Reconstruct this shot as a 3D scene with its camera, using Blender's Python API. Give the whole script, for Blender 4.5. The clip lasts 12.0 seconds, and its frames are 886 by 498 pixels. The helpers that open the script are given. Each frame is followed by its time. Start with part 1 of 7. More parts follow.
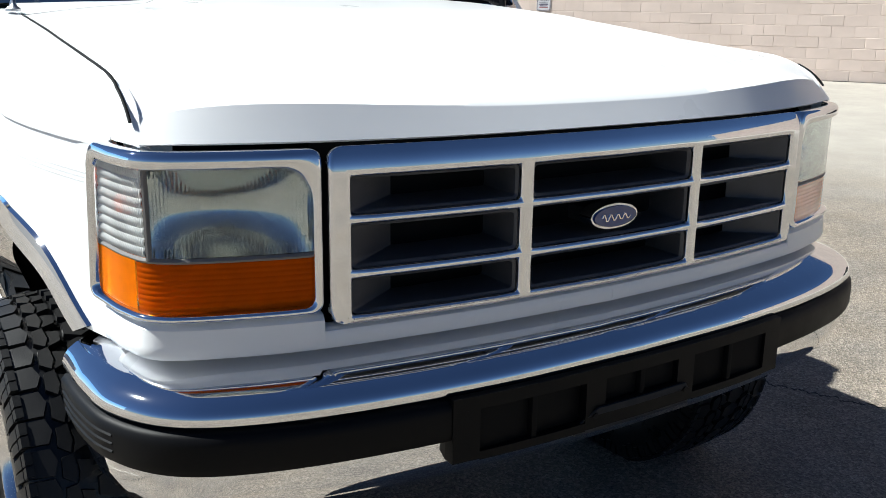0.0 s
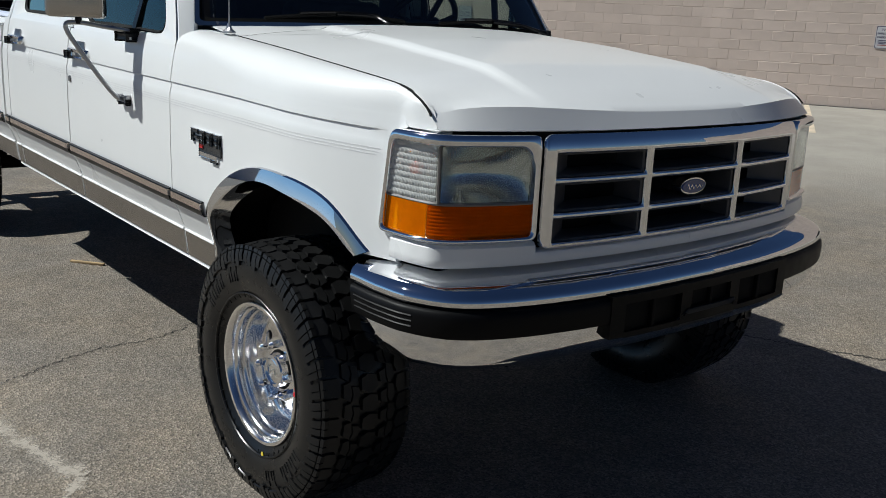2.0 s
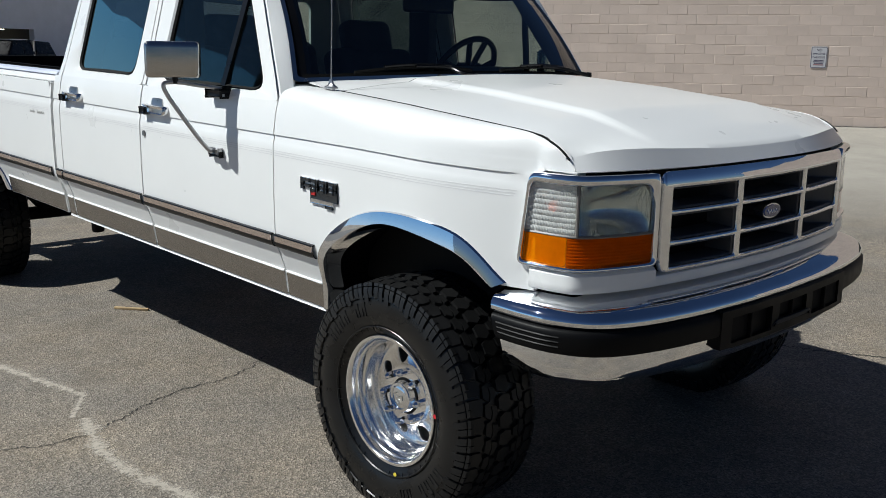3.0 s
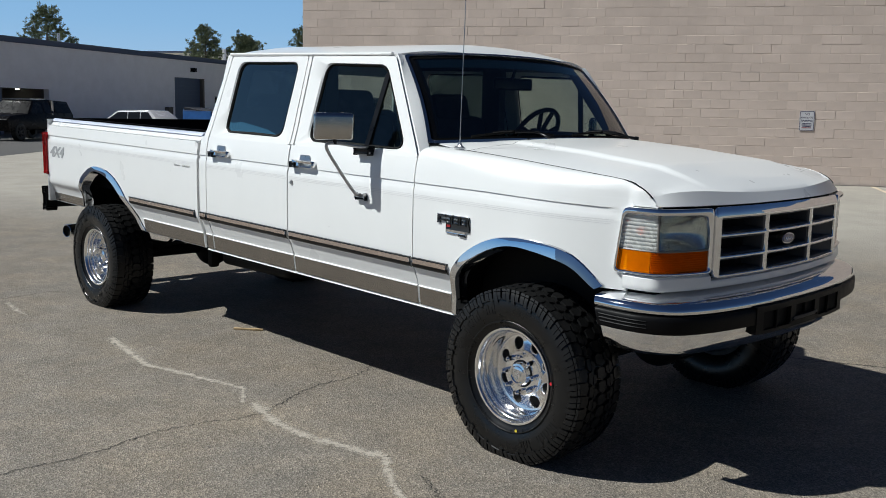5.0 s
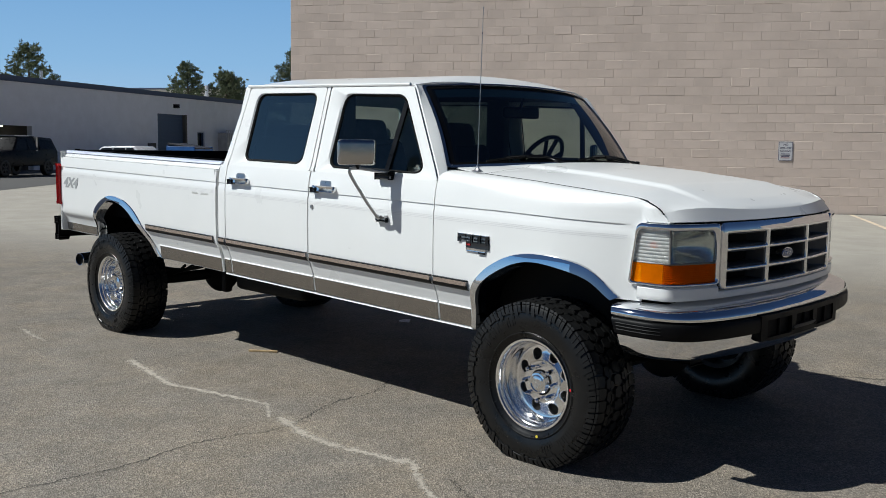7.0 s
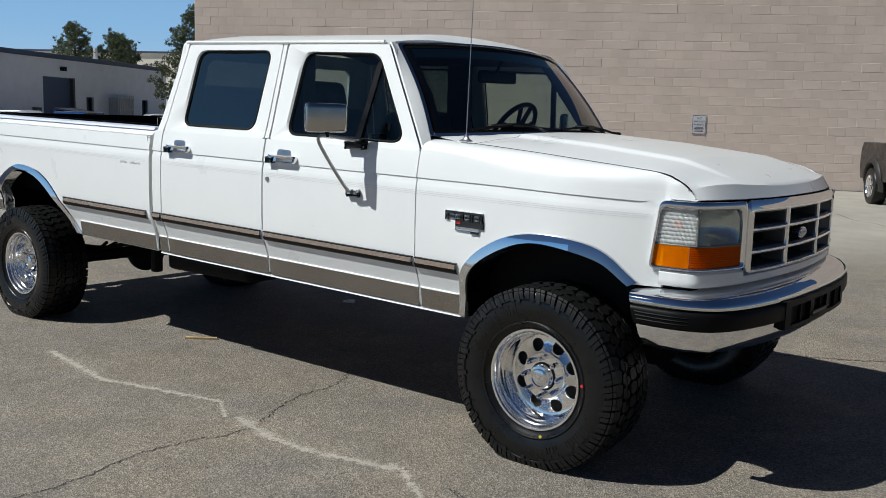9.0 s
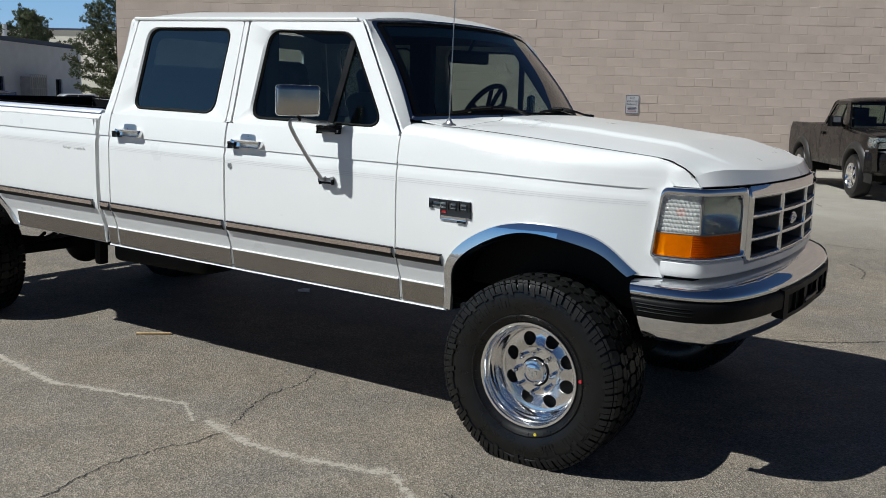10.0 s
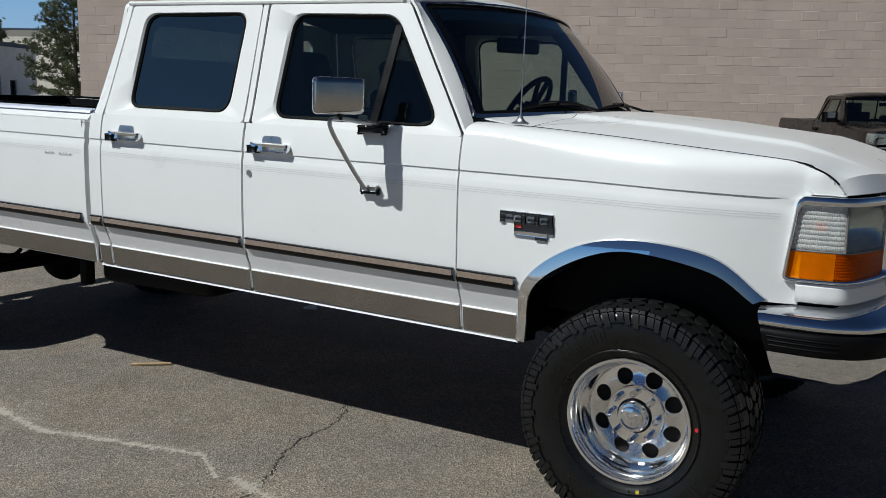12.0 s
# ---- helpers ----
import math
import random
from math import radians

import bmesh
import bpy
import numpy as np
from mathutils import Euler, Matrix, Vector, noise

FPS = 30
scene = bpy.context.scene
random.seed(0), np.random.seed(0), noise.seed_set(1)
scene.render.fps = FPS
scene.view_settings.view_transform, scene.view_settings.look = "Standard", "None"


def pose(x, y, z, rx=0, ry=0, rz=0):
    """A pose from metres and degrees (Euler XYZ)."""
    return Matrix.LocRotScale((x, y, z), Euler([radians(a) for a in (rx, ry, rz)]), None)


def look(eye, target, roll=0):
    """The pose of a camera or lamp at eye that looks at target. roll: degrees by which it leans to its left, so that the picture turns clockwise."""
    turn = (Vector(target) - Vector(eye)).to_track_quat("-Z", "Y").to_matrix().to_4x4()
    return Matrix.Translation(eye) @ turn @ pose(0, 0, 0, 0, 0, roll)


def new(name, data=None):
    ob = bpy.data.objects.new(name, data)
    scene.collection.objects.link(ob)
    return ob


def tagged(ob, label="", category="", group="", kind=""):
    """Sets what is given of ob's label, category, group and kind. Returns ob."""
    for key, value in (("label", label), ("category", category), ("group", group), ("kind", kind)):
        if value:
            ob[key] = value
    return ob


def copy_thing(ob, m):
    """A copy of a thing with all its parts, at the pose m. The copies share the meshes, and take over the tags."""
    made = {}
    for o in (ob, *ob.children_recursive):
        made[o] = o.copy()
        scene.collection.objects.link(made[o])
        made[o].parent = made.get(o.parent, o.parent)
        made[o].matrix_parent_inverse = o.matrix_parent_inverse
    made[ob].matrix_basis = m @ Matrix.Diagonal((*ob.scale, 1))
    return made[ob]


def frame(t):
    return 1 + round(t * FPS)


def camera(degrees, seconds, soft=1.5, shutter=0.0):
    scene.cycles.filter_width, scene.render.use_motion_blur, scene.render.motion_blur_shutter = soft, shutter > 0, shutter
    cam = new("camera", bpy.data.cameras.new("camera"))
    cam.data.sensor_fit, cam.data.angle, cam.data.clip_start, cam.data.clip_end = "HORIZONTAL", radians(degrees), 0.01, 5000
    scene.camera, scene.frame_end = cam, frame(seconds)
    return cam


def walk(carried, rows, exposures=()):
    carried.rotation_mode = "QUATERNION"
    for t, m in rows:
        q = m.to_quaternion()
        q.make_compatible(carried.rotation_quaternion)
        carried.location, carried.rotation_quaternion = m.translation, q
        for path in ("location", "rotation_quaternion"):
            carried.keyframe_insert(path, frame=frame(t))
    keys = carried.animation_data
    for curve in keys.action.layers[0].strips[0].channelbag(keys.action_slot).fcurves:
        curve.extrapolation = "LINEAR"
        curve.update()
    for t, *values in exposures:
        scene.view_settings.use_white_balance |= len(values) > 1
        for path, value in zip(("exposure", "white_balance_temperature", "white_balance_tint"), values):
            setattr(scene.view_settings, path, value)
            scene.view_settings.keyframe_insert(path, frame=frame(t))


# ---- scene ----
cam = camera(51.4, 12.0, 0.85)
PATH = [
    (0, (-1.223, -2.029, 1.388), (-0.165, -0.41, 0.881), 0.8),
    (0.5, (-1.445, -2.343, 1.419), (-0.402, -0.698, 0.963), 2.0),
    (1, (-1.792, -2.505, 1.424), (-0.666, -0.911, 0.988), 2.5),
    (1.5, (-2.077, -2.526, 1.451), (-0.902, -0.973, 0.994), 2.2),
    (2, (-2.271, -2.34, 1.439), (-1.023, -0.853, 0.958), 2.8),
    (2.5, (-2.496, -2.214, 1.477), (-1.175, -0.792, 0.993), 2.4),
    (3, (-2.863, -2.173, 1.496), (-1.507, -0.764, 1.08), 0.9),
    (3.5, (-3.249, -2.293, 1.476), (-1.896, -0.864, 1.116), 0.1),
    (3.7, (-3.383, -2.347, 1.5), (-2.03, -0.919, 1.143), 0.2),
    (5.3, (-4.114, -2.69, 1.533), (-2.725, -1.276, 1.272), 1.4),
    (5.5, (-4.161, -2.723, 1.515), (-2.772, -1.304, 1.275), 1.6),
    (6, (-4.253, -2.711, 1.511), (-2.846, -1.307, 1.286), 1.4),
    (6.5, (-4.308, -2.693, 1.485), (-2.888, -1.302, 1.261), 0.9),
    (7, (-4.357, -2.67, 1.483), (-2.934, -1.282, 1.266), 0.8),
    (7.2, (-4.376, -2.659, 1.479), (-2.949, -1.274, 1.26), 1.0),
    (8.8, (-4.235, -2.112, 1.466), (-2.703, -0.858, 1.186), 1.7),
    (9, (-4.262, -2.015, 1.458), (-2.697, -0.801, 1.182), 1.6),
    (9.5, (-4.318, -1.811, 1.492), (-2.694, -0.68, 1.203), 1.34),
    (10, (-4.241, -1.675, 1.466), (-2.585, -0.598, 1.151), 1.56),
    (10.5, (-4.045, -1.537, 1.452), (-2.395, -0.457, 1.117), 1.63),
    (11, (-3.949, -1.4, 1.432), (-2.317, -0.285, 1.122), 1.77),
    (11.5, (-3.932, -1.18, 1.436), (-2.292, -0.071, 1.157), 1.4),
    (12, (-3.924, -0.984, 1.44), (-2.225, 0.023, 1.125), 1.16),
]
EXPOSURES = [(t, stops, 6180, 5) for t, stops in ((0.0, 1.05), (0.2, 0.84), (0.5, 0.26), (0.8, -0.18), (1.0, -0.33), (1.5, -0.28), (2.0, -0.06), (2.5, 0.16), (3.5, 0.0), (5.5, 0.05), (9.5, 0.0), (11.0, -0.06), (11.5, -0.22), (12.0, -0.22))]
walk(cam, [(t, look(eye, target, roll)) for t, eye, target, roll in PATH], EXPOSURES)

# ---------------------------------------------------------------- world and light
world = bpy.data.worlds.new("sky")
scene.world = world
world.use_nodes = True
wn, wl = world.node_tree.nodes, world.node_tree.links
wn.clear()
w_out, w_bg, w_sky = wn.new("ShaderNodeOutputWorld"), wn.new("ShaderNodeBackground"), wn.new("ShaderNodeTexSky")
SUN_TO = Vector((-0.672, 0.56, 1.0)).normalized()
w_sky.sky_type, w_sky.sun_disc = "NISHITA", False
w_sky.sun_elevation = math.asin(SUN_TO.z)
w_sky.sun_rotation = math.atan2(SUN_TO.x, SUN_TO.y)
w_sky.air_density, w_sky.dust_density, w_sky.ozone_density = 1.0, 0.3, 2.0
w_sky.altitude = 1300.0
w_bg.inputs["Strength"].default_value = 0.046
w_tint = wn.new("ShaderNodeMix")
w_tint.data_type, w_tint.blend_type = "RGBA", "MULTIPLY"
w_tint.inputs[0].default_value, w_tint.inputs[7].default_value = 1.0, (0.44, 0.50, 0.64, 1)
wl.new(w_sky.outputs[0], w_tint.inputs[6])
wl.new(w_tint.outputs[2], w_bg.inputs["Color"])
wl.new(w_bg.outputs[0], w_out.inputs["Surface"])

sun = new("sun", bpy.data.lights.new("sun", "SUN"))
sun.data.energy, sun.data.angle, sun.data.color = 5.0, radians(0.55), (1.0, 0.975, 0.93)
sun.matrix_world = look(SUN_TO * 60, (0, 0, 0))


# ---------------------------------------------------------------- materials
def nodes_of(name):
    m = bpy.data.materials.new(name)
    m.use_nodes = True
    return m, m.node_tree.nodes, m.node_tree.links, m.node_tree.nodes["Principled BSDF"]


def texture(n, l, kind, scale, detail=4.0, rough=0.6, where="Object"):
    co = n.new("ShaderNodeTexCoord")
    t = n.new("ShaderNodeTexNoise" if kind == "noise" else "ShaderNodeTexVoronoi")
    t.inputs["Scale"].default_value = scale
    if kind == "noise":
        t.inputs["Detail"].default_value, t.inputs["Roughness"].default_value = detail, rough
    l.new(co.outputs[where], t.inputs["Vector"])
    return t


def ramp(n, l, source, stops):
    r = n.new("ShaderNodeValToRGB")
    while len(r.color_ramp.elements) < len(stops):
        r.color_ramp.elements.new(0.5)
    for e, (at, c) in zip(r.color_ramp.elements, stops):
        e.position, e.color = at, (*c, 1) if len(c) == 3 else c
    l.new(source, r.inputs["Fac"])
    return r


def grey(v):
    return (v, v, v)


def mixed(n, l, a, b, fac, kind="MIX"):
    m = n.new("ShaderNodeMix")
    m.data_type, m.blend_type = "RGBA", kind
    for socket, v in ((m.inputs[6], a), (m.inputs[7], b), (m.inputs[0], fac)):
        if hasattr(v, "links"):
            l.new(v, socket)
        elif isinstance(v, (int, float)):
            socket.default_value = v
        else:
            socket.default_value = (*v, 1)
    return m.outputs[2]


def bumped(n, l, bsdf, height, strength, distance=0.002, before=None):
    b = n.new("ShaderNodeBump")
    b.inputs["Strength"].default_value, b.inputs["Distance"].default_value = strength, distance
    l.new(height, b.inputs["Height"])
    if before:
        l.new(before.outputs[0], b.inputs["Normal"])
    l.new(b.outputs[0], bsdf.inputs["Normal"])
    return b


def surface(name, colour, rough=0.5, metal=0.0, coat=0.0, vary=0.06, scale=6.0, grain=0.0, grain_scale=200.0, rough_vary=0.08, specular=0.5):
    """A plain surface with large blotches in colour and roughness and a fine grain."""
    m, n, l, b = nodes_of(name)
    big, fine = texture(n, l, "noise", scale), texture(n, l, "noise", grain_scale, 2.0)
    dark, light = tuple(c * (1 - vary) for c in colour), tuple(min(1, c * (1 + vary)) for c in colour)
    l.new(ramp(n, l, big.outputs["Fac"], [(0.3, dark), (0.7, light)]).outputs[0], b.inputs["Base Color"])
    l.new(ramp(n, l, big.outputs["Fac"], [(0.25, grey(max(0, rough - rough_vary))), (0.75, grey(min(1, rough + rough_vary)))]).outputs[0], b.inputs["Roughness"])
    b.inputs["Metallic"].default_value = metal
    b.inputs["Specular IOR Level"].default_value = specular
    b.inputs["Coat Weight"].default_value, b.inputs["Coat Roughness"].default_value = coat, 0.03
    if grain:
        bumped(n, l, b, fine.outputs["Fac"], grain, 0.001)
    return m


def glass(name, tint, gloss=(1.0, 1.0, 1.0), rough=0.0, sheen=0.075):
    """A pane: clear with its tint, and a mirror towards grazing angles."""
    m = bpy.data.materials.new(name)
    m.use_nodes = True
    n, l = m.node_tree.nodes, m.node_tree.links
    n.clear()
    out, mix, clear, shine, face, bend, scale = (n.new("ShaderNode" + k) for k in ("OutputMaterial", "MixShader", "BsdfTransparent", "BsdfGlossy", "LayerWeight", "Math", "Math"))
    clear.inputs["Color"].default_value = (*tint, 1)
    shine.inputs["Roughness"].default_value = rough
    shine.inputs["Color"].default_value = (*gloss, 1)
    face.inputs["Blend"].default_value = 0.5
    bend.operation, bend.inputs[1].default_value = "POWER", 5.0
    scale.operation, scale.inputs[1].default_value, scale.inputs[2].default_value = "MULTIPLY_ADD", 0.90, sheen
    l.new(face.outputs["Facing"], bend.inputs[0])
    l.new(bend.outputs[0], scale.inputs[0])
    l.new(scale.outputs[0], mix.inputs[0])
    l.new(clear.outputs[0], mix.inputs[1])
    l.new(shine.outputs[0], mix.inputs[2])
    l.new(mix.outputs[0], out.inputs["Surface"])
    return m


PAINT = surface("white_paint", (0.80, 0.805, 0.80), 0.30, coat=0.35, vary=0.012, scale=3, grain=0.0, rough_vary=0.04, specular=0.3)
CHROME = surface("chrome", (0.80, 0.81, 0.83), 0.035, metal=1.0, vary=0.03, scale=9, rough_vary=0.025)
STEEL_TRIM = surface("stainless_trim", (0.37, 0.35, 0.33), 0.22, metal=1.0, vary=0.06, scale=5, rough_vary=0.05)
ALLOY = surface("polished_alloy", (0.88, 0.875, 0.87), 0.15, metal=1.0, vary=0.04, scale=14, rough_vary=0.05)
BRUSHED = surface("brushed_chrome", (0.50, 0.485, 0.465), 0.13, metal=1.0, vary=0.06, scale=10)
SATIN = surface("satin_metal", (0.45, 0.45, 0.46), 0.32, metal=1.0, vary=0.1, scale=12)
RUBBER = surface("tyre_rubber", (0.009, 0.009, 0.0092), 0.40, vary=0.25, scale=9, grain=0.25, grain_scale=260, specular=0.28)
RUBBER_SIDE = surface("tyre_sidewall", (0.005, 0.005, 0.0053), 0.30, vary=0.2, scale=14, grain=0.12, grain_scale=400, specular=0.38)
BLACK_PLASTIC = surface("black_plastic", (0.004, 0.004, 0.0045), 0.34, vary=0.15, scale=8, grain=0.08, specular=0.22)
GREY_PLASTIC = surface("grey_plastic", (0.022, 0.022, 0.024), 0.5, vary=0.15, scale=10, grain=0.15)
DARK_METAL = surface("dark_chassis_metal", (0.008, 0.0075, 0.007), 0.7, specular=0.2, vary=0.4, scale=8, grain=0.4, grain_scale=90)
SEAL = surface("black_rubber_seal", (0.004, 0.004, 0.004), 0.7, vary=0.1, specular=0.12)
CABIN = surface("cabin_trim", (0.045, 0.045, 0.05), 0.75, vary=0.15, scale=10, grain=0.3)
SEAT = surface("seat_cloth", (0.05, 0.05, 0.06), 0.9, vary=0.25, scale=16, grain=0.6, grain_scale=500)
LINER = surface("bed_liner", (0.008, 0.008, 0.009), 1.0, specular=0.02, vary=0.2, grain=0.5, grain_scale=120)
BADGE_DARK = surface("badge_black", (0.02, 0.022, 0.025), 0.25, vary=0.05)
BADGE_RED = surface("badge_red", (0.45, 0.02, 0.02), 0.3, vary=0.05)
BLUE = surface("badge_blue", (0.015, 0.035, 0.16), 0.18, coat=1.0, vary=0.05)
DECAL = surface("grey_decal", (0.36, 0.37, 0.38), 0.4, vary=0.1)
PINSTRIPE = surface("pinstripe", (0.69, 0.69, 0.695), 0.35, vary=0.05)
SCRIPT = surface("pale_script", (0.72, 0.715, 0.70), 0.35, vary=0.05)
RED_DOT = surface("red_paint_dot", (0.6, 0.02, 0.03), 0.5)
YELLOW_DOT = surface("yellow_paint_dot", (0.7, 0.55, 0.05), 0.5)
WINDSCREEN = glass("windscreen_glass", (0.62, 0.70, 0.66))
SIDE_GLASS = glass("side_glass", (0.52, 0.60, 0.58), (0.86, 1.0, 0.90))
TINTED = glass("tinted_glass", (0.09, 0.13, 0.13), (0.88, 1.0, 0.84), sheen=0.36)


def plastic_lens(name, colour, rough=0.12, mix=0.5):
    m, n, l, b = nodes_of(name)
    t = texture(n, l, "noise", 30)
    l.new(ramp(n, l, t.outputs["Fac"], [(0.3, tuple(c * 0.85 for c in colour)), (0.7, colour)]).outputs[0], b.inputs["Base Color"])
    b.inputs["Roughness"].default_value = rough
    b.inputs["Transmission Weight"].default_value = mix
    b.inputs["Specular IOR Level"].default_value = 0.15
    return m


AMBER = plastic_lens("amber_lens", (0.60, 0.085, 0.0), 0.08, 0.45)
AMBER.node_tree.nodes["Principled BSDF"].inputs["IOR"].default_value = 1.15
MOULDING = surface("warm_bright_moulding", (0.80, 0.69, 0.63), 0.22, metal=1.0, vary=0.04)
LENS = plastic_lens("headlamp_glass", (0.90, 0.95, 0.94), 0.03, 0.93)
LENS.node_tree.nodes["Principled BSDF"].inputs["IOR"].default_value = 1.22
CORNER = plastic_lens("ribbed_clear_lens", (0.80, 0.81, 0.79), 0.06, 0.45)
CORNER.node_tree.nodes["Principled BSDF"].inputs["IOR"].default_value = 1.2
RED_LENS = plastic_lens("red_lens", (0.55, 0.015, 0.02), 0.15, 0.2)
REFLECTOR = surface("lamp_reflector", (0.62, 0.66, 0.65), 0.14, metal=1.0, vary=0.08, scale=20)
LAMP_FRAME = surface("grey_lamp_frame", (0.16, 0.15, 0.14), 0.45, vary=0.15)
CELL = surface("grille_cell_plastic", (0.060, 0.060, 0.064), 0.42, vary=0.2, scale=12, grain=0.1)


def asphalt():
    m, n, l, b = nodes_of("asphalt")
    big = texture(n, l, "noise", 0.35, 6.0, 0.65)
    mid = texture(n, l, "noise", 3.0, 5.0, 0.7)
    stone = texture(n, l, "voronoi", 135)
    fine = texture(n, l, "noise", 240, 3.0, 0.8)
    base = ramp(n, l, big.outputs["Fac"], [(0.25, (0.180, 0.157, 0.130)), (0.55, (0.221, 0.193, 0.159)), (0.8, (0.275, 0.240, 0.196))])
    c = mixed(n, l, base.outputs[0], ramp(n, l, mid.outputs["Fac"], [(0.3, grey(0.66)), (0.7, grey(1.20))]).outputs[0], 0.7, "MULTIPLY")
    speck = ramp(n, l, stone.outputs["Color"], [(0.12, grey(0.28)), (0.5, grey(0.88)), (0.88, grey(2.05))])
    c = mixed(n, l, c, speck.outputs[0], 0.55, "MULTIPLY")
    c = mixed(n, l, c, ramp(n, l, fine.outputs["Fac"], [(0.35, grey(0.50)), (0.65, grey(1.45))]).outputs[0], 0.42, "MULTIPLY")
    pit = texture(n, l, "noise", 46, 3.0, 0.75)
    c = mixed(n, l, c, ramp(n, l, pit.outputs["Fac"], [(0.33, grey(0.42)), (0.42, grey(1.0)), (0.62, grey(1.0)), (0.72, grey(1.30))]).outputs[0], 0.9, "MULTIPLY")
    earth = texture(n, l, "noise", 1.4, 5.0, 0.7)
    c = mixed(n, l, c, ramp(n, l, earth.outputs["Fac"], [(0.40, (0.98, 0.985, 1.0)), (0.65, (1.04, 0.99, 0.92))]).outputs[0], 1.0, "MULTIPLY")
    pebble, pick = texture(n, l, "voronoi", 55), texture(n, l, "noise", 9, 3.0)
    spots = ramp(n, l, pebble.outputs["Distance"], [(0.10, grey(1.0)), (0.20, grey(0.0))])
    some = n.new("ShaderNodeMath")
    some.operation = "MULTIPLY"
    l.new(spots.outputs[0], some.inputs[0])
    l.new(ramp(n, l, pebble.outputs["Color"], [(0.52, grey(0.0)), (0.59, grey(0.85))]).outputs[0], some.inputs[1])
    c = mixed(n, l, c, ramp(n, l, pick.outputs["Fac"], [(0.35, (0.10, 0.09, 0.08)), (0.6, (0.46, 0.42, 0.36))]).outputs[0], some.outputs[0])
    l.new(c, b.inputs["Base Color"])
    b.inputs["Roughness"].default_value = 0.85
    first = n.new("ShaderNodeBump")
    first.inputs["Strength"].default_value, first.inputs["Distance"].default_value = 0.85, 0.005
    l.new(stone.outputs["Distance"], first.inputs["Height"])
    bumped(n, l, b, fine.outputs["Fac"], 0.6, 0.003, first)
    return m


def blockwork():
    m, n, l, b = nodes_of("painted_block")
    ob = n.new("ShaderNodeObjectInfo")
    geo = n.new("ShaderNodeNewGeometry")
    t, f = texture(n, l, "noise", 1.2, 5.0), texture(n, l, "noise", 90, 3.0)
    add = n.new("ShaderNodeMath")
    add.operation = "ADD"
    l.new(ob.outputs["Random"], add.inputs[0])
    l.new(geo.outputs["Random Per Island"], add.inputs[1])
    fr = n.new("ShaderNodeMath")
    fr.operation = "FRACT"
    l.new(add.outputs[0], fr.inputs[0])
    base = ramp(n, l, fr.outputs[0], [(0.0, (0.575, 0.477, 0.415)), (0.5, (0.602, 0.499, 0.434)), (1.0, (0.634, 0.527, 0.460))])
    c = mixed(n, l, base.outputs[0], ramp(n, l, t.outputs["Fac"], [(0.3, grey(0.9)), (0.7, grey(1.06))]).outputs[0], 1.0, "MULTIPLY")
    l.new(c, b.inputs["Base Color"])
    b.inputs["Roughness"].default_value = 0.8
    bumped(n, l, b, f.outputs["Fac"], 0.35, 0.004)
    return m


ASPHALT, BLOCK = asphalt(), blockwork()
MORTAR = surface("painted_mortar", (0.56, 0.463, 0.40), 0.85, vary=0.08, scale=2, grain=0.4)


# ---------------------------------------------------------------- mesh helpers
def smooth(me, angle=38):
    me.polygons.foreach_set("use_smooth", [True] * len(me.polygons))
    me.set_sharp_from_angle(angle=radians(angle))


def part(name, bm, material, parent=None, label="", angle=38, **tags):
    me = bpy.data.meshes.new(name)
    bm.to_mesh(me)
    bm.free()
    me.materials.append(material)
    smooth(me, angle)
    ob = new(name, me)
    ob.parent = parent
    return tagged(ob, label, **tags)


def box(bm, x0, x1, y0, y1, z0, z1, bevel=0.0, seg=2, m=None):
    got = bmesh.ops.create_cube(bm, size=1.0)["verts"]
    for v in got:
        v.co = Vector(((x0 + x1) / 2 + v.co.x * (x1 - x0), (y0 + y1) / 2 + v.co.y * (y1 - y0), (z0 + z1) / 2 + v.co.z * (z1 - z0)))
        if m:
            v.co = m @ v.co
    if bevel:
        edges = list({e for v in got for e in v.link_edges})
        bmesh.ops.bevel(bm, geom=edges, offset=bevel, segments=seg, profile=0.6, affect="EDGES")
    return bm


def boxed(*a, **k):
    return box(bmesh.new(), *a, **k)


def rod(bm, a, b, r, r2=None, seg=16, caps=True):
    a, b = Vector(a), Vector(b)
    q = (b - a).to_track_quat("Z", "Y").to_matrix().to_4x4()
    bmesh.ops.create_cone(bm, cap_ends=caps, segments=seg, radius1=r, radius2=r if r2 is None else r2, depth=(b - a).length,
                          matrix=Matrix.Translation((a + b) / 2) @ q)
    return bm


def tube(bm, path, r, seg=10):
    """A round bar along a path."""
    path = [Vector(p) for p in path]
    rings = []
    for i, p in enumerate(path):
        d = (path[min(i + 1, len(path) - 1)] - path[max(i - 1, 0)]).normalized()
        side = d.cross(Vector((0.13, 0.21, 0.97))).normalized()
        up = side.cross(d)
        rings.append([bm.verts.new(p + r * (math.cos(6.28318 * k / seg) * side + math.sin(6.28318 * k / seg) * up)) for k in range(seg)])
    for a, b in zip(rings, rings[1:]):
        for k in range(seg):
            bm.faces.new((a[k], a[(k + 1) % seg], b[(k + 1) % seg], b[k]))
    for end in (rings[0][::-1], rings[-1]):
        bm.faces.new(end)
    return bm


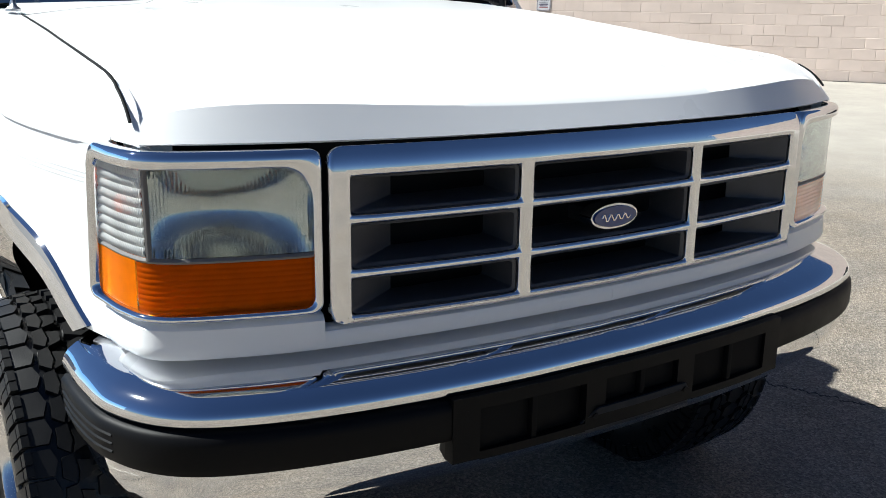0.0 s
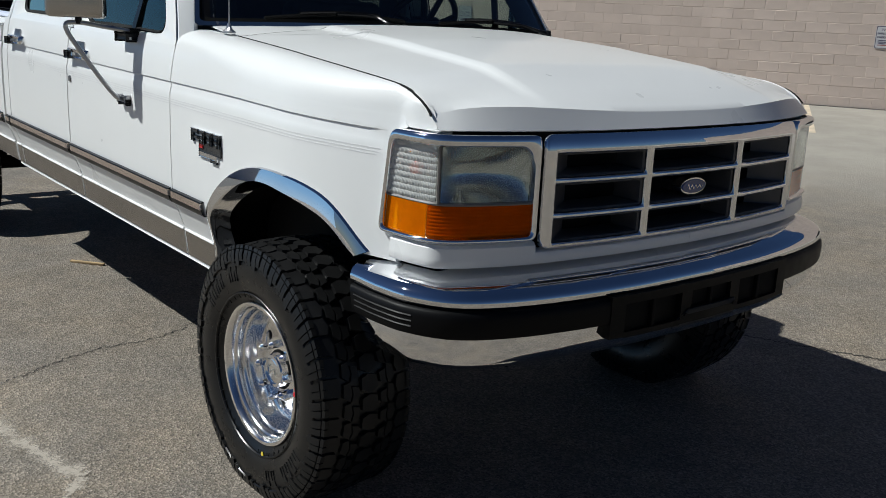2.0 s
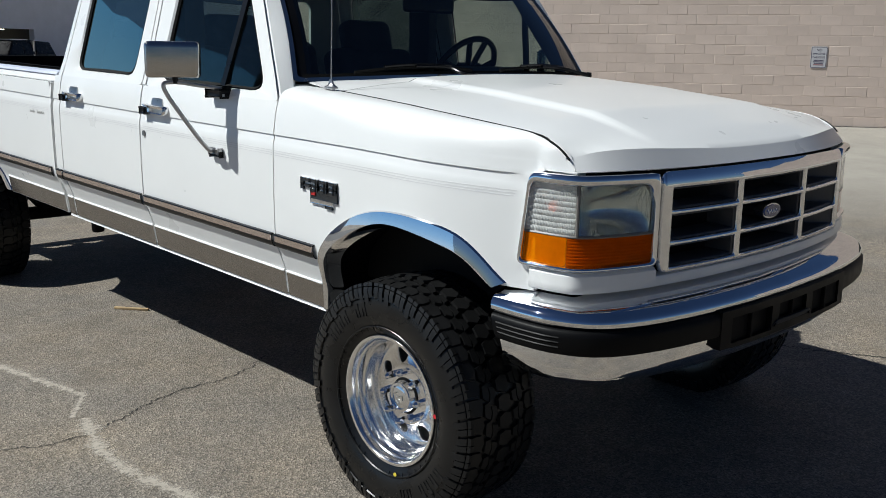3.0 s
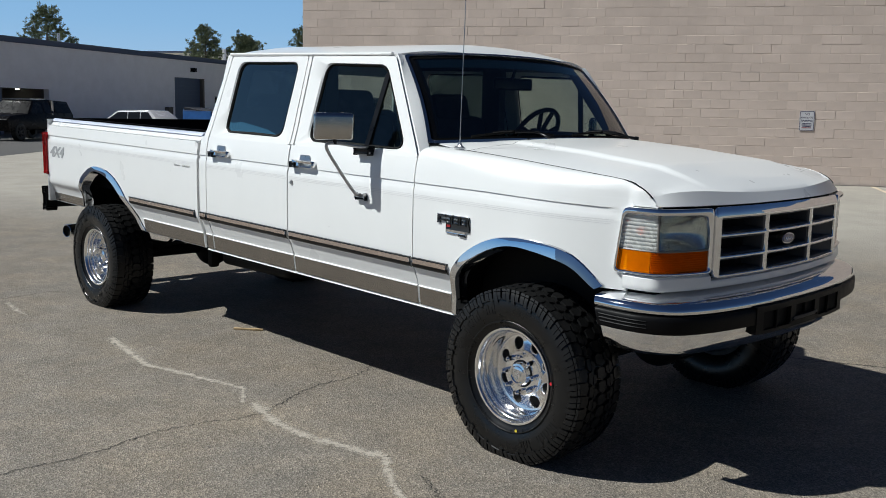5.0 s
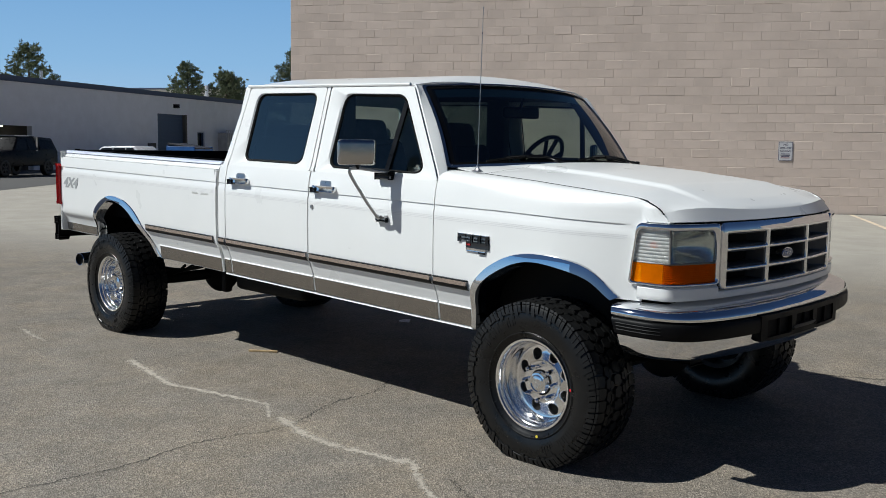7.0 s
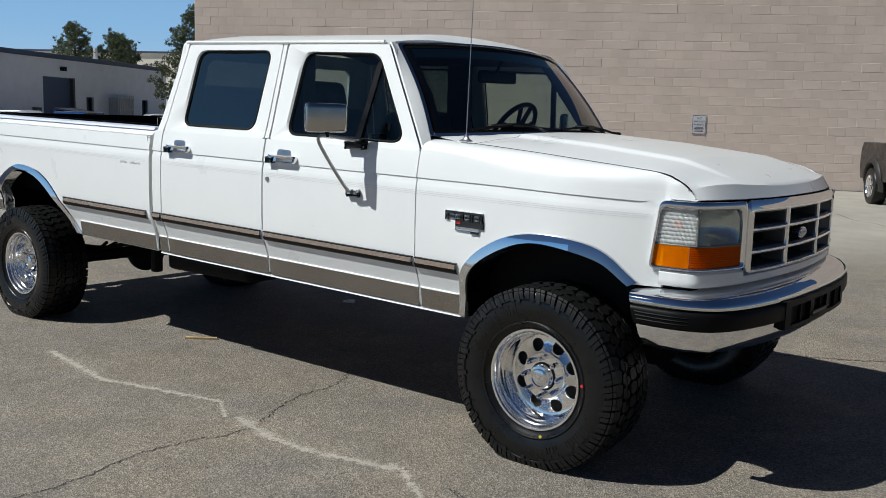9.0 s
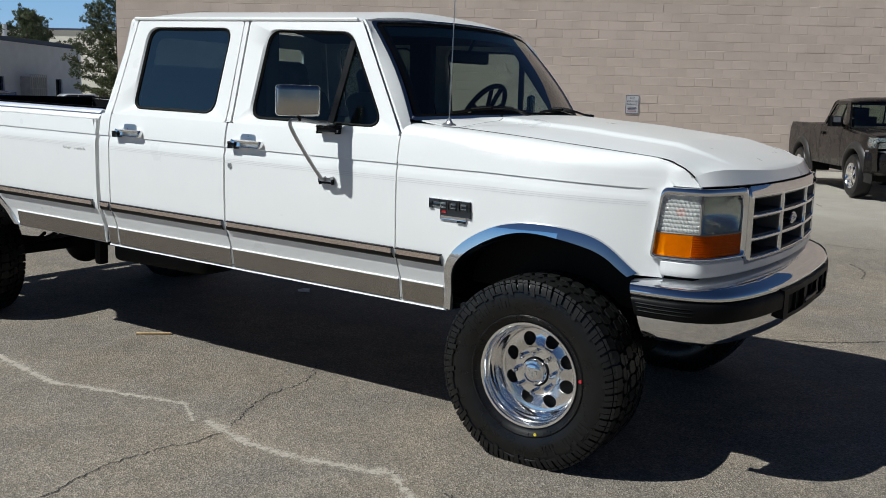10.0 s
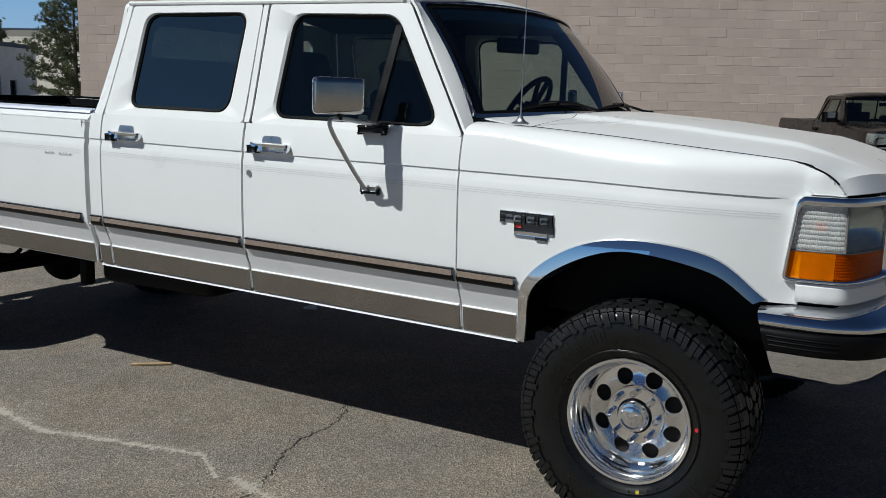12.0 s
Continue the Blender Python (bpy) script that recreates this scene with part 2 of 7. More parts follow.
def lathe(bm, profile, seg=64, axis="x", closed=False):
    """Turn (along, radius) pairs about an axis."""
    rings = []
    for a, r in profile:
        ring = []
        for k in range(seg):
            c, s = math.cos(2 * math.pi * k / seg), math.sin(2 * math.pi * k / seg)
            ring.append(bm.verts.new((a, r * c, r * s) if axis == "x" else (r * c, r * s, a) if axis == "z" else (r * c, a, r * s)))
        rings.append(ring)
    pairs = list(zip(rings, rings[1:])) + ([(rings[-1], rings[0])] if closed else [])
    for a, b in pairs:
        for k in range(seg):
            bm.faces.new((a[k], a[(k + 1) % seg], b[(k + 1) % seg], b[k]))
    return bm


def sheet(bm, rows):
    """A surface through rows of points, all of one length."""
    grid = [[bm.verts.new(p) for p in row] for row in rows]
    for a, b in zip(grid, grid[1:]):
        for i in range(len(a) - 1):
            bm.faces.new((a[i], a[i + 1], b[i + 1], b[i]))
    return bm


def thick(bm, t):
    bmesh.ops.recalc_face_normals(bm, faces=bm.faces[:])
    bm.normal_update()
    faces, rim = bm.faces[:], [e for e in bm.edges if len(e.link_faces) == 1]
    under = {v: bm.verts.new(v.co - v.normal * t) for v in bm.verts[:]}
    sides = [(e.link_loops[0].vert, e.link_loops[0].link_loop_next.vert) for e in rim]
    for f in faces:
        bm.faces.new([under[v] for v in reversed(f.verts)])
    for a, b in sides:
        bm.faces.new((b, a, under[a], under[b]))
    bmesh.ops.recalc_face_normals(bm, faces=bm.faces[:])
    return bm


def spline(points, n):
    """A smooth line of n points through a few."""
    p = [Vector(q) for q in points]
    p = [2 * p[0] - p[1], *p, 2 * p[-1] - p[-2]]
    k, out = len(points) - 1, []
    for i in range(n):
        t = k * i / (n - 1)
        j = min(int(t), k - 1)
        t -= j
        a, b, c, d = p[j:j + 4]
        out.append(0.5 * (2 * b + (c - a) * t + (2 * a - 5 * b + 4 * c - d) * t * t + (3 * b - a - 3 * c + d) * t ** 3))
    return out


def at(table, v):
    """The value at v of a table of (v, value), with straight lines between."""
    xs, ys = zip(*table)
    return float(np.interp(v, xs, ys))


def letters(text, size, depth=0.001, bold=0.0):
    """A mesh of the built-in font, flat on its back, centred."""
    cu = bpy.data.curves.new("text", "FONT")
    cu.body, cu.size, cu.extrude, cu.align_x, cu.align_y = text, size, depth, "CENTER", "CENTER"
    cu.offset = bold
    ob = bpy.data.objects.new("text", cu)
    scene.collection.objects.link(ob)
    bpy.context.view_layer.update()
    me = bpy.data.meshes.new_from_object(ob.evaluated_get(bpy.context.evaluated_depsgraph_get()))
    bpy.data.objects.remove(ob)
    bpy.data.curves.remove(cu)
    bm = bmesh.new()
    bm.from_mesh(me)
    bpy.data.meshes.remove(me)
    return bm


# ---------------------------------------------------------------- the pickup: shape of its body
RAKE = 0.02
SIDE = [(0.53, 0.892), (0.56, 0.905), (0.60, 0.911), (0.655, 0.917), (0.668, 0.921), (0.690, 0.929), (0.708, 0.9355), (0.712, 0.937), (0.735, 0.945), (0.752, 0.952), (0.765, 0.957), (0.78, 0.960), (0.80, 0.963), (0.95, 0.966), (1.08, 0.965), (1.140, 0.9640),
        (1.168, 0.9570), (1.1785, 0.9560), (1.180, 0.9605), (1.192, 0.9595), (1.25, 0.951), (1.29, 0.943), (1.335, 0.925), (1.82, 0.797)]
SEAM = [(q.x, q.y) for q in spline([(-0.615, 1.196, 0), (-0.602, 1.208, 0), (-0.568, 1.243, 0), (-0.518, 1.270, 0), (-0.445, 1.287, 0), (-0.25, 1.302, 0), (0.0, 1.319, 0), (0.145, 1.329, 0), (0.47, 1.347, 0), (0.72, 1.358, 0)], 60)]
FRONT_IN = [(0.438, 0.560), (0.400, 0.755), (0.27, 0.875), (0.056, 0.951), (-0.223, 0.915), (-0.365, 0.825)]
FRONT_OUT = [(0.484, 0.560), (0.438, 0.790), (0.275, 0.932), (0.058, 0.995), (-0.225, 0.972), (-0.405, 0.845)]
REAR_IN = [(4.645, 0.625), (4.592, 0.800), (4.45, 0.910), (4.32, 0.946), (4.10, 0.905), (3.88, 0.765), (3.69, 0.568)]
REAR_OUT = [(4.695, 0.622), (4.648, 0.840), (4.48, 0.955), (4.31, 0.989), (4.08, 0.950), (3.89, 0.835), (3.642, 0.568)]
SILL, BELT = 0.560, 1.30


def half(z, y=1.0):
    """Half the body's width at a height and a station."""
    if y > 4.5 and z < 0.80:
        z -= 0.042 * min(1.0, (0.80 - z) / 0.05)
    w = at(SIDE, z)
    if y < -0.05:
        w -= min(0.088, 0.335 * (-0.05 - y) ** 1.6)
    return w


def body(name, bm, material, parent, label="", angle=38):
    for v in bm.verts:
        v.co.z += RAKE * v.co.y
    return part(name, bm, material, parent, label, angle)


def middle(a, b, n=60):
    p, q = spline([(*v, 0) for v in a], n), spline([(*v, 0) for v in b], n)
    return sorted((0.55 * (u.x + w.x) - 0.05 * (u.x + w.x), 0.5 * (u.y + w.y)) for u, w in zip(p, q))


ARCH_F, ARCH_R = middle(FRONT_IN, FRONT_OUT), middle(REAR_IN, REAR_OUT)
KNOTS = [0.56, 0.60, 0.64, 0.662, 0.668, 0.674, 0.690, 0.711, 0.716, 0.735, 0.752, 0.765, 0.78, 0.80, 0.84, 0.88, 0.92, 0.96, 1.0]
LEVELS = [1.02, 1.06, 1.085, 1.11, 1.14, 1.152, 1.168, 1.1785, 1.180, 1.192, 1.205, 1.23, 1.26]


def panel(sx, ys, low, top, edge=0.016):
    """A side panel between two lines, with the body's section and a fold round its edge."""
    bm, rows = bmesh.new(), []
    for y in ys:
        lo, hi = low(y), top(y)
        zs = [lo] + [max(lo, z) for z in KNOTS] + [z for z in LEVELS if z < hi - 0.005] + [hi]
        while len(zs) < 2 + len(KNOTS) + len(LEVELS):
            zs.append(hi)
        rows.append([(sx * half(z, y), y, z) for z in zs])
    sheet(bm, rows)
    bmesh.ops.remove_doubles(bm, verts=bm.verts[:], dist=0.0004)
    return thick(bm, edge)


def steps(a, b, n):
    return [a + (b - a) * k / n for k in range(n + 1)]


def loop(corners, radius, arc=6, side=5):
    """A closed line round a polygon with rounded corners, always with the same count of points."""
    out, n = [], len(corners)
    for i in range(n):
        p, c, q = (Vector(corners[(i + k) % n]) for k in (-1, 0, 1))
        a, b = (p - c).normalized(), (q - c).normalized()
        r = radius[i] if isinstance(radius, (list, tuple)) else radius
        s, e = c + a * r, c + b * r
        for k in range(arc + 1):
            t = k / arc
            out.append((1 - t) ** 2 * s + 2 * t * (1 - t) * c + t * t * e)
        r2 = radius[(i + 1) % n] if isinstance(radius, (list, tuple)) else radius
        nxt = q - b * r2
        out += [e.lerp(nxt, k / (side + 1)) for k in range(1, side + 1)]
    return out


def ring(bm, a, b):
    """Faces between two closed lines of 3D points."""
    va, vb = [bm.verts.new(p) for p in a], [bm.verts.new(p) for p in b]
    n = len(va)
    for i in range(n):
        bm.faces.new((va[i], va[(i + 1) % n], vb[(i + 1) % n], vb[i]))
    return bm


def fan(bm, a, centre):
    va, c = [bm.verts.new(p) for p in a], bm.verts.new(centre)
    for i in range(len(va)):
        bm.faces.new((va[i], va[(i + 1) % len(va)], c))
    return bm


truck = new("pickup_truck")
tagged(truck, "lifted white crew-cab pickup truck with chrome trim, parked on asphalt", "pickup truck")


# ---- doors, cab and bed
def window_set(sx, parent, outer, inner, radius, pane, seal=0.011):
    """The upper frame of a door with its opening, the black seal in it and the pane."""
    def put(q, off=0.0):
        return (sx * (half(q.y) + off), q.x, q.y)
    o, i = loop([(*c, 0) for c in outer], [0.02] * len(outer)), loop([(*c, 0) for c in inner], radius)
    mid = sum((Vector((*c, 0)) for c in inner), Vector()) / len(inner)
    bm = bmesh.new()
    k1 = [a.lerp(b, 0.90) for a, b in zip(o, i)]
    ring(bm, [put(q) for q in o], [put(q, 0.001) for q in k1])
    ring(bm, [put(q, 0.001) for q in k1], [put(q, -0.010) for q in i])
    bmesh.ops.remove_doubles(bm, verts=bm.verts[:], dist=0.0003)
    body("window_frame", thick(bm, 0.02), PAINT, parent)
    j = [q + (mid - q).normalized() * seal for q in i]
    bm = ring(bmesh.new(), [put(q, -0.008) for q in i], [put(q, -0.016) for q in j])
    body("window_seal", thick(bm, 0.006), SEAL, parent, "black rubber window seal")
    bm = fan(bmesh.new(), [put(q, -0.015) for q in j], put(mid, -0.011))
    g = body("window_pane", bm, pane, parent, "dark tinted glass" if pane is TINTED else "lightly tinted glass")
    return g


FRONT_OUTER = [(1.752, BELT), (1.752, 1.808), (1.035, 1.800), (0.713, BELT)]
FRONT_INNER = [(1.643, 1.328), (1.615, 1.764), (1.093, 1.754), (0.818, 1.328)]
REAR_OUTER = [(2.683, BELT), (2.605, 1.816), (1.798, 1.808), (1.802, BELT)]
REAR_INNER = [(2.530, 1.336), (2.507, 1.774), (1.880, 1.772), (1.904, 1.336)]


def door(sx, name, y0, y1, outer, inner, radius, pane, handle_y, lock_y):
    d = body(name, panel(sx, steps(y0, y1, 14), lambda y: SILL + 0.012, lambda y: BELT, 0.03), PAINT, truck, "white painted door", 24)
    window_set(sx, d, outer, inner, radius, pane)
    # pull handle: chrome paddle over a recess, with a dark pivot
    hz = 1.207
    x = half(hz)

    def hp(q, d):
        return (sx * (half(hz + q.y) + d), handle_y + q.x, hz + q.y)
    outer = loop([(0.100, -0.022, 0), (-0.108, -0.022, 0), (-0.108, 0.016, 0), (0.100, 0.016, 0)], [0.010, 0.014, 0.014, 0.008], 4, 4)
    inner = loop([(0.030, -0.015, 0), (-0.092, -0.015, 0), (-0.092, 0.001, 0), (0.030, 0.001, 0)], 0.006, 4, 4)
    bm = bmesh.new()
    for a, da, b, db in ((outer, 0.0, outer, 0.020), (outer, 0.020, [p.lerp(q, 0.3) for p, q in zip(outer, inner)], 0.027), ([p.lerp(q, 0.3) for p, q in zip(outer, inner)], 0.027, inner, 0.022), (inner, 0.022, inner, 0.003)):
        ring(bm, [hp(p, da) for p in a], [hp(p, db) for p in b])
    bmesh.ops.remove_doubles(bm, verts=bm.verts[:], dist=0.0002)
    bmesh.ops.recalc_face_normals(bm, faces=bm.faces[:])
    body("handle", bm, ALLOY, d, "chrome pull handle")
    o = loop([(0.048, 0.016, 0), (-0.055, 0.016, 0), (-0.052, 0.046, 0), (0.045, 0.046, 0)], [0.004, 0.004, 0.016, 0.016], 5, 3)
    bm = ring(bmesh.new(), [hp(p, 0.0) for p in o], [hp(p, 0.004) for p in o])
    fan(bm, [hp(p, 0.004) for p in o], hp(Vector((0, 0.03, 0)), 0.002))
    bmesh.ops.remove_doubles(bm, verts=bm.verts[:], dist=0.0002)
    bmesh.ops.recalc_face_normals(bm, faces=bm.faces[:])
    body("handle_recess", bm, SATIN, d, "bright cup above the handle")
    bm = boxed(sx * (x + 0.006), sx * (x + 0.029), handle_y + 0.058, handle_y + 0.104, hz - 0.024, hz - 0.001, 0.005)
    body("handle_pivot", bm, BLACK_PLASTIC, d)
    if lock_y:
        bm = rod(bmesh.new(), (sx * half(1.09), lock_y, 1.09), (sx * (half(1.09) + 0.006), lock_y, 1.09), 0.014, 0.012, 20)
        body("lock", bm, SATIN, d, "key lock")
    return d


# the wing window's post lies over the front pane
def wing(sx, parent):
    bm = bmesh.new()
    top, bot = (1.074, 1.715), (1.128, 1.332)
    sheet(bm, [[(sx * (half(z) - 0.004), y + o, z) for o in (-0.017, 0.017)] for y, z in (top, ((top[0] + bot[0]) / 2, 1.52), bot)])
    body("wing_post", thick(bm, 0.012), BLACK_PLASTIC, parent, "black quarter window post")


doors = {}
for sx in (-1, 1):
    df = door(sx, "front_door", 0.715, 1.776, FRONT_OUTER, FRONT_INNER, [0.07, 0.075, 0.065, 0.10], SIDE_GLASS, 1.625, 1.740)
    wing(sx, df)
    dr = door(sx, "rear_door", 1.788, 2.682, REAR_OUTER, REAR_INNER, [0.065, 0.08, 0.07, 0.075], TINTED, 2.515, 0)
    doors[sx] = (df, dr)
    for y, z1 in ((0.711, BELT - 0.012), (1.782, BELT), (2.687, BELT)):
        bm = panel(sx, [y - 0.010, y + 0.010], lambda q: SILL + 0.014, lambda q: z1, 0.004)
        for v in bm.verts:
            v.co.x -= sx * 0.012
        body("door_gap", bm, SEAL, truck, "dark gap between the panels")
    for y, wide in ((1.758, 0.011), (1.797, 0.008)):
        bm = sheet(bmesh.new(), [[(sx * (half(z) - 0.010), y + d, z) for d in (-wide, wide)] for z in steps(BELT - 0.004, 1.80, 8)])
        body("door_gap", thick(bm, 0.003), SEAL, truck, "dark gap between the panels")
    bm = sheet(bmesh.new(), [[(sx * (half(z) - 0.001), y, z) for y in (1.765, 1.779, 1.793)] for z in steps(BELT + 0.003, 1.81, 8)])
    body("door_pillar", thick(bm, 0.012), PAINT, truck)
    # corner of the cab behind the rear door
    bm = panel(sx, steps(2.692, 2.772, 4), lambda y: SILL + 0.012, lambda y: BELT, 0.03)
    body("cab_corner", bm, PAINT, truck)
    bm = bmesh.new()
    rows = []
    for k in range(9):
        z = BELT + (1.835 - BELT) * k / 8
        t = (z - BELT) / 0.53
        a, b = 2.692 - 0.08 * t, 2.772 - 0.105 * t
        rows.append([(sx * half(z), a, z), (sx * half(z), (a + b) / 2, z), (sx * (half(z) - 0.012), b - 0.008, z), (sx * (half(z) - 0.05), b, z)])
    body("rear_pillar", thick(sheet(bm, rows), 0.02), PAINT, truck)

# sill under the doors
for sx in (-1, 1):
    bm = bmesh.new()
    rows = [[(sx * x, y, z) for x, z in ((0.80, 0.552), (0.898, 0.548), (0.909, 0.551), (0.907, 0.5575), (0.86, 0.575))] for y in steps(0.47, 2.775, 6)]
    body("sill", thick(sheet(bm, rows), 0.01), PAINT, truck)


# roof
def roof_z(x, y):
    edge = 1.812 + 0.012 * min(1, max(0, (y - 1.0) / 1.6))
    crown = 0.086 * (1 - abs(x / 0.79) ** 2.6)
    front = max(0.0, (1.12 - y) / 0.2)
    back = max(0.0, (y - 2.52) / 0.14)
    return edge + crown * (1 - 0.52 * min(1, front) ** 1.6 - 0.35 * min(1, back) ** 2) - 0.010 * min(1, front) ** 2


def roof_front(x):
    return 0.890 + 0.152 * abs(x / 0.78) ** 2.2


rows = []
for k in range(25):
    t = k / 24
    row = []
    for i in range(33):
        x = -0.79 + 1.58 * i / 32
        y = roof_front(x) + (2.665 - roof_front(x)) * t
        row.append((x, y, roof_z(x, y)))
    rows.append(row)
body("roof", thick(sheet(bmesh.new(), rows), 0.02), PAINT, truck, "white roof panel")
for sx in (-1, 1):
    bm = tube(bmesh.new(), [(sx * 0.797, y, 1.812 + 0.012 * (y - 1.0) / 1.6) for y in steps(1.07, 2.64, 8)], 0.010, 8)
    body("rain_gutter", bm, PAINT, truck)


# windscreen: bowed glass, black seal and bright moulding round it
def screen(u, v, off=0.0):
    """u across from -1 to 1, v up from 0 to 1."""
    xb, xt = 0.872, 0.752
    x = u * (xb + (xt - xb) * v)
    y = (0.555 + 0.155 * abs(u) ** 2.2) * (1 - v) + (0.886 + 0.150 * abs(u) ** 2.2) * v - 0.028 * math.sin(math.pi * v)
    z = (1.387 - 0.020 * u * u) * (1 - v) + (1.842 - 0.030 * abs(u) ** 2.4) * v
    return Vector((x, y - off * 0.82, z + off * 0.57))


def screen_loop(inset, off, r=0.12):
    pts = loop([(-1 + inset, inset * 1.6, 0), (1 - inset, inset * 1.6, 0), (1 - inset, 1 - inset * 1.6, 0), (-1 + inset, 1 - inset * 1.6, 0)], [r * 0.30, r * 0.30, r * 0.36, r * 0.36], 6, 14)
    return [screen(p.x, p.y, off) for p in pts]


rows = [[screen(-0.97 + 1.94 * i / 24, 0.03 + 0.94 * k / 12) for i in range(25)] for k in range(13)]
ws = body("windscreen", sheet(bmesh.new(), rows), WINDSCREEN, truck, "clear bowed windscreen glass")
bm = ring(bmesh.new(), screen_loop(0.012, 0.003), screen_loop(0.036, 0.002))
body("windscreen_seal", thick(bm, 0.004), SEAL, ws, "black windscreen seal")
bm = ring(bmesh.new(), screen_loop(0.0, 0.004), screen_loop(0.016, 0.008))
body("windscreen_moulding", thick(bm, 0.006), BRUSHED, ws, "bright windscreen moulding")
# windscreen pillars, from the door's edge to the moulding
for sx in (-1, 1):
    rows = []
    for k in range(17):
        p = screen(sx, -0.11 + 1.11 * k / 16)
        ya = max(0.705, 0.713 + 0.644 * (p.z - BELT) - 0.010, p.y + 0.004)
        w = half(p.z)
        rows.append([(sx * (w - 0.002), ya, p.z), (sx * (w - 0.001), ya - 0.012, p.z + 0.002), (p.x + sx * 0.010, p.y + 0.004, p.z + 0.004), (p.x, p.y - 0.001, p.z + 0.003), (p.x - sx * 0.02, p.y + 0.014, p.z - 0.002)])
    body("windscreen_pillar", thick(sheet(bmesh.new(), rows), 0.012), PAINT, truck)
# dark trim inside the windscreen pillars
for sx in (-1, 1):
    rows = []
    for k in range(15):
        p = screen(sx * 0.925, k / 14, -0.005)
        door_y = 0.818 + 0.645 * (p.z - 1.328) + 0.004
        rows.append([screen(sx * 0.97, k / 14, -0.003), p, (sx * (half(p.z) - 0.092), 0.6 * p.y + 0.4 * door_y, p.z), (sx * (half(p.z) - 0.070), door_y, p.z)])
    body("pillar_trim", thick(sheet(bmesh.new(), rows), 0.006), BLACK_PLASTIC, truck, "dark trim inside the windscreen pillar")
# tinted band along the top
bm = sheet(bmesh.new(), [[screen(-0.95 + 1.9 * i / 24, v, -0.004) for i in range(25)] for v in (0.84, 0.95)])
body("sun_band", bm, TINTED, ws)

# back of the cab with its window
back_o = loop([(-0.88, 1.28, 0), (0.88, 1.28, 0), (0.80, 1.83, 0), (-0.80, 1.83, 0)], 0.03)
back_i = loop([(-0.66, 1.40, 0), (0.66, 1.40, 0), (0.62, 1.74, 0), (-0.62, 1.74, 0)], 0.06)


def back_point(q, off=0.0):
    return (q.x, 2.765 - 0.19 * (q.y - 1.30) + off, q.y)


body("cab_back_frame", thick(ring(bmesh.new(), [back_point(q) for q in back_o], [back_point(q) for q in back_i]), 0.02), PAINT, truck)
mid = Vector((0, 1.57, 0))
body("rear_window", fan(bmesh.new(), [back_point(q, -0.004) for q in back_i], back_point(mid, -0.004)), SIDE_GLASS, truck, "cab rear window glass")
body("cab_back", boxed(-0.855, 0.855, 2.755, 2.775, 0.60, 1.30, 0.004), PAINT, truck)
body("cab_floor", boxed(-0.84, 0.84, 0.45, 2.75, 0.62, 0.66, 0.01), DARK_METAL, truck)
body("headliner", sheet(bmesh.new(), [[(x, y, roof_z(x, y) - 0.035) for x in steps(-0.77, 0.77, 10)] for y in steps(1.0, 2.62, 6)]), CABIN, truck)

# ---- front wings
def shoulder(y):
    """Height at which the fender's side begins to roll inward."""
    t = min(1, max(0, (y - 0.05) / 0.6))
    return min(1.22 + 0.083 * t * t * (3 - 2 * t), at(SEAM, y) - 0.03)


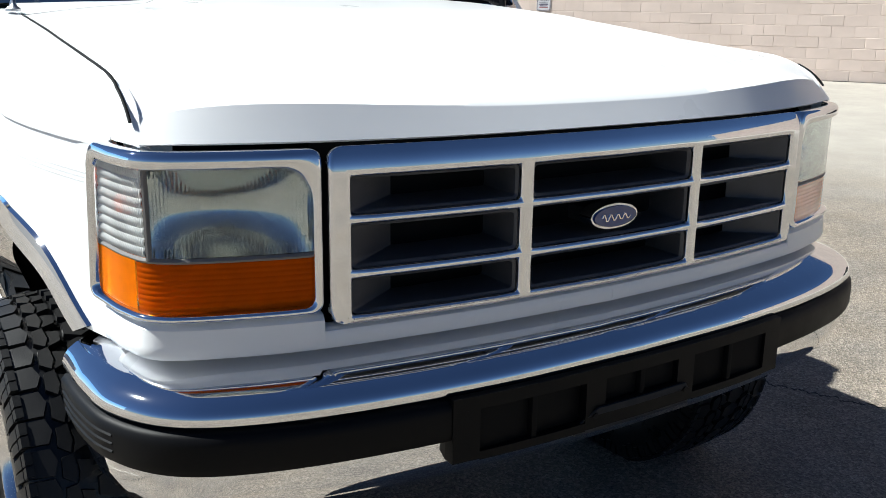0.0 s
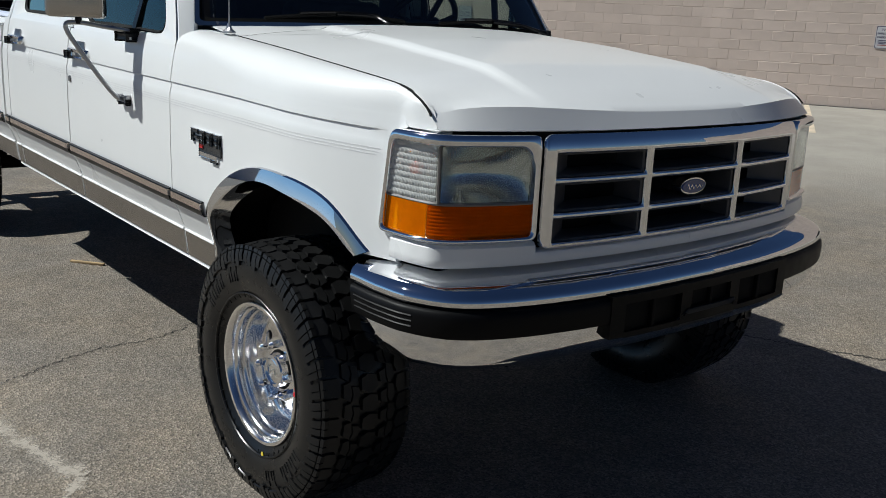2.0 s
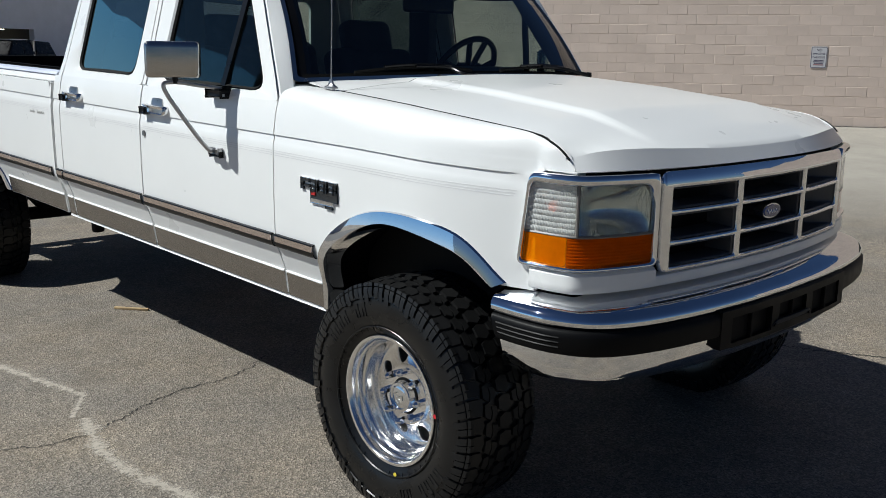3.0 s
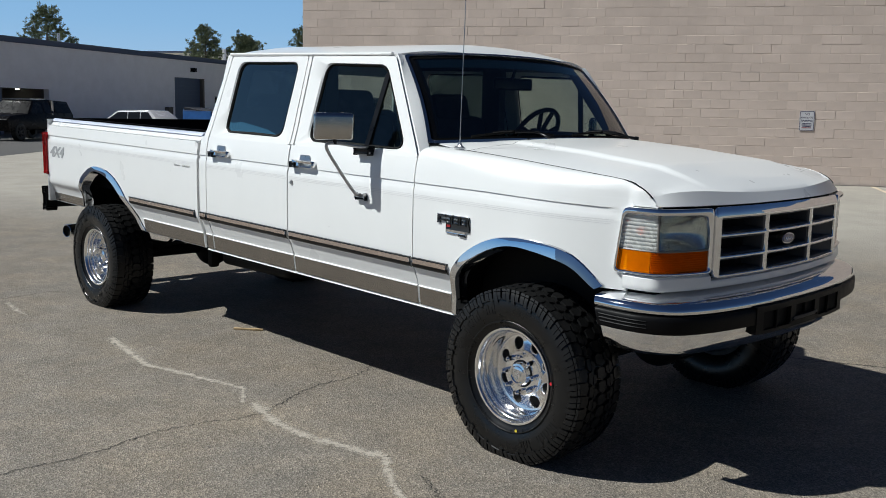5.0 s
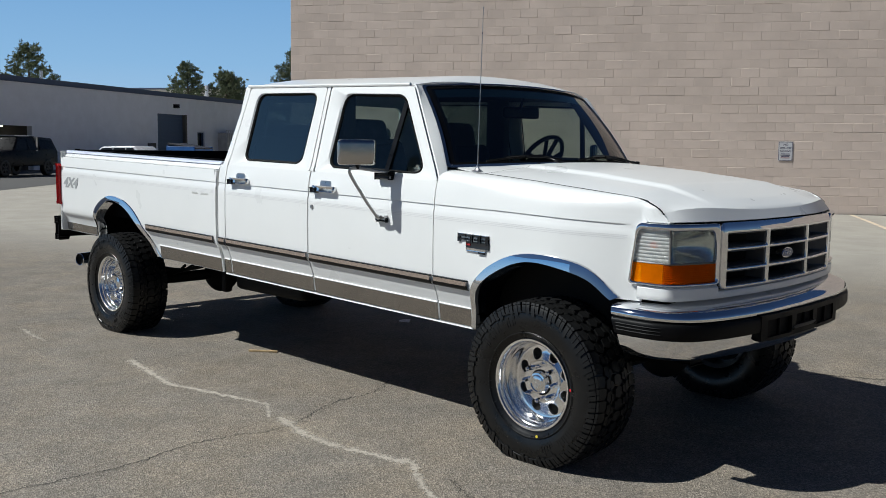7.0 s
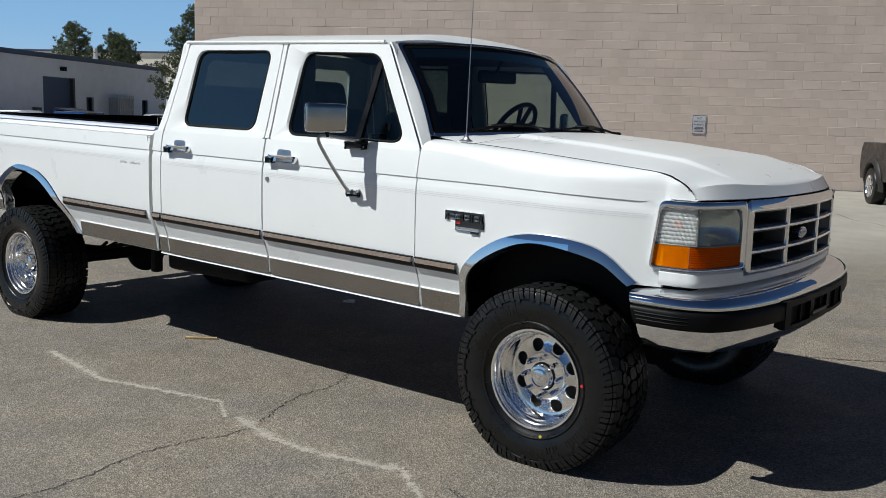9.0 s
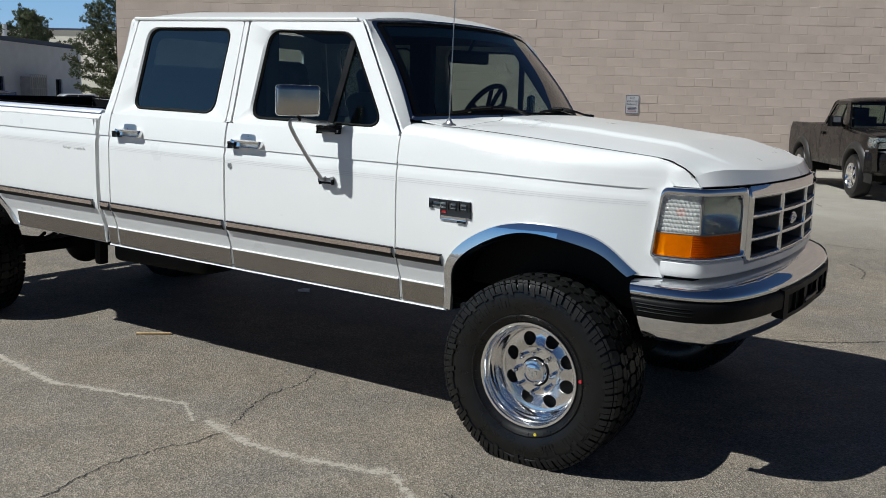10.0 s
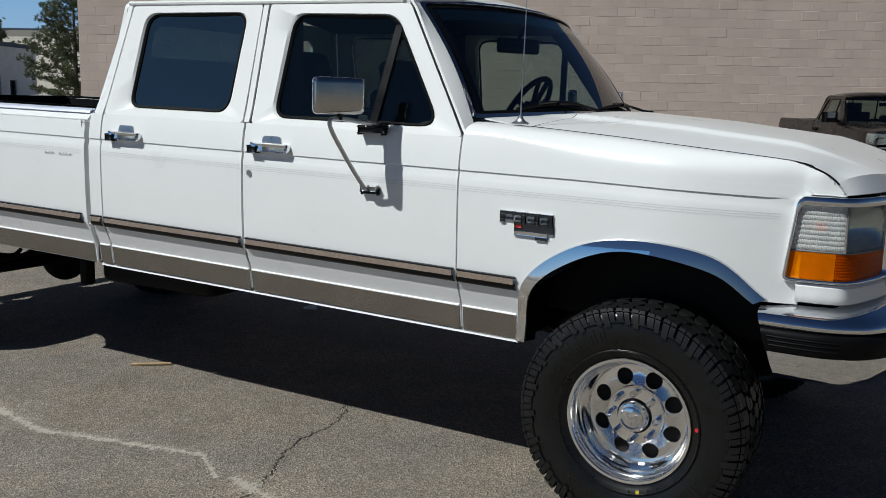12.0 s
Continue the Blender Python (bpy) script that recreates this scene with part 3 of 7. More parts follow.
for sx in (-1, 1):
    bm, rows = bmesh.new(), []
    us = [k / 44 for k in range(43)] + [0.962, 0.970, 0.977, 0.984, 0.990, 0.995, 0.998, 1.0]
    zfix = [1.02, 1.06, 1.085, 1.11, 1.14, 1.152, 1.168, 1.1785, 1.180, 1.192, 2.25, 2.50, 2.75, 3.0]
    for u in us:
        row = []

        def place(yf):
            return 0.708 + u * (yf - 0.708)
        y = place(-0.492)
        drop = max(0.0, (u - 0.976) / 0.024) ** 2.0
        lo = SILL if y > 0.461 else at(ARCH_F, y) if y > -0.38 else 0.835
        for z in [lo] + [max(lo, z) for z in KNOTS]:
            row.append((sx * half(z, y), y, z))
        for z in zfix:
            yy = place(-0.492 - 0.02 * min(1, max(0, (z - 1.15) / 0.07)))
            if z > 2:
                z = 1.192 + (shoulder(yy) - 1.192) * (z - 2)
            # the groove fades out before the lamp
            w = half(z, yy)
            if 1.153 < z < 1.1795 and yy < -0.40:
                w += (half(1.152, yy) - w) * min(1.0, (-0.40 - yy) / 0.03)
            zz = min(z, shoulder(yy))
            if 1.10 < z < 1.2:
                zz -= 0.008 * max(0.0, min(1.0, (0.25 - yy) / 0.6)) * min(1.0, (z - 1.10) / 0.04)
            row.append((sx * w, yy, zz - drop * max(0, zz - 1.188)))
        for k in range(1, 9):
            t = k / 8
            yy = place(-0.512 - 0.095 * t)
            s = at(SEAM, yy)
            xs = 0.8245 + 0.035 * max(0, min(1, (0.5 - yy) / 1.1))
            zl = shoulder(yy)
            xl = half(zl, yy)
            xs = min(xs, xl - 0.03)
            a = t * math.pi / 2
            zz = zl + (s - zl) * math.sin(a)
            row.append((sx * (xs + (xl - xs) * math.cos(a)), yy, zz - drop * max(0, zz - 1.188)))
        rows.append(row)
    sheet(bm, rows)
    bmesh.ops.remove_doubles(bm, verts=bm.verts[:], dist=0.0003)
    wing_panel = body("fender", thick(bm, 0.014), PAINT, truck, "white front fender", 24)
    body("fender_flange", boxed(sx * 0.80, sx * 0.842, -0.597, -0.50, 1.15, 1.195, 0.004, 2), PAINT, wing_panel)
    # top of the fender behind the hood, up to the pillar
    rows = [[(sx * x, y, at(SEAM, y) - 0.004 + min(0.0, 0.81 - x) * 0.10 + max(0.0, 0.81 - x) * 0.07 - 2.2 * max(0.0, x - 0.82) ** 2) for x in (0.925, 0.90, 0.86, 0.818, 0.78, 0.70, 0.60, 0.52)] for y in (0.585, 0.62, 0.66, 0.707)]
    body("fender_top", thick(sheet(bmesh.new(), rows), 0.01), PAINT, truck)


# ---- hood
def hood_edge(y):
    return 0.819 + 0.035 * max(0, min(1, (0.5 - y) / 1.1))


def hood_nose(x):
    return -0.742 + 0.125 * abs(x / 0.86) ** 2.6 + 0.014 * abs(x / 0.86) ** 10


def hood_rear(s):
    return 0.492 - 0.075 * (1 - s * s)


def hood_z(x, y, xe):
    e = at(SEAM, max(-0.585, y - 0.008 * max(0.0, min(1.0, (-0.46 - y) / 0.09))))
    u = abs(x / xe)
    mid = at([(-0.75, 1.216), (-0.70, 1.240), (-0.6, 1.282), (-0.4, 1.341), (0.0, 1.387), (0.4, 1.409), (0.62, 1.414)], y)
    # a low dome between two soft creases, fading out before the nose
    t = max(0.0, min(1.0, (y + 0.66) / 0.22))
    step = max(0.0, min(1.0, (0.645 - u) / 0.045))
    dome = 0.013 * step * step * (3 - 2 * step) * t
    return e - 0.002 + (mid - 0.013 * t - e) * (1 - u ** (2.8 + 1.6 * max(0.0, min(1.0, (-0.1 - y) / 0.4)))) + dome


rows = []
for k in range(37):
    t = k / 36
    row = []
    for i in range(97):
        s = -1 + 2 * i / 96
        y0 = hood_nose(s * 0.86) + 0.034
        y1 = hood_rear(s)
        y = y0 + (y1 - y0) * t
        xe = hood_edge(y) - 0.002
        row.append((s * xe, y, hood_z(s * xe, y, xe)))
    rows.append(row)
lip = []
for f, dy in ((1.0, -0.005), (1.0, -0.029), (0.94, -0.034), (0.50, -0.018), (0.05, -0.0018)):
    lip.append([(x, y + dy - 0.010 * f * abs(x / 0.86) ** 10, z + (1.190 - z) * f) for x, y, z in rows[0]])
skirted = []
for k, row in enumerate(lip + rows):
    a, b = row[0], row[-1]
    low = max(1.192, a[2] - 0.07) if k >= len(lip) else a[2] - 0.001
    skirted.append([(a[0] + 0.003, a[1] + 0.002, low), *row, (b[0] - 0.003, b[1] + 0.002, low)])
body("hood", thick(sheet(bmesh.new(), skirted), 0.003), PAINT, truck, "long white hood with two soft creases", 30)
for sx in (-1, 1):
    bm = tube(bmesh.new(), [(sx * (hood_edge(y) + 0.0015), y, at(SEAM, y) - (0.0005 if sx < 0 else 0.009)) for y in steps(0.485, -0.50, 40)] + [(sx * (hood_edge(y) + 0.0015), y, at(SEAM, y) - 0.0035) for y in steps(-0.51, -0.585, 6)], 0.0030, 6)
    body("hood_gap", bm, SEAL, truck, "dark gap along the hood edge")
# painted cowl between the hood and the screen, with the gap along the hood's rear edge
rows = []
for k in range(7):
    row = []
    for i in range(41):
        q = -1 + i / 20
        y0, x0 = hood_rear(q) + 0.005, q * 0.815
        foot = screen(max(-1.0, min(1.0, x0 / 0.872)), 0.0)
        t = k / 6
        row.append((x0, y0 + (foot.y + 0.025 - y0) * t, (hood_z(x0, y0, 0.82) - 0.001) * (1 - t) + (foot.z + 0.004) * t))
    rows.append(row)
body("cowl", thick(sheet(bmesh.new(), rows), 0.006), PAINT, truck, "white cowl panel below the windscreen")
rear = [(q * 0.815, hood_rear(q) + 0.002, hood_z(q * 0.815, hood_rear(q), 0.82) - 0.0022) for q in steps(-1, 1, 40)]
body("hood_gap", tube(bmesh.new(), rear, 0.0026, 6), SEAL, truck, "dark gap behind the hood")
body("hood_inner", boxed(-0.80, 0.80, -0.58, 0.50, 1.12, 1.17, 0.02), SEAL, truck)
body("engine_bay", boxed(-0.74, 0.74, -0.60, 0.55, 0.66, 1.10, 0.02), DARK_METAL, truck)


# ---- bed
# bluish tone of the rail's shaded top, put into the colour
RAIL_SHADE = surface("rail_shade_blue", (0.50, 0.53, 0.64), 0.45, metal=0.35, vary=0.05, scale=5)


def bed_low(y):
    if y < 3.672:
        return SILL
    return at(ARCH_R, y) if y < 4.668 else 0.628


for sx in (-1, 1):
    ys = sorted(steps(2.806, 3.66, 8) + steps(3.672, 4.668, 36) + steps(4.675, 5.272, 8))
    bs = body("bed_side", panel(sx, ys, bed_low, lambda y: 1.262, 0.02), PAINT, truck, "white bed side", 24)
    bm = bmesh.new()
    prof = [(-0.008, 1.268), (-0.022, 1.284), (-0.040, 1.300), (-0.060, 1.312), (-0.085, 1.314), (-0.095, 1.302)]
    sheet(bm, [[(sx * (half(1.285) + dx), y, z) for dx, z in prof] for y in steps(2.806, 5.272, 10)])
    body("bed_rail", thick(bm, 0.012), PAINT, bs, "white top rail of the bed")
    bm = boxed(sx * 0.80, sx * 0.838, 2.84, 5.25, 1.312, 1.328, 0.004)
    body("bed_rail_cap", bm, LINER, bs, "black bed rail cap")
    # added strip: paints the skylit shade on top of the white rail
    bm = sheet(bmesh.new(), [[(sx * (half(1.285) + dx), y, z) for dx, z in ((-0.0245, 1.2985), (-0.032, 1.309), (-0.046, 1.3185), (-0.060, 1.320))] for y in steps(2.812, 5.268, 8)])
    body("bed_rail_cover", thick(bm, 0.003), RAIL_SHADE, bs, "added bluish strip for the shaded top of the bed rail")
    body("bed_wall", boxed(sx * 0.80, sx * 0.83, 2.86, 5.24, 0.80, 1.31, 0.004), LINER, bs)
    body("bed_front_edge", boxed(sx * 0.78, sx * 0.945, 2.804, 2.83, 0.76, 1.256, 0.010, 3), PAINT, bs)
    body("bed_front_foot", boxed(sx * 0.80, sx * 0.893, 2.806, 2.83, 0.575, 0.765, 0.006, 2), PAINT, bs)
    lamp = body("tail_lamp", boxed(sx * 0.80, sx * 0.967, 5.262, 5.315, 0.872, 1.185, 0.018, 3), RED_LENS, truck, "red tail lamp lens")
    body("bed_rear_corner", boxed(sx * 0.82, sx * 0.955, 5.255, 5.285, 0.64, 0.872, 0.01), PAINT, bs)
    body("bed_rear_top", boxed(sx * 0.82, sx * 0.945, 5.255, 5.285, 1.185, 1.305, 0.008), PAINT, bs)
body("bed_floor", boxed(-0.82, 0.82, 2.85, 5.25, 0.80, 0.83, 0.004), LINER, truck)
body("bed_bulkhead", boxed(-0.82, 0.82, 2.806, 2.85, 0.70, 1.318, 0.008), LINER, truck, "black lined front wall of the bed")
for y0, y1 in ((2.86, 3.60), (4.74, 5.20)):
    body("bed_underside", boxed(-0.835, 0.835, y0, y1, 0.60, 0.79, 0.02), DARK_METAL, truck)
gate = body("tailgate", boxed(-0.80, 0.80, 5.235, 5.285, 0.72, 1.31, 0.014), PAINT, truck, "white tailgate")
body("tailgate_liner", boxed(-0.79, 0.79, 5.222, 5.280, 0.84, 1.324, 0.006), LINER, gate, "black liner over the tailgate's inside")


# ---- chrome and trim along the side
def strip(sx, y0, y1, prof, n=6):
    return thick(sheet(bmesh.new(), [[(sx * (half(z, y) + dx), y, z) for dx, z in prof] for y in steps(y0, y1, n)]), 0.004)


def arch_trim(sx, inside, outside):
    a, b = spline([(*p, 0) for p in inside], 48), spline([(*p, 0) for p in outside], 48)
    rows = []
    for p, q in zip(a, b):
        row = []
        for t, dx in ((-0.30, -0.045), (-0.02, -0.012), (0.0, 0.010), (0.07, 0.016), (0.5, 0.0125), (0.92, 0.007), (1.0, 0.0)):
            r = p.lerp(q, t)
            row.append((sx * (half(max(r.y, 0.56), r.x) + dx), r.x, r.y))
        rows.append(row)
    return thick(sheet(bmesh.new(), rows), 0.004)


for sx in (-1, 1):
    body("wheel_arch_trim", arch_trim(sx, FRONT_IN, FRONT_OUT), CHROME, truck, "chrome wheel arch moulding")
    body("wheel_arch_trim", arch_trim(sx, REAR_IN, REAR_OUT), CHROME, truck, "chrome wheel arch moulding")
    df, dr = doors[sx]
    for y0, y1, host in ((0.462, 0.706, truck), (0.722, 1.765, df), (1.795, 2.675, dr), (2.695, 2.768, truck), (2.84, 3.775, truck)):
        t = body("side_moulding", strip(sx, y0, y1, [(0.0, 0.757), (0.007, 0.758), (0.012, 0.766), (0.013, 0.782)]), BLACK_PLASTIC, host, "black side moulding")
        body("moulding_face", strip(sx, y0 + 0.006, y1 - 0.006, [(0.007, 0.780), (0.0145, 0.781), (0.0125, 0.803), (0.006, 0.805)]), MOULDING, t if host is truck else host, "bright strip on the side moulding")
        body("moulding_edge", strip(sx, y0, y1, [(0.004, 0.804), (0.0135, 0.804), (0.012, 0.8085), (0.0, 0.810)]), BLACK_PLASTIC, t if host is truck else host)
    for y0, y1, host in ((0.478, 0.704, truck), (0.720, 1.773, df), (1.791, 2.679, dr), (2.697, 2.768, truck), (2.815, 3.650, truck)):
        r = body("rocker_panel", strip(sx, y0, y1, [(0.000, 0.562), (0.0035, 0.564), (0.0038, 0.6545), (0.000, 0.6555)]), STEEL_TRIM, host, "brushed stainless rocker trim")
        body("rocker_edge", strip(sx, y0, y1, [(0.0, 0.654), (0.0075, 0.656), (0.0075, 0.659), (0.0, 0.6635)]), PAINT, r if host is truck else host)
    r = body("rocker_panel", strip(sx, 4.70, 5.27, [(0.002, 0.634), (0.004, 0.636), (0.0038, 0.700), (0.000, 0.701)]), STEEL_TRIM, truck, "brushed stainless rocker trim")
    # three pinstripes under the groove
    for y0, y1, host in ((-0.42, 0.704, truck), (0.72, 1.773, df), (1.793, 2.68, dr), (2.84, 5.25, truck)):
        for z in (1.104, 1.112, 1.120):
            body("pinstripe", strip(sx, y0 + (z - 1.104) * (-0.6 if y0 < 0 else 0), y1, [(0.0005, z), (0.0005, z + 0.0028)], 36), PINSTRIPE, host)


# ---------------------------------------------------------------- the nose
NOSE_LINE = [(0.0, -0.757, 0), (0.30, -0.745, 0), (0.585, -0.712, 0), (0.74, -0.674, 0), (0.842, -0.630, 0), (0.874, -0.567, 0), (0.888, -0.485, 0)]
NOSE = spline(NOSE_LINE, 121)


def nose_at(x):
    """Station of the nose at a place across."""
    return at([(p.x, p.y) for p in NOSE[:105]], abs(x))


def nose_part(a, b):
    """The stretch of the nose line between two places across (a < b), b beyond 0.9 taken by index."""
    i0 = min(range(121), key=lambda i: abs(NOSE[i].x - a))
    i1 = min(range(121), key=lambda i: abs(NOSE[i].x - b)) if b < 0.88 else 120
    return NOSE[i0:i1 + 1]


def out(line, i, d):
    p, q = line[max(i - 1, 0)], line[min(i + 1, len(line) - 1)]
    t = (q - p).normalized()
    return line[i] + Vector((t.y, -t.x, 0)) * d


def wrap(sx, line, prof, t=0.006):
    """A strip along a line in plan: (outward, height) pairs make its section."""
    rows = []
    for i in range(len(line)):
        row = []
        for d, z in prof:
            p = out(line, i, d)
            row.append((sx * p.x, p.y, z))
        rows.append(row)
    bm = sheet(bmesh.new(), rows)
    return thick(bm, t) if t else bm


AMBER_SIDE = plastic_lens("orange_side_lens", (0.84, 0.19, 0.0), 0.08, 0.35)
AMBER_SIDE.node_tree.nodes["Principled BSDF"].inputs["IOR"].default_value = 1.15

# grille: chrome frame with nine openings, each a dark cell
GX = [-0.588, -0.552, -0.231, -0.203, 0.203, 0.231, 0.552, 0.588]
GZ = [0.889, 0.904, 0.968, 0.983, 1.060, 1.075, 1.139, 1.187]
CORNER_R = 0.026
bm = bmesh.new()
for i in range(7):
    for j in range(7):
        if i % 2 and j % 2:
            continue
        xs = steps(GX[i], GX[i + 1], 8 if i % 2 else 4 if i in (0, 6) else 1)
        sheet(bm, [[(x, nose_at(x), z) for x in xs] for z in steps(GZ[j], GZ[j + 1], 6 if j in (1, 5) else 4 if j in (0, 6) else 1)])
# rounded outer corners
for v in bm.verts:
    cx, cz = GX[7] - CORNER_R, (GZ[0] + CORNER_R if v.co.z < 1.03 else GZ[7] - CORNER_R)
    dx, dz = abs(v.co.x) - cx, (v.co.z - cz) * (-1 if v.co.z < 1.03 else 1)
    far = math.hypot(dx, dz)
    if dx > 0 and dz > 0 and far > CORNER_R:
        k = CORNER_R / far
        v.co.x = math.copysign(cx + dx * k, v.co.x)
        v.co.z = cz + (v.co.z - cz) * k
bmesh.ops.remove_doubles(bm, verts=bm.verts[:], dist=0.0005)
bmesh.ops.recalc_face_normals(bm, faces=bm.faces[:])
if sum(f.normal.y for f in bm.faces) > 0:
    bmesh.ops.reverse_faces(bm, faces=bm.faces[:])
got = bmesh.ops.extrude_face_region(bm, geom=bm.faces[:])
for v in got["geom"]:
    if isinstance(v, bmesh.types.BMVert):
        v.co.y -= 0.016 - 7.0 * max(0.0, v.co.z - 1.143) ** 2
bmesh.ops.recalc_face_normals(bm, faces=bm.faces[:])
edges = [e for e in bm.edges if len(e.link_faces) == 2 and e.calc_face_angle() > 1.0 and min(v.co.y - nose_at(v.co.x) for v in e.verts) < -0.01]
bmesh.ops.bevel(bm, geom=edges, offset=0.0065, segments=3, profile=0.5, affect="EDGES")
grille = body("grille", bm, CHROME, truck, "chrome grille frame with nine openings", 50)
for i in (1, 3, 5):
    for j in (1, 3, 5):
        o = loop([(GX[i], GZ[j], 0), (GX[i + 1], GZ[j], 0), (GX[i + 1], GZ[j + 1], 0), (GX[i], GZ[j + 1], 0)], 0.012, 3, 6)
        c = Vector(((GX[i] + GX[i + 1]) / 2, (GZ[j] + GZ[j + 1]) / 2, 0))
        bm = bmesh.new()
        front = [(q.x, nose_at(q.x) - 0.004, q.y) for q in o]
        inner = [(c.x + (q.x - c.x) * 0.975, nose_at(q.x) - 0.001, c.y + (q.y - c.y) * 0.90) for q in o]
        sg = i - 3
        back = [(c.x + (q.x - c.x) * (0.94 if (q.x - c.x) * sg <= 0 else 0.30) if sg else c.x + (q.x - c.x) * 0.93, nose_at(q.x) * 0.3 - 0.44, c.y + (q.y - c.y) * 0.80) for q in o]
        ring(bm, front, inner)
        ring(bm, inner, back)
        bmesh.ops.remove_doubles(bm, verts=bm.verts[:], dist=0.0004)
        body("grille_cell", thick(bm, 0.003), CELL, grille, "dark grey plastic grille cell")
for z0, z1 in ((0.868, 0.893), (1.165, 1.20)):
    bm = sheet(bmesh.new(), [[(x, nose_at(x) + 0.034, z) for x in steps(-0.60, 0.60, 20)] for z in (z0, z1)])
    body("grille_surround", thick(bm, 0.003), SEAL, truck, "black gap round the grille")
body("radiator", boxed(-0.56, 0.56, -0.615, -0.595, 0.88, 1.16, 0.004), DARK_METAL, truck)
# oval emblem: bright rim, blue field and a pale stroke
bm = bmesh.new()
box(bm, -0.05, 0.05, -0.732, -0.68, 1.005, 1.035, 0.004)
body("emblem_bracket", bm, GREY_PLASTIC, grille)


def oval(a, b, y0, y1, x=0.0, z=1.020, seg=40):
    bm = bmesh.new()
    lo = [(x + a * math.cos(2 * math.pi * k / seg), y0, z + b * math.sin(2 * math.pi * k / seg)) for k in range(seg)]
    hi = [(x + (p[0] - x) * 0.97, y1, z + (p[2] - z) * 0.95) for p in lo]
    ring(bm, lo, hi)
    bm.faces.new([bm.verts.new(p) for p in hi])
    bmesh.ops.remove_doubles(bm, verts=bm.verts[:], dist=0.0003)
    bmesh.ops.recalc_face_normals(bm, faces=bm.faces[:])
    return bm


em = body("emblem", oval(0.062, 0.026, -0.728, -0.760), CHROME, grille, "oval emblem with a bright rim")
body("emblem_field", oval(0.056, 0.021, -0.759, -0.7635), BLUE, grille, "blue oval field")
bm = tube(bmesh.new(), [(-0.036 + 0.072 * k / 24, -0.7638, 1.019 + 0.0075 * math.sin(k * 1.05) * (1 - 0.4 * k / 24)) for k in range(25)], 0.0022, 6)
body("emblem_stroke", bm, CHROME, grille)

# lamps at both corners, on the curve of the nose: s runs outward, z up
LAMP = [p.copy() for p in nose_part(0.593, 0.93)] + [Vector((0.8915, -0.462, 0)), Vector((0.8950, -0.440, 0))]
ARC = [0.0]
for p, q in zip(LAMP, LAMP[1:]):
    ARC.append(ARC[-1] + (q - p).length)
SPAN = ARC[-1]
S_SPLIT = float(np.interp(0.852, [p.x for p in LAMP], ARC))


def lamp_point(sx, s, z, d=0.0):
    # the rear edge leans forward towards its top
    s -= max(0.0, s - S_SPLIT) * 0.18 * (z - 0.912) / 0.272
    i = float(np.interp(s, ARC, range(len(ARC))))
    k = min(int(i), len(LAMP) - 2)
    p = LAMP[k].lerp(LAMP[k + 1], i - k)
    t = (LAMP[min(k + 2, len(LAMP) - 1)] - LAMP[max(k - 1, 0)]).normalized()
    p = p + Vector((t.y, -t.x, 0)) * d
    return Vector((sx * p.x, p.y, z))


def lamp_loop(inset, r):
    return loop([(inset, 0.912 + inset * 0.8, 0), (SPAN - inset * 0.75, 0.912 + inset * 0.8, 0), (SPAN - inset * 0.75, 1.184 - inset * 1.75, 0), (inset, 1.184 - inset * 1.75, 0)], [r, r, r * 1.5, 0.020 + inset * 2.2], 8, 22)


def lens_sheet(sx, s0, s1, z0, z1, ns, nz, depth):
    rows = []
    for i in range(ns + 1):
        s = s0 + (s1 - s0) * i / ns
        rows.append([lamp_point(sx, s, z0 + (z1 - z0) * j / nz, depth(i, j)) for j in range(nz + 1)])
    return sheet(bmesh.new(), rows)


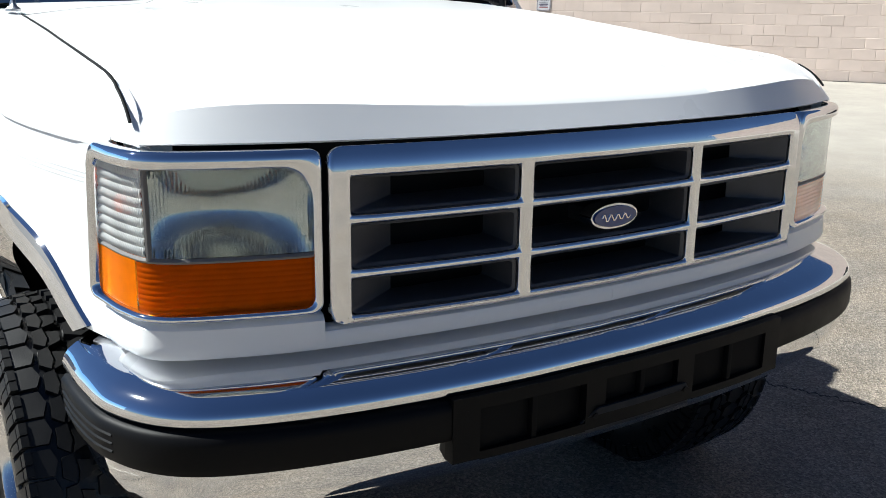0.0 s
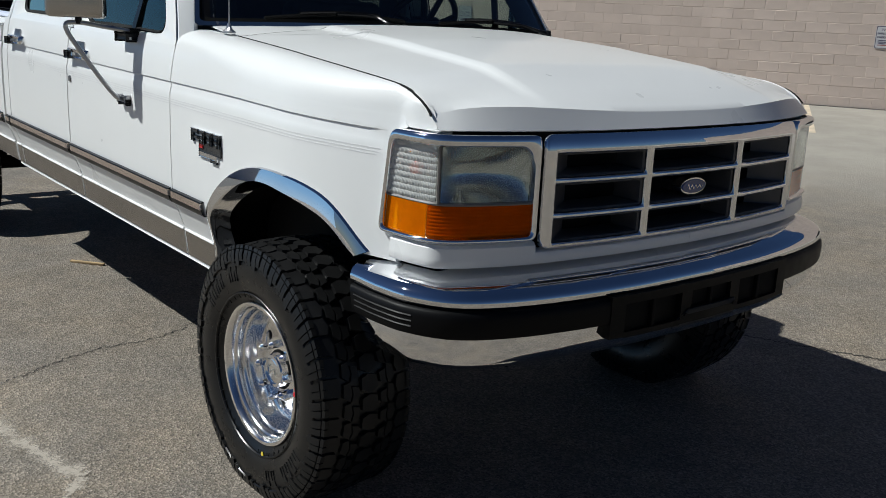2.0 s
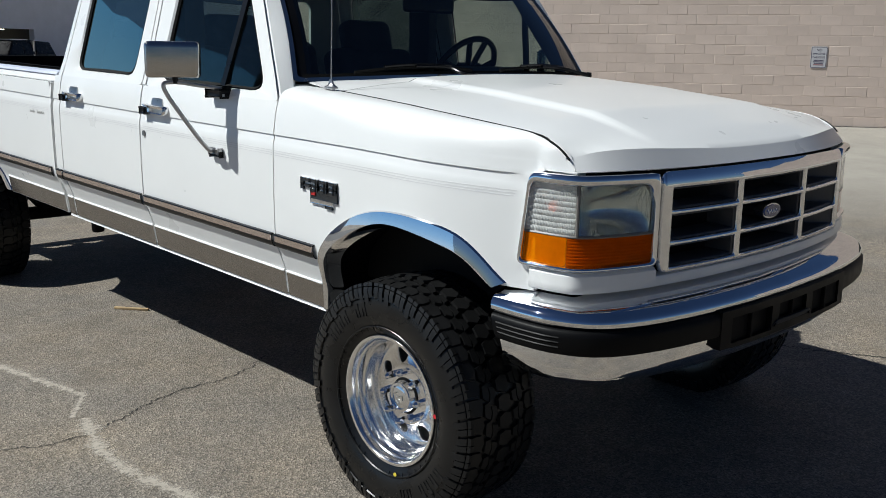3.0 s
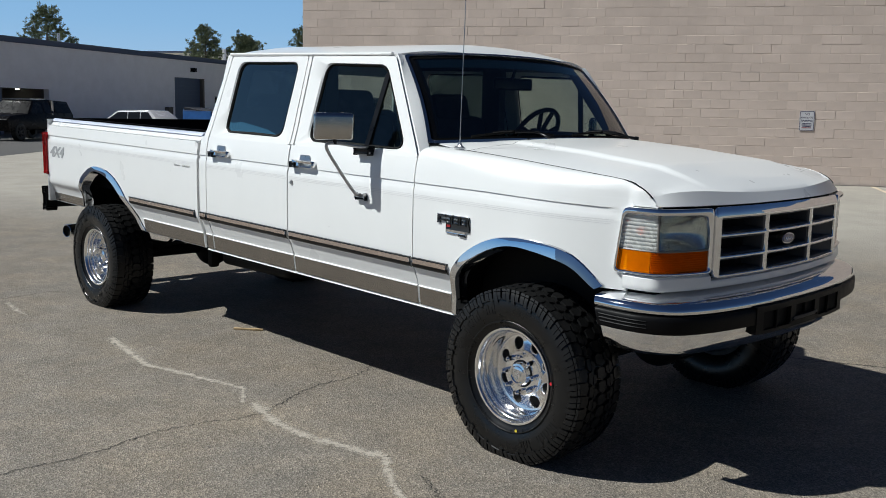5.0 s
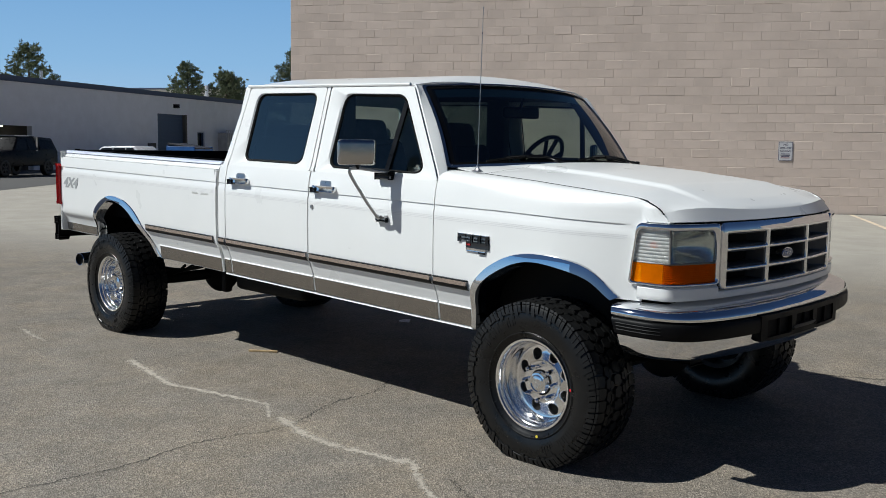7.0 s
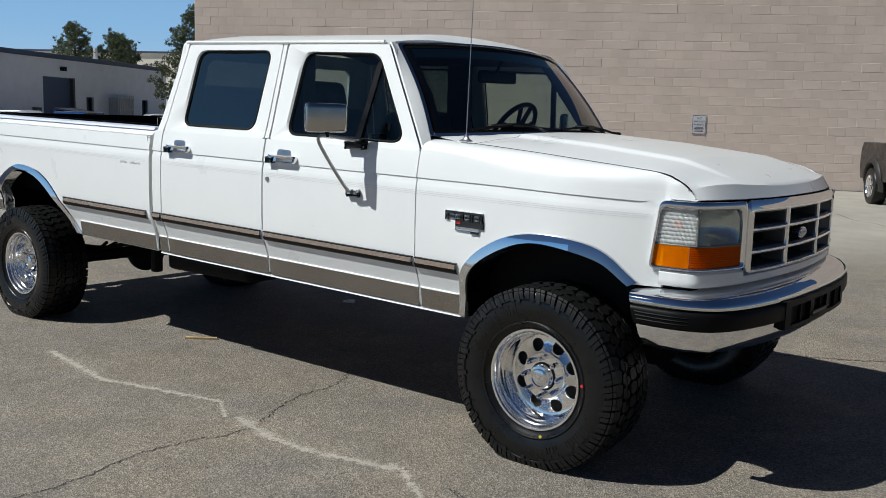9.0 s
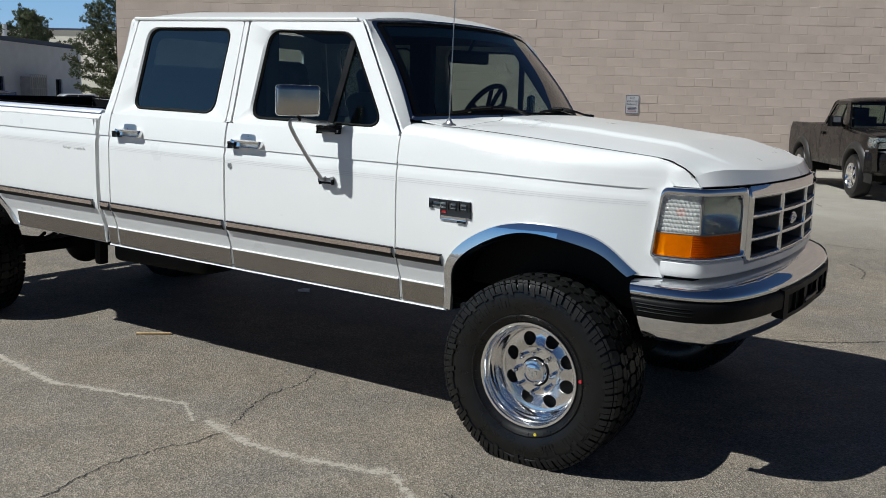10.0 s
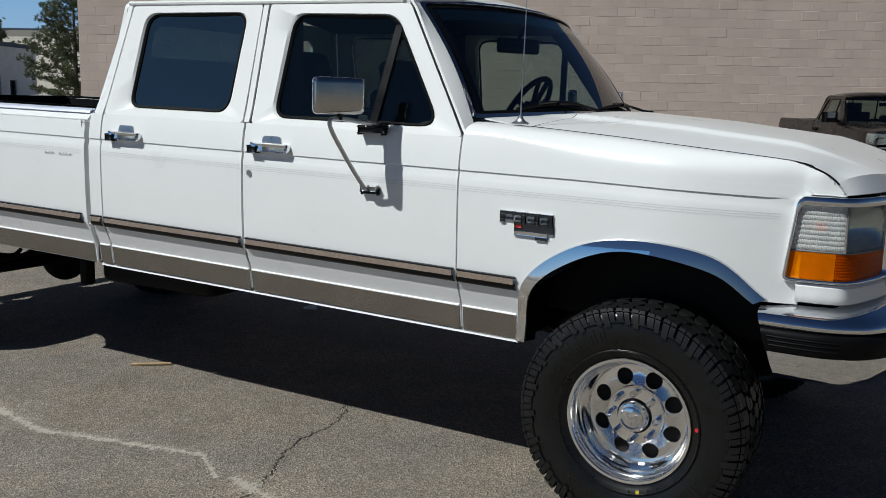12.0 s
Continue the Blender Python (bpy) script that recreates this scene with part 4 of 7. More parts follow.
for sx in (-1, 1):
    bm = bmesh.new()
    sect = [(0.0, -0.014, 0.022), (0.0, 0.006, 0.022), (0.003, 0.0105, 0.022), (0.008, 0.0130, 0.021), (0.0130, 0.0115, 0.019), (0.0165, 0.005, 0.017), (0.018, -0.010, 0.016)]
    loops = [[lamp_point(sx, q.x, q.y, d) for q in lamp_loop(i, r)] for i, d, r in sect]
    for p, q in zip(loops, loops[1:]):
        ring(bm, p, q)
    bmesh.ops.remove_doubles(bm, verts=bm.verts[:], dist=0.0002)
    bmesh.ops.recalc_face_normals(bm, faces=bm.faces[:])
    lamp = body("lamp_bezel", bm, CHROME, truck, "chrome headlamp surround", 60)
    # fluted headlamp lens before a bright bowl
    a0, a1 = 0.015, S_SPLIT - 0.006
    bm = lens_sheet(sx, a0, a1, 1.016, 1.156, 336, 3, lambda i, j: -0.004 + 0.0024 * abs(math.sin(i / 336 * math.pi * 42)))
    body("headlamp_lens", bm, LENS, lamp, "fluted clear headlamp lens", 40).visible_shadow = False
    rows = []
    for i in range(29):
        u = i / 28
        row = []
        for k in range(17):
            v = k / 16
            d = 0.014 + 0.055 * (1 - (2 * u - 1) ** 2) * (1 - (2 * v - 1) ** 2)
            p = lamp_point(sx, a0 + (a1 - a0) * u, 1.014 + 0.144 * v)
            row.append((p.x, p.y + d, p.z))
        rows.append(row)
    body("reflector", sheet(bmesh.new(), rows), REFLECTOR, lamp, "bright lamp bowl")
    # ribbed clear corner lamp round the side
    bm = lens_sheet(sx, S_SPLIT + 0.007, SPAN - 0.014, 1.016, 1.156, 60, 72, lambda i, j: -0.004 + 0.0026 * abs(math.sin(j / 72 * math.pi * 9)) + 0.0011 * (i % 2))
    body("corner_lens", bm, CORNER, lamp, "ribbed clear corner lamp lens", 40).visible_shadow = False
    bm = lens_sheet(sx, S_SPLIT + 0.005, SPAN - 0.012, 1.014, 1.160, 10, 10, lambda i, j: -0.035)
    body("corner_bowl", bm, REFLECTOR, lamp)
    c = lamp_point(sx, (S_SPLIT + SPAN) / 2 - 0.004, 1.090, -0.026)
    e = lamp_point(sx, (S_SPLIT + SPAN) / 2 - 0.004, 1.090, -0.009)
    body("corner_bulb", rod(bmesh.new(), c, e, 0.017, 0.015, 14), AMBER, lamp, "amber bulb")
    bm = lens_sheet(sx, S_SPLIT - 0.006, S_SPLIT + 0.007, 1.012, 1.158, 3, 4, lambda i, j: 0.001 if 0 < i < 3 else -0.006)
    body("lens_divider", thick(bm, 0.004), LAMP_FRAME, lamp)
    # amber indicator below, brighter round the corner
    def amber_depth(i, j):
        return -0.003 + 0.0011 * abs(math.sin(j / 60 * math.pi * 9))
    bm = lens_sheet(sx, 0.014, S_SPLIT + 0.030, 0.926, 1.008, 40, 60, amber_depth)
    body("indicator_lens", bm, AMBER, lamp, "amber indicator lens", 40).visible_shadow = False
    bm = lens_sheet(sx, S_SPLIT + 0.032, SPAN - 0.014, 0.926, 1.008, 20, 30, lambda i, j: -0.001)
    body("side_marker_lens", bm, AMBER_SIDE, lamp, "orange side marker lens", 15).visible_shadow = False
    bm = lens_sheet(sx, 0.014, SPAN - 0.012, 0.922, 1.012, 20, 4, lambda i, j: -0.016)
    body("indicator_bowl", bm, REFLECTOR, lamp)
    bm = lens_sheet(sx, 0.013, SPAN - 0.012, 1.006, 1.0155, 30, 2, lambda i, j: 0.0 if j == 1 else -0.003)
    body("lamp_shelf", thick(bm, 0.004), LAMP_FRAME, lamp)
    bm = lens_sheet(sx, 0.0, SPAN, 0.914, 1.182, 20, 3, lambda i, j: -0.085)
    body("lamp_back", bm, SEAL, lamp)

# white panel under lamps and grille
for sx in (-1, 1):
    line = [p.copy() for p in NOSE]
    body("panel_gap", wrap(sx, line, [(-0.035, 0.800), (-0.035, 0.860)], 0.004), SEAL, truck)
    k0 = min(range(121), key=lambda i: abs(NOSE[i].x - 0.592))
    low = [(-0.04, 0.846), (-0.004, 0.846), (0.006, 0.850), (0.010, 0.858), (0.009, 0.872)]
    body("front_panel", wrap(sx, line[:k0 + 1], low + [(0.006, 0.880), (-0.004, 0.885), (-0.02, 0.886)], 0.008), PAINT, truck, "white panel under the grille")
    body("lamp_panel", wrap(sx, line[k0:], low + [(0.007, 0.900), (-0.002, 0.908), (-0.02, 0.909)], 0.008), PAINT, truck, "white panel under the lamp")


# ---- front bumper
RUB_STRIP = surface("black_bumper_rubber", (0.0028, 0.0029, 0.0034), 0.48, vary=0.15, scale=9, specular=0.12)
BUMP_LINE = [(0.0, -0.852, 0), (0.30, -0.843, 0), (0.55, -0.815, 0), (0.74, -0.772, 0), (0.86, -0.712, 0), (0.925, -0.615, 0), (0.945, -0.50, 0), (0.948, -0.385, 0)]
BUMP = spline(BUMP_LINE, 90)


def both(prof, t=0.006, a=0, b=89):
    """A section carried round the whole bumper, or from point a to b of each half."""
    line = [Vector((-p.x, p.y, 0)) for p in BUMP[:0:-1]] + BUMP if a == 0 else BUMP[a:b + 1]
    return slanted(wrap(1, line if a else line[89 - b:89 + b + 1], prof, t))


def slanted(bm):
    """The bumper's ends lean forward towards their foot."""
    for v in bm.verts:
        w = max(0.0, min(1.0, (v.co.y + 0.62) / 0.235))
        v.co.y -= w * 0.30 * max(0.0, 0.81 - v.co.z)
    return bm


bumper = body("front_bumper", both([(-0.138, 0.848), (-0.105, 0.839), (-0.070, 0.829), (-0.040, 0.8195), (-0.022, 0.812), (-0.008, 0.803), (0.000, 0.794), (0.004, 0.785), (0.004, 0.774), (-0.003, 0.766), (-0.016, 0.762)]), CHROME, truck, "chrome front bumper", 60)
body("bumper_lower", both([(-0.014, 0.688), (-0.008, 0.686), (-0.010, 0.650), (-0.020, 0.620), (-0.036, 0.600), (-0.060, 0.592), (-0.075, 0.600)]), CHROME, bumper, "chrome lower half of the bumper", 60)
for sx in (-1, 1):
    k0 = min(range(90), key=lambda i: abs(BUMP[i].x - 0.405))
    body("rub_strip", slanted(wrap(sx, BUMP[k0:], [(-0.016, 0.764), (0.002, 0.763), (0.010, 0.756), (0.012, 0.742), (0.012, 0.705), (0.008, 0.692), (-0.014, 0.687)])), RUB_STRIP, bumper, "black rubber bumper strip", 50)
for sx in (-1, 1):
    for z in (0.712, 0.726, 0.740):
        body("strip_rib", slanted(wrap(sx, BUMP[62:88], [(0.010, z - 0.005), (0.0145, z), (0.010, z + 0.005)], 0.003)), RUB_STRIP, bumper)
# middle section with three air openings


def bump_at(x):
    return at([(p.x, p.y) for p in BUMP[:80]], abs(x))


def curved_bar(bm, x0, x1, z0, z1, d0, d1, n=6):
    """A bar along the bumper's curve, closed all round."""
    rings = []
    for x in steps(x0, x1, n):
        y = bump_at(x)
        rings.append([bm.verts.new((x, y + d, z)) for d, z in ((d0, z0), (d0, z1), (d1, z1), (d1, z0))])
    for p, q in zip(rings, rings[1:]):
        for k in range(4):
            bm.faces.new((p[k], p[(k + 1) % 4], q[(k + 1) % 4], q[k]))
    bm.faces.new(rings[0][::-1])
    bm.faces.new(rings[-1])
    bmesh.ops.recalc_face_normals(bm, faces=bm.faces[:])
    return bm


body("air_intake", curved_bar(bmesh.new(), -0.425, 0.425, 0.744, 0.768, -0.015, 0.03, 16), RUB_STRIP, bumper, "black plastic air intake with three openings")
for x0, x1 in ((-0.425, -0.372), (-0.142, -0.095), (0.095, 0.142), (0.372, 0.425)):
    body("intake_post", curved_bar(bmesh.new(), x0, x1, 0.650, 0.744, -0.015, 0.03, 2), RUB_STRIP, bumper)
for x0, x1, z0, z1 in ((-0.372, -0.142, 0.648, 0.664), (0.142, 0.372, 0.648, 0.664), (-0.095, 0.095, 0.650, 0.694)):
    body("intake_sill", curved_bar(bmesh.new(), x0, x1, z0, z1, -0.015, 0.03), RUB_STRIP, bumper)
for a, b, z0, z1 in ((-0.372, -0.142, 0.662, 0.742), (-0.095, 0.095, 0.690, 0.742), (0.142, 0.372, 0.662, 0.742)):
    bm = boxed(a, b, bump_at((a + b) / 2) + 0.001, bump_at((a + b) / 2) + 0.006, z0 - 0.01, z1 + 0.01, 0.001)
    body("intake_back", bm, SEAL, bumper)
    bm = boxed((a + b) / 2 - 0.006, (a + b) / 2 + 0.006, bump_at((a + b) / 2) - 0.012, bump_at((a + b) / 2) + 0.004, z0 - 0.004, z1 + 0.004, 0.002)
    body("intake_rib", bm, SEAL, bumper)
# plate bracket tab
PLATE_METAL = surface("dull_dark_metal", (0.035, 0.038, 0.045), 0.40, metal=0.5, vary=0.15, scale=20)
bm = bmesh.new()
rows = [[(x, bump_at(x) - 0.021 + 0.35 * (0.692 - z), z) for x in steps(x0, x1, 4)] for x0, x1, z in ((-0.115, 0.115, 0.692), (-0.150, 0.140, 0.664), (-0.155, 0.145, 0.634))]
tab = body("plate_bracket", thick(sheet(bm, rows), 0.003), PLATE_METAL, bumper, "dull metal plate bracket")
for x in (-0.12, 0.118):
    body("bracket_bolt", rod(bmesh.new(), (x, bump_at(x) - 0.020, 0.676), (x, bump_at(x) - 0.012, 0.676), 0.006, None, 8), DARK_METAL, bumper)

# rear bumper, exhaust
rb = body("rear_bumper", boxed(-0.92, 0.92, 5.33, 5.42, 0.56, 0.72, 0.02), BLACK_PLASTIC, truck, "black step bumper")
for sx in (-1, 1):
    body("bumper_pad", boxed(sx * 0.90, sx * 0.955, 5.315, 5.385, 0.565, 0.712, 0.018, 3), SEAL, rb)
    body("pad_lip", boxed(sx * 0.895, sx * 0.962, 5.33, 5.395, 0.690, 0.727, 0.015, 3), SEAL, rb)
    body("pad_foot", boxed(sx * 0.895, sx * 0.962, 5.32, 5.395, 0.548, 0.580, 0.012, 3), SEAL, rb)
bm = bmesh.new()
lathe(bm, [(-0.22, 0.050), (0.0, 0.053), (0.002, 0.050), (0.0, 0.046), (-0.18, 0.045)], 32, "y")
for v in bm.verts:
    v.co = Matrix.Rotation(radians(105), 3, "Z") @ v.co + Vector((-0.945, 4.985, 0.402))
pipe = body("exhaust_tip", bm, CHROME, truck, "chrome exhaust tip")
mouth = Matrix.Rotation(radians(105), 3, "Z") @ Vector((0, 1, 0))
c = Vector((-0.945, 4.985, 0.402)) - mouth * 0.022
body("exhaust_mouth", rod(bmesh.new(), c, c - mouth * 0.01, 0.0465, None, 24), SEAL, pipe, "dark inside of the exhaust tip")
body("exhaust_pipe", tube(bmesh.new(), spline([(-0.76, 5.03, 0.402), (-0.64, 5.02, 0.42), (-0.60, 4.7, 0.47), (-0.62, 4.3, 0.62), (-0.45, 3.8, 0.52), (-0.42, 2.9, 0.47), (-0.40, 1.6, 0.48)], 40), 0.036, 12), DARK_METAL, truck)


# ---------------------------------------------------------------- wheels
HUB = 0.377
R = 0.404


def squash(bm):
    """The tyre's flat where it stands."""
    for v in bm.verts:
        if v.co.z < -HUB + 0.002:
            v.co.z = -HUB + 0.002
    return bm


FLANK = [(0.318, 0.157), (0.345, 0.153), (0.366, 0.147), (0.379, 0.141), (0.388, 0.138), (0.398, 0.134)]


def build_wheel():
    w = new("wheel")
    # tyre carcass
    prof = [(-0.112, 0.205), (-0.126, 0.214), (-0.128, 0.224), (-0.136, 0.236), (-0.149, 0.262), (-0.156, 0.292), (-0.157, 0.318), (-0.153, 0.345), (-0.147, 0.366), (-0.139, 0.379), (-0.120, 0.387),
            (-0.06, 0.391), (0.0, 0.392), (0.06, 0.391), (0.120, 0.387), (0.139, 0.379), (0.147, 0.366), (0.153, 0.345), (0.157, 0.318), (0.156, 0.292), (0.149, 0.262), (0.136, 0.236), (0.126, 0.214), (0.112, 0.205)]
    bm = squash(lathe(bmesh.new(), prof, 96))
    bmesh.ops.recalc_face_normals(bm, faces=bm.faces[:])
    tyre = part("tyre", bm, RUBBER_SIDE, w, "black off-road tyre")
    # tread blocks
    bm = bmesh.new()

    def crown(a):
        return R - 0.013 * (abs(a) / 0.14) ** 2.4

    def block(poly, lift=0.0, base=0.385):
        """poly: (along, arc) corners; the block stands on the carcass."""
        ca, cs = sum(p[0] for p in poly) / len(poly), sum(p[1] for p in poly) / len(poly)
        lo, hi = [], []
        for a, s in poly:
            for ring_, k, r in ((lo, 1.02, base), (hi, 0.95, crown(a) + lift)):
                aa, ss = ca + (a - ca) * k, cs + (s - cs) * k
                ang = ss / R
                ring_.append(bm.verts.new((aa, r * math.cos(ang), r * math.sin(ang))))
        n = len(poly)
        bm.faces.new(hi)
        for i in range(n):
            bm.faces.new((lo[i], lo[(i + 1) % n], hi[(i + 1) % n], hi[i]))

    count = 44
    pitch = 2 * math.pi * R / count
    for k in range(count):
        s = k * pitch
        for side in (-1, 1):
            g = 0.5 * pitch if side > 0 else 0
            # shoulder lug
            w0 = 0.84 if k % 2 else 0.90
            block([(side * 0.145, s + g), (side * 0.145, s + g + w0 * pitch), (side * 0.098, s + g + w0 * pitch + 0.004), (side * 0.088, s + g + 0.5 * pitch), (side * 0.098, s + g + 0.002)])
            # middle rows, angled
            q = s + g + 0.012 + 0.35 * pitch
            block([(side * 0.083, q - 0.008), (side * 0.086, q + 0.52 * pitch), (side * 0.066, q + 0.78 * pitch), (side * 0.058, q + 0.40 * pitch), (side * 0.062, q - 0.012)])
            block([(side * 0.058, q + 0.02 * pitch), (side * 0.055, q + 0.42 * pitch), (side * 0.061, q + 0.80 * pitch), (side * 0.036, q + 0.62 * pitch), (side * 0.034, q + 0.12 * pitch)])
        if True:
            q = s + 0.3 * pitch
            block([(-0.026, q), (-0.028, q + 0.6 * pitch), (0.004, q + 0.82 * pitch), (0.028, q + 0.56 * pitch), (0.026, q - 0.04 * pitch), (-0.004, q - 0.16 * pitch)])
        # lugs that climb over the shoulder: two columns with a sipe between, ragged at their foot
        for side in (-1, 1):
            g = 0.5 * pitch if side > 0 else 0
            foot = 0.336 if k % 2 else 0.350
            for c0, c1, end in ((0.02, 0.42, foot), (0.49, 0.83, foot + (0.014 if k % 2 else -0.007))):
                for radii in ((0.396, 0.386), (0.3825, 0.366, end)):
                    lo, hi = [], []
                    for rr in radii:
                        skew = 0.22 * (0.396 - rr) / 0.05
                        lift = 0.0095 if rr > end else 0.0065
                        row_lo, row_hi = [], []
                        for c in (c0, c1):
                            ang = (s + g + (c + skew) * pitch) / R
                            for row, up in ((row_lo, -0.004), (row_hi, lift)):
                                row.append(bm.verts.new((side * (at(FLANK, rr) + up), rr * math.cos(ang), rr * math.sin(ang))))
                        lo.append(row_lo)
                        hi.append(row_hi)
                    for m_ in range(len(radii) - 1):
                        bm.faces.new((hi[m_][0], hi[m_][1], hi[m_ + 1][1], hi[m_ + 1][0]))
                        for q_ in (0, 1):
                            bm.faces.new((lo[m_][q_], lo[m_ + 1][q_], hi[m_ + 1][q_], hi[m_][q_]))
                    for m_ in (0, -1):
                        bm.faces.new((lo[m_][0], lo[m_][1], hi[m_][1], hi[m_][0]))
    bmesh.ops.recalc_face_normals(bm, faces=bm.faces[:])
    tagged(part("tread", squash(bm), RUBBER, tyre, "black tread blocks", 30), kind="stuff")
    # raised ribs and unreadable raised lettering as bars
    bm = lathe(bmesh.new(), [(-0.146, 0.246), (-0.150, 0.249), (-0.150, 0.252), (-0.148, 0.254)], 96)
    lathe(bm, [(-0.154, 0.346), (-0.158, 0.349), (-0.157, 0.353), (-0.152, 0.356)], 96)
    part("sidewall_rib", squash(bm), RUBBER_SIDE, tyre)
    for k in range(44):
        if k % 11 < 3:
            continue
        ang = k * 2 * math.pi / 44 + 0.05
        bm = boxed(-0.0015, 0.0015, -0.007, 0.007, -0.0009, 0.0009)
        bm.transform(Matrix.Translation((-0.1448, 0.243 * math.cos(ang), 0.243 * math.sin(ang))) @ Matrix.Rotation(ang, 4, "X") @ Matrix.Rotation(0.42, 4, "Z"))
        part("bead_tick", bm, RUBBER_SIDE, tyre)
    for base in (0.55, 3.65):
        for k in range(7):
            if k == 4:
                continue
            bm = bmesh.new()
            a0 = base + k * 0.115
            for off, r0, r1, wd in ((0.0, 0.288, 0.334, 0.010), (0.050, 0.288, 0.334, 0.010), (0.025, 0.318, 0.334, 0.05)):
                lo, hi = [], []
                for rr, da in ((r0, -wd), (r1, -wd), (r1, wd), (r0, wd)):
                    ang = a0 + off + da * 0.5
                    x = -0.1562 if rr < 0.33 else -0.1555
                    lo.append(bm.verts.new((x + 0.004, rr * math.cos(ang), rr * math.sin(ang))))
                    hi.append(bm.verts.new((x - 0.0025, rr * math.cos(ang), rr * math.sin(ang))))
                bm.faces.new(hi)
                for i in range(4):
                    bm.faces.new((lo[i], lo[(i + 1) % 4], hi[(i + 1) % 4], hi[i]))
            bmesh.ops.recalc_face_normals(bm, faces=bm.faces[:])
            part("raised_mark", bm, RUBBER, tyre)
    # rim: lip, stepped barrel, face with eight round holes
    rim = part("rim", thick(lathe(bmesh.new(), [(-0.112, 0.206), (-0.124, 0.212), (-0.131, 0.221), (-0.134, 0.219), (-0.133, 0.210), (-0.126, 0.204), (-0.108, 0.201), (-0.104, 0.196), (-0.098, 0.1945), (-0.082, 0.1935), (-0.077, 0.189), (-0.062, 0.188), (-0.056, 0.184), (-0.030, 0.181), (-0.022, 0.176), (-0.020, 0.168)], 72), 0.004), ALLOY, w, "polished aluminium wheel rim")
    bm = bmesh.new()
    r0, r1, hole, hr = 0.104, 0.170, 0.1365, 0.0300

    def dish(r):
        return -0.020 - 0.030 * max(0.0, (0.15 - r) / 0.07) ** 1.4 if r < 0.15 else -0.020
    for k in range(8):
        c = (k + 0.5) * math.pi / 4
        edge, circ = [], []
        for i in range(40):
            t = 4 * i / 40
            j, f = int(t), t - int(t)
            rr, aa = ((r0 + (r1 - r0) * f, -1), (r1, -1 + 2 * f), (r1 - (r1 - r0) * f, 1), (r0, 1 - 2 * f))[j]
            ang = c + aa * math.pi / 8
            y, z = rr * math.cos(ang), rr * math.sin(ang)
            edge.append((dish(rr), y, z))
            hy, hz = hole * math.cos(c), hole * math.sin(c)
            d = Vector((y - hy, z - hz)).normalized() * hr
            circ.append((dish(math.hypot(hy + d.x, hz + d.y)), hy + d.x, hz + d.y))
        ring(bm, edge, circ)
        ring(bm, circ, [(p[0] + 0.003, *((Vector(p[1:]) - Vector((hole * math.cos(c), hole * math.sin(c)))) * 0.93 + Vector((hole * math.cos(c), hole * math.sin(c))))) for p in circ])
        ring(bm, [(p[0] + 0.003, *((Vector(p[1:]) - Vector((hole * math.cos(c), hole * math.sin(c)))) * 0.93 + Vector((hole * math.cos(c), hole * math.sin(c))))) for p in circ],
             [(p[0] + 0.03, *((Vector(p[1:]) - Vector((hole * math.cos(c), hole * math.sin(c)))) * 0.93 + Vector((hole * math.cos(c), hole * math.sin(c))))) for p in circ])
    bmesh.ops.remove_doubles(bm, verts=bm.verts[:], dist=0.0005)
    bmesh.ops.recalc_face_normals(bm, faces=bm.faces[:])
    part("wheel_face", bm, ALLOY, rim, "polished face with eight round holes")
    bm = lathe(bmesh.new(), [(dish(0.104), 0.105), (-0.050, 0.103), (-0.054, 0.099), (-0.055, 0.060), (-0.046, 0.056)], 48)
    bmesh.ops.recalc_face_normals(bm, faces=bm.faces[:])
    part("hub_face", bm, ALLOY, rim)
    bm = lathe(bmesh.new(), [(-0.044, 0.056), (-0.076, 0.054), (-0.083, 0.049), (-0.085, 0.041), (-0.081, 0.037), (-0.084, 0.030), (-0.086, 0.012), (-0.0862, 0.001)], 40)
    bmesh.ops.recalc_face_normals(bm, faces=bm.faces[:])
    part("centre_cap", bm, CHROME, rim, "chrome centre cap")
    part("cap_gap", lathe(bmesh.new(), [(-0.0555, 0.0625), (-0.0575, 0.0615), (-0.0575, 0.054)], 40), SEAL, rim)
    bm = bmesh.new()
    for k in range(3):
        a = k * 2 * math.pi / 3
        tube(bm, [(-0.0858, 0.006 * math.cos(a), 0.006 * math.sin(a)), (-0.0855, 0.022 * math.cos(a + 0.5), 0.022 * math.sin(a + 0.5)), (-0.0855, 0.020 * math.cos(a + 1.3), 0.020 * math.sin(a + 1.3))], 0.0022, 5)
    part("cap_mark", bm, SATIN, rim)
    for k in range(8):
        a = k * math.pi / 4
        y, z = 0.0845 * math.cos(a), 0.0845 * math.sin(a)
        bm = rod(bmesh.new(), (-0.050, y, z), (-0.086, y, z), 0.0135, 0.0120, 6)
        rod(bm, (-0.086, y, z), (-0.096, y, z), 0.0118, 0.004, 10)
        part("lug_nut", bm, CHROME, rim, "chrome lug nut", 30)
    bm = lathe(bmesh.new(), [(0.016, 0.17), (0.016, 0.02)], 40)
    part("brake_drum", thick(bm, 0.02), DARK_METAL, w)
    bm = lathe(bmesh.new(), [(-0.02, 0.178), (0.10, 0.185), (0.112, 0.206)], 40)
    part("rim_barrel", thick(bm, 0.004), SATIN, w)
    return w


